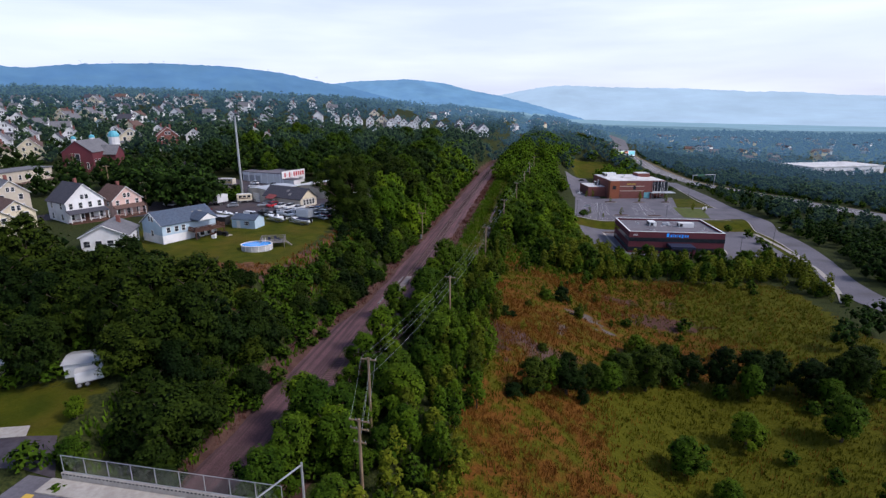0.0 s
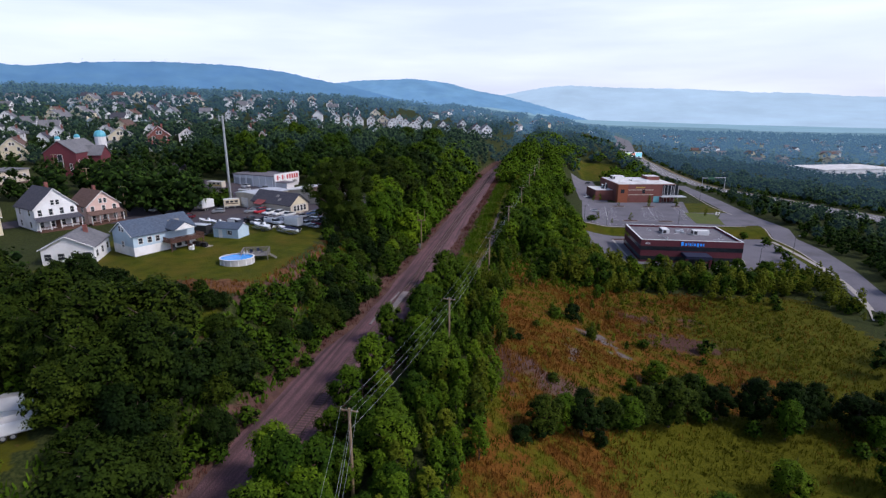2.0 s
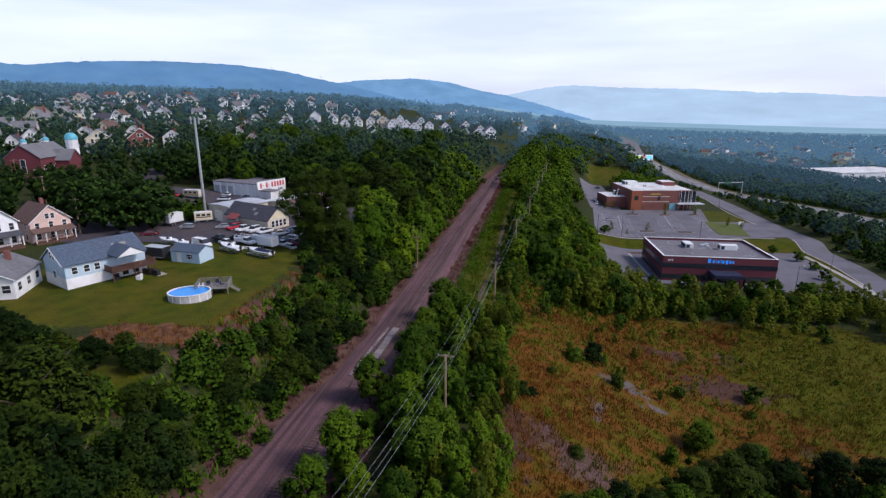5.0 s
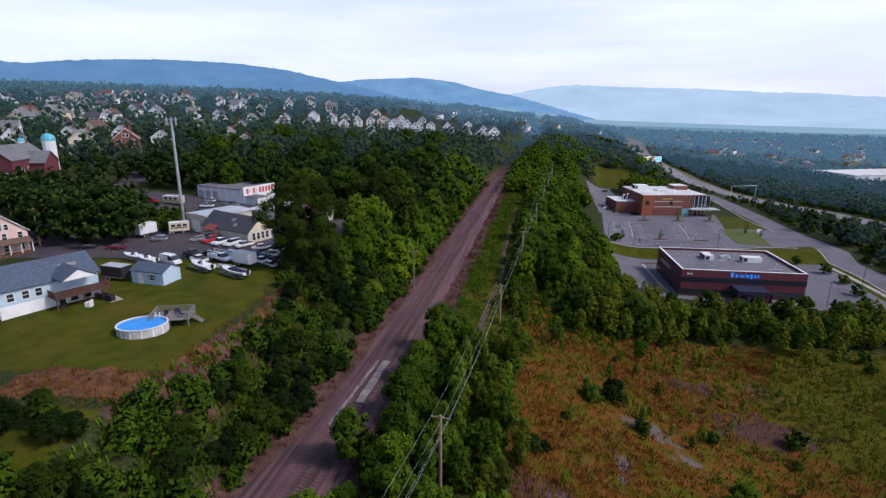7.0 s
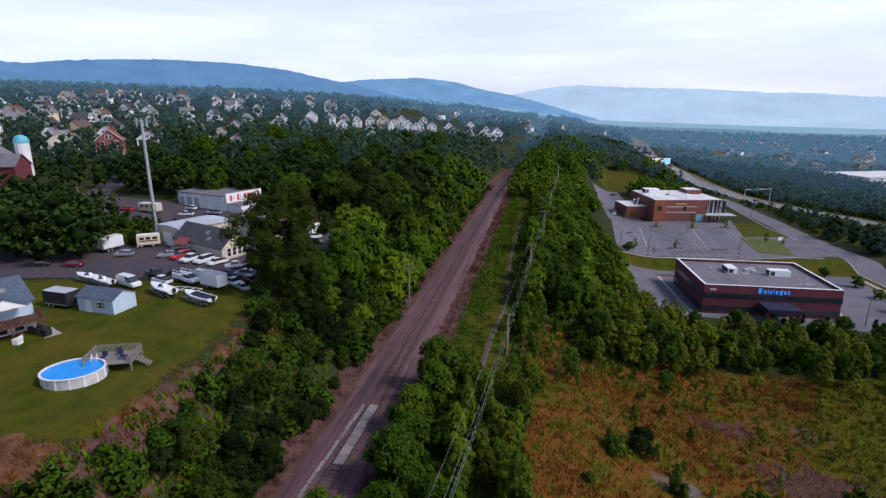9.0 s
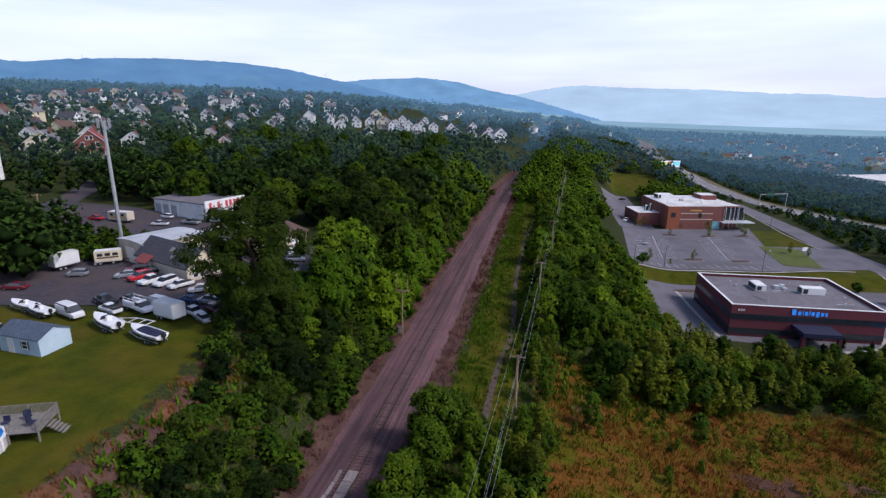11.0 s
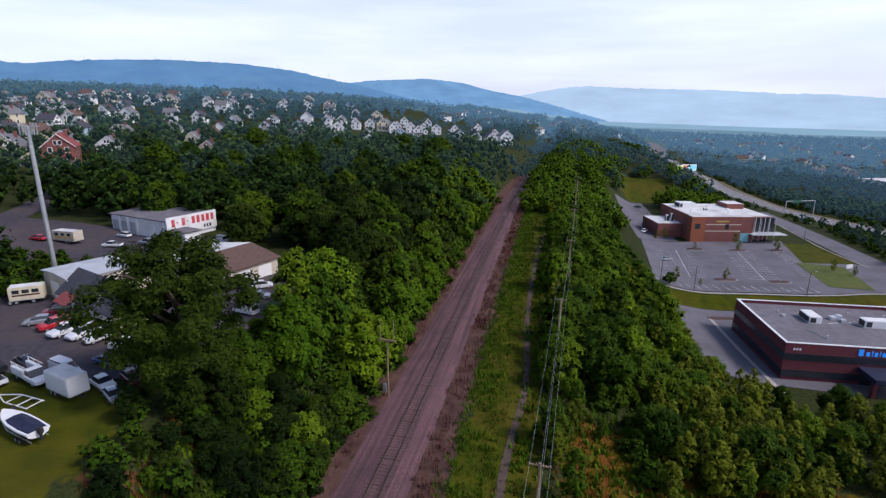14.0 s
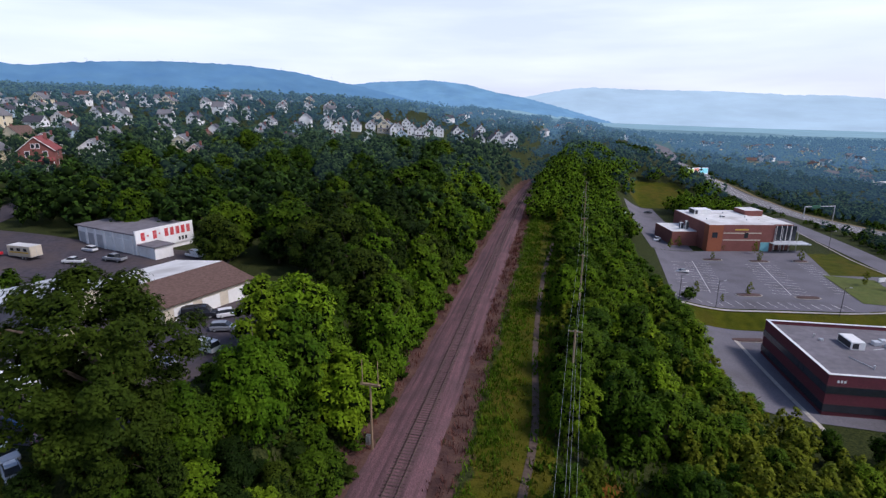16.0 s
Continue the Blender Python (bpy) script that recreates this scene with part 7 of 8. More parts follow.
def trunk_mesh(seed, h, r, limbs, reach):
    rng = random.Random(seed)
    bm = B()
    pts = [Vector((0, 0, -0.6))]
    for k in range(1, 6):
        pts.append(Vector((rng.uniform(-1, 1) * r * 1.2, rng.uniform(-1, 1) * r * 1.2, h * k / 5)))
    bm_loft(bm, [[p + Vector((math.cos(j * math.tau / 7), math.sin(j * math.tau / 7), 0)) * r * (1.25 - 0.17 * k) for j in range(7)] for k, p in enumerate(pts)])
    for k in range(limbs):
        a = k * 2.4 + rng.random()
        s = pts[2 + k % 4]
        e = s + Vector((math.cos(a) * reach, math.sin(a) * reach, reach * rng.uniform(0.6, 1.2)))
        bm_rod(bm, s, e, r * 0.4, r * 0.12, 5)
    return to_mesh("trunk", bm, M_bark)


class Kind:
    """A kind of tree: a few crowns, with their trunks, and thinner crowns for the far ones."""

    def __init__(self, name, label, category, R, H, z0, lobes, leaves, leaf, mats, shape="round", seeds=3, far_leaf=2.2, far_n=110, far_lobes=8, lobe=(0.22, 0.44), group="", near=160, inside=0.8):
        self.name, self.label, self.category, self.mats, self.group = name, label, category, mats, group
        self.full, self.far, self.tiny, self.near = [], [], [], near
        for k in range(seeds):
            sd = hash_name(name) + k * 17
            for mat in mats:
                v, q, t = crown(sd, R, H, z0, lobes, leaves, leaf, ("ovate" if k % 2 else shape) if shape == "round" else shape, lobe=lobe, core_scale=inside)
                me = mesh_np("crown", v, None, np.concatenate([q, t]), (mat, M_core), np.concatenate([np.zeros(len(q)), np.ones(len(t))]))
                self.full.append((me, trunk_mesh(sd, z0 + H * 0.6, max(0.07, R * 0.06), 6, R * 0.6)))
            self.far.append(crown(sd + 5, R, H, z0, far_lobes, far_n, leaf * far_leaf, shape, OCTA, 0.92 if far_lobes < 14 else inside, (0.22, 0.44) if far_lobes < 14 else lobe))
            self.tiny.append(crown(sd + 9, R, H, z0, 5, max(50, far_n // 4), leaf * far_leaf * 1.7, shape, OCTA, 0.95, (0.3, 0.48)))
        self.spots, self.rest = [], []

    def plant(self, x, y, s=1.0, far=False):
        (self.rest if far else self.spots).append((x, y, s))

    def grow(self, rng):
        """Stand the trees nearest the railway as things of their own, the rest as one wood."""
        self.spots.sort(key=lambda p: math.hypot(0.8 * max(0, abs(p[0] - 4) - 34), max(0, abs(p[1] - 120) - 62)) + 0.15 * abs(p[0]))
        protos = {}
        for x, y, s in self.spots[:self.near]:
            k = rng.randrange(len(self.full))
            m = pose(x, y, gz(x, y) - 0.05, 0, 0, rng.uniform(0, 360))
            if k not in protos:
                ob = thing(self.name, m, self.label, self.category, self.group)
                part("trunk", self.full[k][1], None, ob)
                part("crown", self.full[k][0], None, ob)
                protos[k] = ob
            else:
                ob = copy_thing(protos[k], m)
            ob.scale = (s * rng.uniform(0.92, 1.08), s * rng.uniform(0.92, 1.08), s * rng.uniform(0.85, 1.2))
        self.rest += self.spots[self.near:]

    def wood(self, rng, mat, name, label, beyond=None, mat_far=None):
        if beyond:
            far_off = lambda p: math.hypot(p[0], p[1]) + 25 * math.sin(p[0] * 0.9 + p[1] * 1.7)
            # each farther ring takes leaves with more haze emission
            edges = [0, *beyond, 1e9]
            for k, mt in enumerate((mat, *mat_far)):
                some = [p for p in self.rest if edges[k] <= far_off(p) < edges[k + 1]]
                # the nearest woods use dark leaf green for these shade cores
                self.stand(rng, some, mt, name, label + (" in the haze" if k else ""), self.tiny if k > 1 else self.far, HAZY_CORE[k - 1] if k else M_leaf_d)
        elif self.rest:
            self.stand(rng, self.rest, mat, name, label)

    def stand(self, rng, spots, mat, name, label, crowns=None, core=None):
        crowns = crowns or self.far
        V, Q, T, nv = [], [], [], 0
        for x, y, s in spots:
            v, q, t = crowns[rng.randrange(len(crowns))]
            a = rng.uniform(0, math.tau)
            c, sn = math.cos(a) * s, math.sin(a) * s
            w = np.stack([v[:, 0] * c - v[:, 1] * sn + x, v[:, 0] * sn + v[:, 1] * c + y, v[:, 2] * s * rng.uniform(0.9, 1.1) + gz(x, y)], axis=1)
            V.append(w)
            Q.append(q + nv)
            T.append(t + nv)
            nv += len(v)
        Q, T = np.concatenate(Q), np.concatenate(T)
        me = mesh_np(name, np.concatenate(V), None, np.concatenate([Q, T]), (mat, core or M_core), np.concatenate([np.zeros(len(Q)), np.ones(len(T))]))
        tagged(new(name, me), label, "woods", kind="stuff")


def hash_name(s):
    return sum(ord(c) * (i + 3) for i, c in enumerate(s)) % 9973


# Distance haze is put into leaves and cores as blue emission, in steps.
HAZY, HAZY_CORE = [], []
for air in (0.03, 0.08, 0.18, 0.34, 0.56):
    hm = leaf_material("leaf_haze_glow", (0.022, 0.050, 0.012), (0.054, 0.094, 0.022), island=0.2)
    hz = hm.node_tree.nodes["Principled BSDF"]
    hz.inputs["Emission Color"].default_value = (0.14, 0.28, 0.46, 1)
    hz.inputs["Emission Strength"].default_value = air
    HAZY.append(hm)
    hc = material("crown_core_haze_glow", (0.010, 0.022, 0.006), (0.022, 0.042, 0.012), scale=0.5, rough=0.9, spec=0.05)
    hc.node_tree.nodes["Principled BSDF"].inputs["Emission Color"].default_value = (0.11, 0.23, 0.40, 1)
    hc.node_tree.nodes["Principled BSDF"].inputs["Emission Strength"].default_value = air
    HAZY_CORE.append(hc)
oak = Kind("broadleaf_tree", "full-crowned deep green broadleaf tree", "tree", 5.2, 10.2, 0.9, 72, 6000, 0.215, (M_leaf_o, M_leaf_d, M_leaf_o), "round", 2, 2.4, 190, 13, (0.09, 0.24), near=140)
ash = Kind("bright_broadleaf_tree", "bright green broadleaf tree with layered sprays", "tree", 3.1, 6.6, 0.5, 40, 3900, 0.165, (M_leaf_v, M_leaf_b, M_leaf), "round", 2, 1.7, 520, 26, (0.13, 0.30), near=190)
sapling = Kind("young_tree", "slender light green young tree", "tree", 1.2, 5.2, 0.1, 24, 1250, 0.135, (M_leaf_y, M_leaf_v, M_leaf_b), "plume", 2, 1.5, 330, 16, (0.18, 0.36), near=150, inside=0.5)
shrub = Kind("shrub", "rounded green shrub in rough grass", "shrub", 1.9, 2.9, 0.0, 18, 1300, 0.18, (M_leaf, M_leaf_o, M_leaf_d), "round", 3, 1.7, 170, 12, (0.16, 0.36), near=150)
# Light green kind; set farther off, its tone also stands in for haze.
light = Kind("light_broadleaf_tree", "light green broadleaf tree with a rounded crown", "tree", 3.7, 7.6, 0.5, 46, 3600, 0.20, (M_leaf_l, M_leaf_v), "round", 2, 1.6, 520, 28, (0.12, 0.28), near=110)
linden = Kind("linden_tree", "vivid light green dense broadleaf tree", "tree", 4.4, 8.8, 0.4, 80, 12000, 0.165, (M_leaf_l,), "round", 2, 2.0, 200, 12, (0.10, 0.24))
old_oak = Kind("old_broadleaf_tree", "old deep green broadleaf tree with a wide crown", "tree", 5.8, 11.6, 0.8, 70, 6500, 0.30, (M_leaf, M_leaf_b), "round", 1, 2.3, 200, 12, (0.09, 0.23))
giant = Kind("great_tree", "great olive-green broadleaf tree with a wide uneven crown", "tree", 9.3, 17.5, 0.2, 180, 48000, 0.165, (M_leaf_o,), "round", 1, 2.6, 300, 12, (0.055, 0.15), inside=0.5)
conifer = Kind("conifer", "dark green pointed conifer", "tree", 1.5, 6.0, 0.3, 14, 1400, 0.22, (M_leaf_d,), "cone", 2, 2.2, 60)

trng = random.Random(11)


def open_field(x, y):
    """The part of the rough field south of the thicket, where only single shrubs stand."""
    return 98 < y < (min(159, 143 + 0.42 * (x - 18)) if x > 18 else 128) and x < 100 and U(x, y) > 21


def scatter(kind, x0, x1, y0, y1, gap, size, want, chance=1.0, far=False):
    y = y0
    while y < y1:
        x = x0
        while x < x1:
            px, py = x + trng.uniform(-0.48, 0.48) * gap, y + trng.uniform(-0.48, 0.48) * gap
            if trng.random() < chance and want(px, py) and (gap > 4.7 or not open_field(px, py) or trng.random() < 0.12):
                kind.plant(px, py, trng.uniform(*size), far)
            x += gap
        y += gap


def open_left(x, y):
    """Kept free of woods on the plateau: lawn, yards, houses, streets."""
    return (in_box(x, y, -84, -33.5, 93, 141) or in_box(x, y, -104, -38, 138, 182) or in_box(x, y, -112, -54, 182, 212)
            or in_box(x, y, -120, -72, 108, 150) or in_box(x, y, -70, -42.5, 38, 57) or in_box(x, y, -50.5, -42, 54, 62) or in_box(x, y, -53, -35, 87, 97) or in_box(x, y, -46, -37.5, 46, 58) or in_box(x, y, -170, -112, 150, 230))


def open_right(x, y):
    return (in_box(x, y, 43, 128, 176, 306) or in_box(x, y, 57, 134, 290, 345) or in_box(x, y, 60, 92, 296, 392) or in_box(x, y, 78, 118, 384, 446)
            or near_road(x, y, ACCESS, 8) or near_road(x, y, HIGHWAY, 19))


# left of the line: deep wood near the bridge, then a belt along the bank
for x, y, s in ((-54.2, 61.6, 1.0), (-57.0, 63.5, 0.9)):
    conifer.plant(x, y, s)
for x, y, s in ((-52.5, 66, 0.75), (-47.5, 65.5, 0.8), (-43.0, 63.5, 0.85), (-57.5, 67, 0.85), (-63, 64, 0.8), (-41.5, 58.5, 0.75), (-38.5, 61.5, 0.9), (-68, 60, 0.8), (-40.5, 66.5, 0.9), (-35, 58.5, 0.8), (-36.5, 54, 0.62), (-31.5, 56, 0.7)):
    oak.plant(x, y, s)
for x, y, s in ((-19.2, 46.5, 1.05), (-18.6, 50.5, 1.0), (-17.6, 54.6, 1.1), (-42.6, 50.6, 0.42), (-37.2, 49.5, 0.5), (-33.5, 50.0, 0.6)):
    ash.plant(x, y, s)
scatter(oak, -92, -16, 44, 82, 6.6, (0.65, 1.15), lambda x, y: -75 < U(x, y) < -8.8 and (y < 76 or x < -50) and not open_left(x, y))
scatter(oak, -95, -52, 80, 97, 5.2, (0.42, 0.68), lambda x, y: -75 < U(x, y) and not open_left(x, y), 0.8)
scatter(oak, -52, -16, 78, 97, 4.2, (0.26, 0.42), lambda x, y: U(x, y) < -8.8 and not open_left(x, y), 0.8)
for x, y, s in ((-82, 150, 1.05), (-88, 154, 1.1), (-94, 158, 1.1), (-86, 162, 1.15), (-100, 164, 1.0), (-80, 158, 1.0), (-106, 160, 1.05), (-92, 167, 1.05), (-112, 172, 1.0), (-84, 170, 0.85), (-78, 152, 1.0), (-90, 149, 1.1), (-98, 155, 1.15), (-84, 156, 1.2), (-104, 168, 1.1), (-97, 172, 1.05), (-110, 164, 1.1), (-116, 178, 1.0), (-120, 170, 1.0), (-90, 176, 0.9), (-104, 178, 0.9), (-126, 182, 0.95), (-124, 160, 0.9), (-116, 152, 0.9)):
    oak.plant(x, y, s)
giant.plant(-32.0, 140.0, 1.05)
for x, y, s in ((-29.5, 136.0, 0.5), (-33.8, 134.2, 0.38), (-26.5, 138.5, 0.55), (-22.5, 140.5, 0.6), (-19.5, 145.5, 0.55), (-25, 134, 0.5), (-21, 136, 0.5), (-18.5, 140, 0.45)):
    oak.plant(x, y, s)
scatter(shrub, -36, -14, 128, 152, 2.6, (0.6, 1.15), lambda x, y: U(x, y) < -7.4 and x > -34.5 + 0.1 * (y - 130), 0.8)
scatter(old_oak, -105, -12, 206, 330, 17, (0.8, 1.2), lambda x, y: U(x, y) < -14 and not in_box(x, y, -110, -38, 180, 193) and not in_box(x, y, -110, -55, 190, 216), 0.8)
linden.plant(-23.6, 150.5, 1.22)
linden.plant(-21.5, 161, 0.9)
for x, y, s in ((-26.5, 143.5, 1.0), (-38.8, 44.8, 0.6), (-36, 51, 0.6), (-34, 53, 0.7), (-17.4, 55.9, 1.2), (-14, 52, 1.1), (-20, 60, 1.0)):
    ash.plant(x, y, s)
scatter(oak, -60, -10, 46, 80, 5.0, (0.42, 0.72), lambda x, y: -30 < U(x, y) < -6.8 and not open_left(x, y), 0.6)
# dark kinds near, lighter kinds beyond: leaf colour partly imitates haze lift
scatter(oak, -60, 20, 98, 146, 4.6, (0.34, 0.58), lambda x, y: -14 < U(x, y) < -6.8 and not open_left(x, y), 0.5)
scatter(ash, -60, 20, 138, 200, 4.8, (0.6, 1.15), lambda x, y: -18.5 < U(x, y) < -6.8 and not open_left(x, y), 0.6)
scatter(light, -60, 40, 158, 330, 5.4, (0.85, 1.5), lambda x, y: -19 < U(x, y) < -7.2 and not open_left(x, y), 0.75)
scatter(oak, -60, 20, 140, 300, 8.0, (0.8, 1.25), lambda x, y: (-20 if y < 196 else -34) < U(x, y) < (-12 if y < 158 else -17) and (y > 156 or U(x, y) > -12) and not in_box(x, y, -104, -42, 138, 206) and not in_box(x, y, -32, -14, 143, 166))
scatter(oak, -260, 30, 182, 400, 8.6, (0.7, 1.25), lambda x, y: U(x, y) < -9 and free(x, y, 9) and x > -112 - (y - 200) * 0.2 and not open_left(x, y) and not in_box(x, y, -110, -38, 180, 192) and not in_box(x, y, -110, -54, 190, 214) and not near_road(x, y, [(-100, 148), (-112, 190), (-130, 240)], 9))
scatter(shrub, -60, 20, 88, 142, 2.4, (0.55, 1.05), lambda x, y: -17.2 < U(x, y) < -8.2 and not open_left(x, y), 0.75)
scatter(shrub, -60, 20, 98, 330, 3.2, (0.5, 1.0), lambda x, y: (-16 if y > 138 else -15) < U(x, y) < -5.8 and not open_left(x, y), 0.5)
# right of the line
scatter(light, -10, 90, 172, 335, 5.6, (0.7, 1.25), lambda x, y: 18 < U(x, y) < 50 and not open_right(x, y), 0.7)
for y in range(118, 137, 3):
    shrub.plant(float(rail_x(y)) + 7.8 + 1.5 * math.sin(y), y, 0.75)
scatter(ash, -24, 60, 40, 130, 4.4, (0.65, 1.15), lambda x, y: (3.6 if y < 106 else 6.2) < U(x, y) < (16 if y < 112 else 11.5), 0.85)
scatter(shrub, -24, 60, 40, 130, 3.0, (0.6, 1.1), lambda x, y: 5.0 < U(x, y) < 22, 0.6, True)
scatter(shrub, -60, 20, 60, 300, 2.6, (0.5, 1.15), lambda x, y: -15.5 < U(x, y) < -6.6 and not open_left(x, y), 0.85, True)
scatter(shrub, -10, 80, 130, 320, 3.4, (0.6, 1.2), lambda x, y: 18 < U(x, y) < 50 and not open_right(x, y) and (y > 165 or trng.random() < 0.4), 0.6, True)
scatter(shrub, 20, 118, 140, 184, 3.6, (0.5, 1.1), lambda x, y: not near_road(x, y, ACCESS, 8) and not in_box(x, y, 52, 120, 178, 300), 0.6, True)
scatter(shrub, -95, -16, 42, 98, 3.4, (0.7, 1.2), lambda x, y: -75 < U(x, y) < -8 and not open_left(x, y), 0.7, True)
scatter(sapling, 0, 105, 96, 150, 3.6, (0.2, 0.55), lambda x, y: 24 < U(x, y) and not near_road(x, y, ACCESS, 8) and math.sin(x * 0.16) * math.cos(y * 0.19 + 1) > 0.1, 0.3, True)
for x, y, s in ((79, 181.5, 0.6), (83, 186.5, 0.55), (86, 182.3, 0.7), (90, 181.2, 0.6), (95.5, 180, 0.75), (98.7, 180, 0.7), (102, 179, 0.6), (106, 178.5, 0.7), (75, 181, 0.6), (110, 178, 0.6), (72, 178, 0.8)):
    conifer.plant(x, y, s)
for x, y, s in ((73.7, 250, 0.8), (93.5, 286.4, 0.9), (78, 286.6, 0.6), (107.9, 287.9, 0.95), (63.5, 243, 0.5), (58, 247, 0.9), (112, 262, 0.9), (116, 258, 0.7), (87, 300, 0.6), (97, 297, 1.0), (72, 303, 0.9), (68, 300, 0.8)):
    sapling.plant(x, y, s)
for x, y, s in ((113.7, 229, 1.1), (117.2, 218.4, 1.2), (116.8, 208.3, 1.1), (113, 197, 1.2), (109, 188, 1.0), (53, 240, 1.0), (55, 243, 0.9)):
    shrub.plant(x, y, s)
scatter(sapling, -20, 60, 40, 130, 2.8, (0.7, 1.3), lambda x, y: 13 < U(x, y) < 24, 0.75)
scatter(ash, -10, 80, 120, 330, 5.4, (0.8, 1.45), lambda x, y: 18.5 < U(x, y) < (25 if y < 150 else 46 + 0.05 * (y - 150)) and (168 < y < 200 or trng.random() < 0.35) and not open_right(x, y), 0.85)
scatter(sapling, -10, 80, 95, 330, 3.2, (0.7, 1.35), lambda x, y: 17.5 < U(x, y) < (26 if y < 136 else 54) and not open_right(x, y) and trng.random() < (0.5 if U(x, y) < 22 else 0.15 if U(x, y) < 36 else 0.8))
scatter(sapling, 26, 118, 146, 184, 2.4, (0.7, 1.4), lambda x, y: not near_road(x, y, ACCESS, 8) and not in_box(x, y, 52, 120, 177, 300), 0.6, True)
scatter(sapling, 10, 80, 140, 300, 2.8, (0.9, 1.7), lambda x, y: 38 < U(x, y) < 55 and not open_right(x, y), 0.6, True)
scatter(oak, -260, -108, 226, 340, 8, (0.55, 0.95), lambda x, y: free(x, y, 8) and not in_box(x, y, -170, -140, 196, 232), 0.75, True)
scatter(oak, -172, -112, 150, 228, 8.5, (0.5, 0.85), lambda x, y: not in_box(x, y, -172, -138, 196, 232) and not in_box(x, y, -156, -134, 148, 178) and not near_road(x, y, [(-120, 120), (-100, 148), (-112, 190), (-130, 240)], 8), 0.6, True)
scatter(light, 0, 120, 300, 450, 6.6, (1.0, 1.6), lambda x, y: 7 < U(x, y) < 100 and not open_right(x, y), 0.8)
scatter(oak, 0, 130, 400, 490, 7.5, (0.7, 1.05), lambda x, y: 9 < U(x, y) < 110 and not open_right(x, y), 0.8)
scatter(ash, 45, 122, 158, 178, 4.6, (0.5, 0.95), lambda x, y: not near_road(x, y, ACCESS, 8), 0.7)
scatter(shrub, -10, 100, 98, 150, 8.5, (0.3, 0.6), lambda x, y: 24 < U(x, y) and not near_road(x, y, ACCESS, 8), 0.22)
scatter(sapling, 28, 72, 114, 152, 4.8, (0.3, 0.62), lambda x, y: True, 0.5)
scatter(sapling, 0, 100, 104, 158, 4.8, (0.3, 0.75), lambda x, y: 22 < U(x, y) < 92 and not near_road(x, y, ACCESS, 8) and y > 106 + 16 * math.sin(x * 0.09 + 0.6), 0.42)
for x, y, s in ((11.5, 76.5, 0.55), (17.5, 80, 0.62), (22, 83.5, 0.5), (28.5, 88, 0.74), (34, 90.5, 0.82), (38.5, 94.5, 0.7), (44, 95, 0.6), (49.5, 94, 0.72), (55, 92.5, 0.8), (60, 94.5, 0.66), (65, 92, 0.82), (71.5, 91.5, 0.85), (77, 97, 0.7), (84, 112, 0.7), (91, 117, 0.75), (98, 121, 0.7), (82, 94, 0.7)):
    oak.plant(x, y, s)
for x, y, s in ((32.4, 67, 1.0), (45.4, 76, 1.05), (61, 77.5, 1.1), (36, 103.5, 0.8), (14.5, 79.5, 0.8), (25.5, 85, 0.9), (41, 97, 0.95), (53, 90, 0.9), (66, 88, 0.9), (76, 90, 0.9), (36, 62, 0.7), (72, 74, 0.9), (58, 62, 0.8)):
    ash.plant(x, y, s)
for x, y, s in ((19.7, 120.2, 0.95), (26.6, 116, 0.85), (38.9, 119, 0.75), (53.4, 121.6, 1.1), (8.5, 103, 0.7), (11, 76, 0.9), (8, 74, 0.8), (20, 79, 0.8), (40.5, 93, 1.0), (48, 90.5, 0.9), (15, 92, 0.6), (30, 98.5, 0.8), (62, 86, 0.9), (50, 72, 0.8), (54, 68, 0.7), (23.8, 122.6, 1.2)):
    shrub.plant(x, y, s)
scatter(shrub, -92, -66, 165, 182, 3.2, (0.7, 1.3), lambda x, y: math.hypot(x + 76.7, y - 174.6) > 2.5 and not in_box(x, y, -73, -50, 150, 176), 0.8)
# between the access road and the highway
scatter(oak, 126, 300, 120, 430, 7.0, (0.36, 0.6), lambda x, y: not near_road(x, y, ACCESS, 9.5) and not near_road(x, y, HIGHWAY, 21) and not in_box(x, y, 60, 134, 290, 400), 0.85, True)
scatter(shrub, 118, 260, 110, 430, 4.5, (0.6, 1.2), lambda x, y: not near_road(x, y, ACCESS, 8) and not near_road(x, y, HIGHWAY, 17) and not open_right(x, y), 0.6, True)
# beyond: town trees, valley woods
scatter(oak, -700, -100, 140, 900, 12.5, (0.6, 1.2), lambda x, y: x > -0.95 * y - 70 and free(x, y, 9.5) and not open_left(x, y) and U(x, y) < -75 and (y > 260 or x < -175 or trng.random() < 0.6) and not near_road(x, y, [(-150, 96), (-120, 120), (-100, 148), (-112, 190), (-130, 240), (-140, 330)], 9), 0.8, True)
scatter(oak, -260, 110, 400, 700, 9.5, (0.45, 0.85), lambda x, y: free(x, y, 8) and not in_box(x, y, -142, -36, 466, 552) and (x > 10 or y < 430 or trng.random() < 0.35) and U(x, y) < 112 and not open_right(x, y), 0.9, True)
scatter(shrub, 128, 260, 300, 720, 6.5, (0.7, 1.3), lambda x, y: near_road(x, y, HIGHWAY, 62) and not near_road(x, y, HIGHWAY, 20) and not near_road(x, y, ACCESS, 9), 0.7, True)
scatter(oak, 112, 420, 150, 700, 8, (0.55, 0.95), lambda x, y: not open_right(x, y) and (not near_road(x, y, HIGHWAY, 60) or (near_road(x - 38, y, HIGHWAY, 40) and not near_road(x, y, HIGHWAY, 22))) and not in_box(x, y, 335, 450, 555, 625), 0.8, True)
scatter(oak, -60, 1250, 700, 1700, 19, (0.8, 1.3), lambda x, y: free(x, y, 15) and x < y * 0.9 and not near_road(x, y, HIGHWAY, 16), 0.85, True)
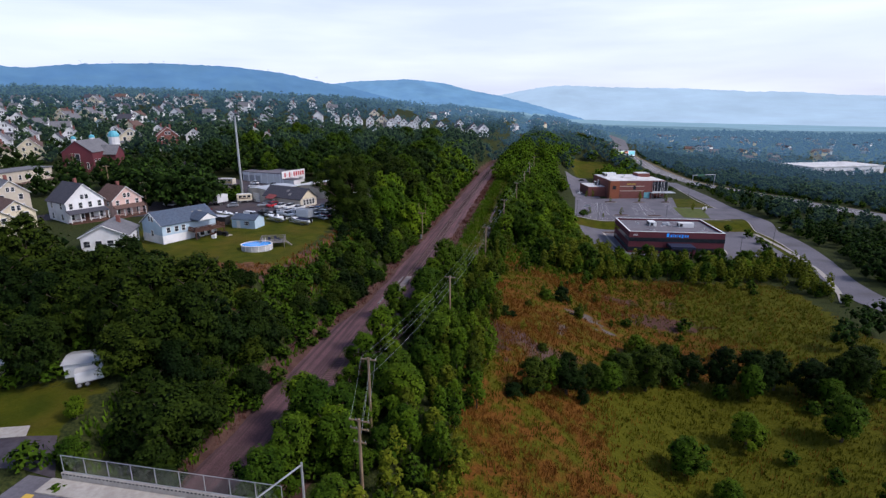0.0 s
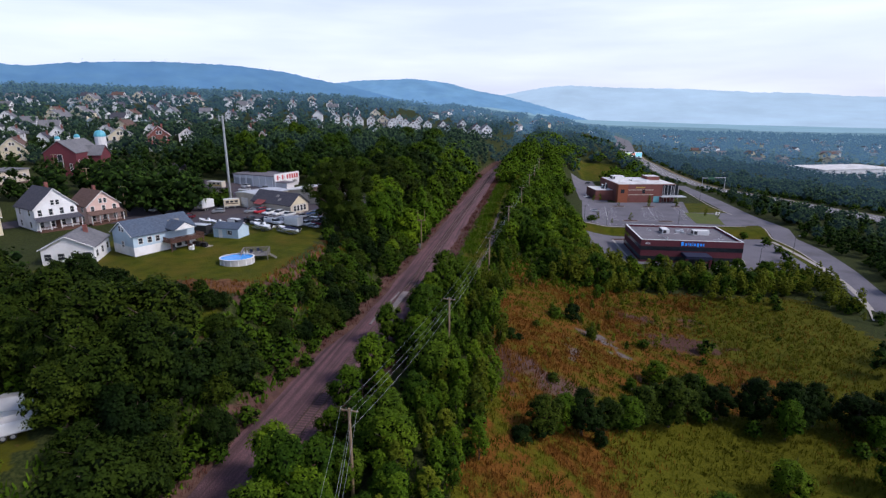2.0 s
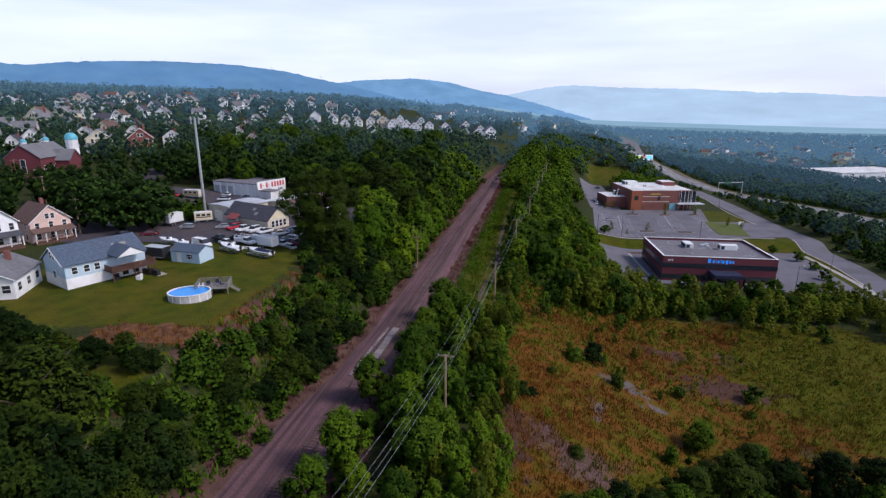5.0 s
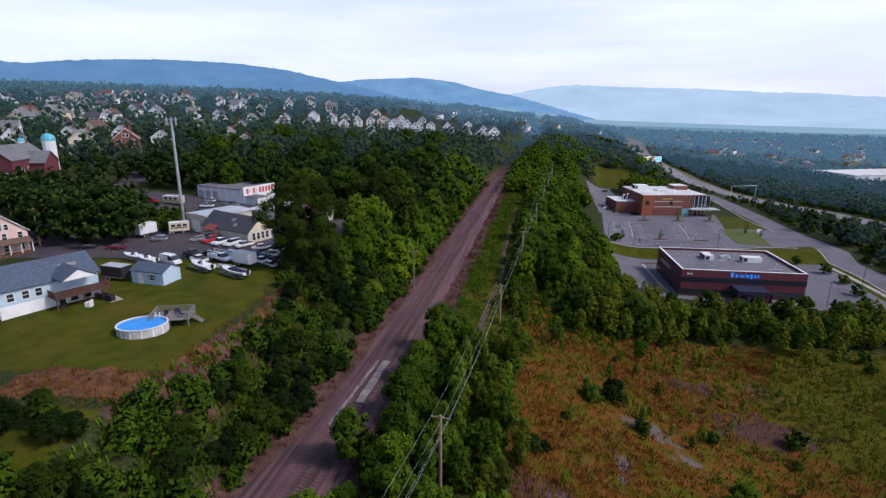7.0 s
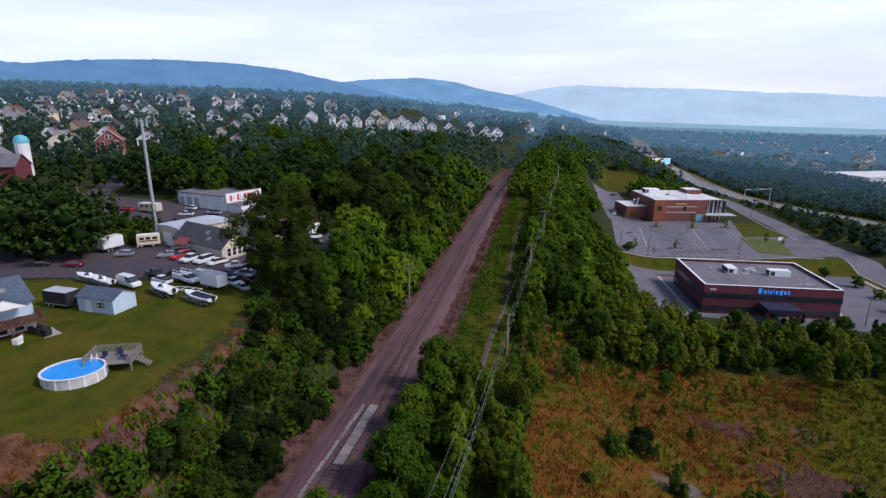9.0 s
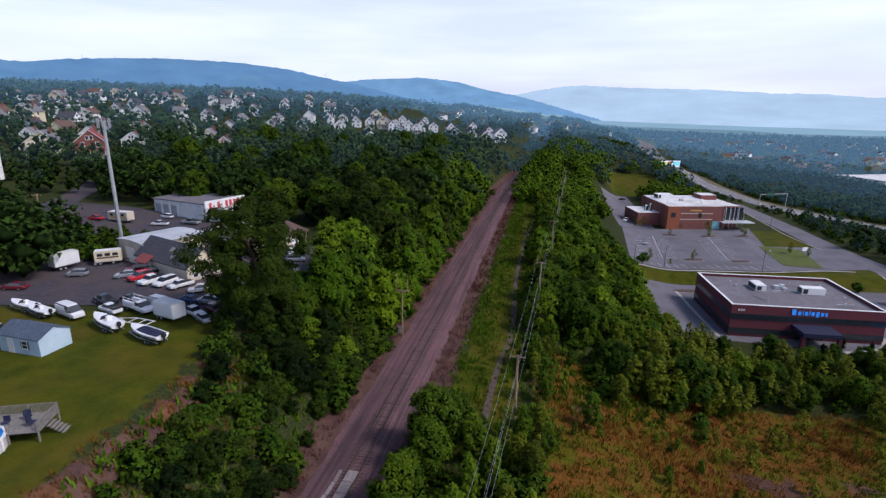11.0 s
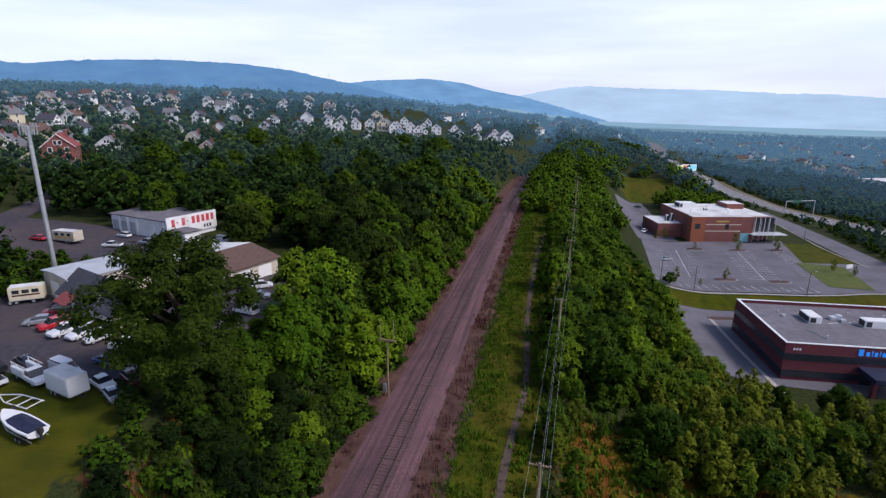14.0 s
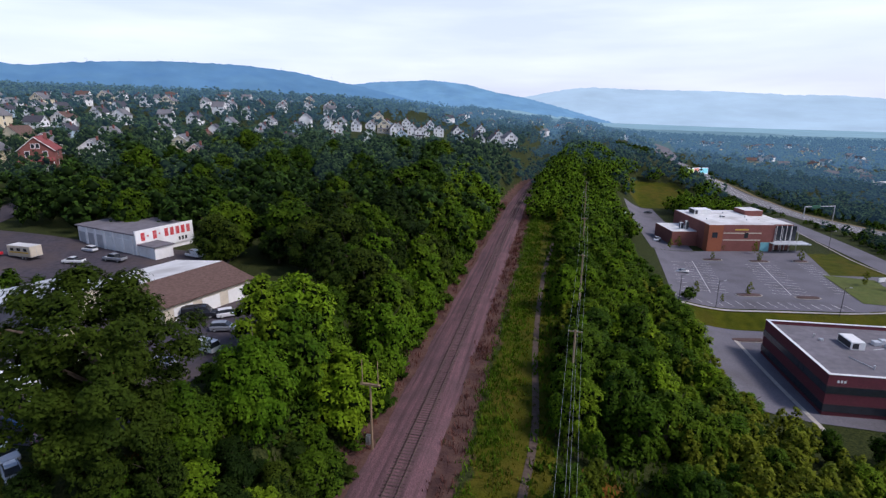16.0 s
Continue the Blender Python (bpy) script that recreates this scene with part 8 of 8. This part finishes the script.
scatter(oak, -900, -60, 760, 1150, 21, (0.9, 1.4), lambda x, y: free(x, y, 8) and x > -y * 0.9, 0.8, True)
scatter(oak, 420, 1200, 300, 700, 18, (0.7, 1.1), lambda x, y: x < y * 1.3, 0.7, True)
for k in (linden, light, giant, old_oak, oak, ash, sapling, shrub, conifer):
    k.grow(trng)
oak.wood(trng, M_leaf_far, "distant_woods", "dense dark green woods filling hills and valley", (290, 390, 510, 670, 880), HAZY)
light.wood(trng, M_leaf_l, "light_woods", "light green stand of broadleaf trees")
ash.wood(trng, M_leaf_v, "bright_woods", "bright green thicket of broadleaf trees")
sapling.wood(trng, M_leaf_y, "sapling_thicket", "thicket of slender light green saplings")
shrub.wood(trng, M_leaf, "shrub_thicket", "low thicket of green shrubs")
conifer.wood(trng, M_leaf_d, "conifer_row", "row of dark conifers")

# ---- rough grass, weeds and brush ----
def tufts(name, spots, blades, h, w, mat, label, seed):
    """Many bent blades in one mesh; h and w may differ from tuft to tuft."""
    rng = np.random.default_rng(seed)
    P = np.repeat(np.asarray(spots, dtype=float), blades, axis=0)
    n = len(P)
    a = rng.uniform(0, math.tau, n)
    lean = rng.uniform(0.15, 0.7, n)
    hh = h * rng.uniform(0.5, 1.3, n)
    ww = w * rng.uniform(0.6, 1.3, n)
    root = P[:, :2] + rng.normal(0, 0.22, (n, 2))
    z = ground(root[:, 0], root[:, 1]) - 0.03
    dx, dy = np.cos(a), np.sin(a)
    sx, sy = -dy * ww / 2, dx * ww / 2
    v0 = np.stack([root[:, 0] - sx, root[:, 1] - sy, z], 1)
    v1 = np.stack([root[:, 0] + sx, root[:, 1] + sy, z], 1)
    v2 = np.stack([root[:, 0] + dx * lean * hh + sx * 0.5, root[:, 1] + dy * lean * hh + sy * 0.5, z + hh], 1)
    v3 = np.stack([root[:, 0] + dx * lean * hh - sx * 0.5, root[:, 1] + dy * lean * hh - sy * 0.5, z + hh], 1)
    V = np.stack([v0, v1, v2, v3], 1).reshape(-1, 3)
    me = mesh_np(name, V, np.arange(n * 4).reshape(-1, 4), None, (mat,))
    return tagged(new(name, me), label, "grass", kind="stuff")


def spots_where(x0, x1, y0, y1, n, prob, seed):
    rng = np.random.default_rng(seed)
    X, Y = rng.uniform(x0, x1, n), rng.uniform(y0, y1, n)
    keep = rng.random(n) < prob(X, Y)
    return np.stack([X[keep], Y[keep]], 1)


def patchy(X, Y, s, ph):
    return 0.5 + 0.5 * np.sin(X * s + ph + 1.7 * np.sin(Y * s * 0.7 + ph)) * np.cos(Y * s * 0.9 - ph + 1.3 * np.sin(X * s * 0.6))


M_straw = leaf_material("dry_grass", (0.115, 0.045, 0.007), (0.205, 0.092, 0.014), obj=0, island=0.28)
M_grass = leaf_material("rough_grass", (0.056, 0.062, 0.002), (0.110, 0.110, 0.005), obj=0, island=0.25)
M_weed = leaf_material("green_weeds", (0.038, 0.088, 0.003), (0.092, 0.160, 0.006), obj=0, island=0.3)
M_brush = leaf_material("dead_brush", (0.095, 0.036, 0.030), (0.165, 0.070, 0.052), obj=0, island=0.3)
fld = lambda X, Y: zone_field(X, Y) * (1 - np.clip(1.1 * (0.7 * blob(X, Y, 50, 125, 11, 5.5) + 0.5 * blob(X, Y, 42, 137, 9, 4) + blob(X, Y, 28.5, 117, 6.5, 2.6) + blob(X, Y, 32, 112.5, 5, 1.8)), 0, 0.95))
bank = lambda X, Y: soft_box(X, Y, -51, -36, 90, 97, 1.6)
tufts("dry_field_grass", spots_where(-10, 96, 50, 160, 52000, lambda X, Y: fld(X, Y) * sstep(0.35, 0.6, patchy(X, Y, 0.13, 0.4)) * (1 - 0.92 * meadow(X, Y)), 1), 4, 0.6, 0.10, M_straw, "tall dry golden grass in the rough field", 1)
tufts("green_field_grass", spots_where(-10, 96, 45, 160, 40000, lambda X, Y: fld(X, Y) * np.maximum(sstep(0.6, 0.3, patchy(X, Y, 0.13, 0.4)) * 0.7, meadow(X, Y) * (0.3 + 0.5 * patchy(X, Y, 0.3, 2.2))), 2), 4, 0.5, 0.12, M_grass, "yellow-green rough field grass", 2)
tufts("trackside_weeds", spots_where(-20, 30, 104, 330, 46000, lambda X, Y: sstep(5.8, 7.2, X - rail_x(Y)) * sstep(14.0, 10.0, X - rail_x(Y)) * (0.3 + 0.7 * patchy(X, Y, 0.35, 0.7)), 3), 5, 0.6, 0.13, M_weed, "lush green weeds beside the track", 3)
tufts("path_side_grass", spots_where(-20, 40, 104, 330, 22000, lambda X, Y: sstep(9.0, 12.0, X - rail_x(Y)) * sstep(20, 16.5, X - rail_x(Y)) * (1 - 0.95 * soft_box(X - rail_x(Y), Y, 13.0, 14.4, 100, 260, 0.4)) * (0.3 + 0.7 * patchy(X, Y, 0.22, 1.9)), 9), 5, 0.4, 0.11, M_grass, "olive and yellow grass beside the path", 9)
tufts("dead_brush_right", spots_where(-30, 30, 60, 340, 34000, lambda X, Y: sstep(3.0, 4.4, X - rail_x(Y)) * sstep(7.6, 6.2, X - rail_x(Y)) * (0.15 + 0.85 * patchy(X, Y, 0.3, 1.0)), 4), 7, 0.75, 0.08, M_brush, "purple-brown dead brush beside the ballast", 4)
tufts("dead_brush_left", spots_where(-40, 20, 44, 340, 30000, lambda X, Y: sstep(-9.0, -7.4, X - rail_x(Y) + 1.8 * sstep(108, 84, Y)) * sstep(-4.9, -5.6, X - rail_x(Y) + 1.8 * sstep(108, 84, Y)) * (0.3 + 0.7 * patchy(X, Y, 0.25, 2.0)), 5), 6, 0.7, 0.08, M_brush, "rusty brown weeds along the ballast edge", 5)
tufts("bank_brush", spots_where(-60, -25, 88, 142, 9000, lambda X, Y: 0.25 * bank(X, Y) + sstep(-20.5, -18.5, X - rail_x(Y)) * sstep(-11, -13, X - rail_x(Y)) * (0.1 + 0.45 * patchy(X, Y, 0.2, 0.2)), 6), 5, 0.5, 0.1, M_straw, "dry brown growth on the bank below the lawn", 6)
tufts("woodland_edge_weeds", spots_where(-30, 60, 40, 330, 26000, lambda X, Y: sstep(13, 16, X - rail_x(Y)) * sstep(44, 38, X - rail_x(Y)) * np.maximum(sstep(138, 146, Y), sstep(24, 20, X - rail_x(Y))), 7), 4, 0.7, 0.3, M_weed, "dense green undergrowth below the trees", 7)
tufts("left_undergrowth", spots_where(-70, 10, 44, 320, 26000, lambda X, Y: sstep(-20, -17, X - rail_x(Y)) * sstep(-7, -8.5, X - rail_x(Y)) * (1 - zone_lawn(X, Y)), 8), 4, 0.7, 0.3, M_weed, "dense green undergrowth on the bank", 8)
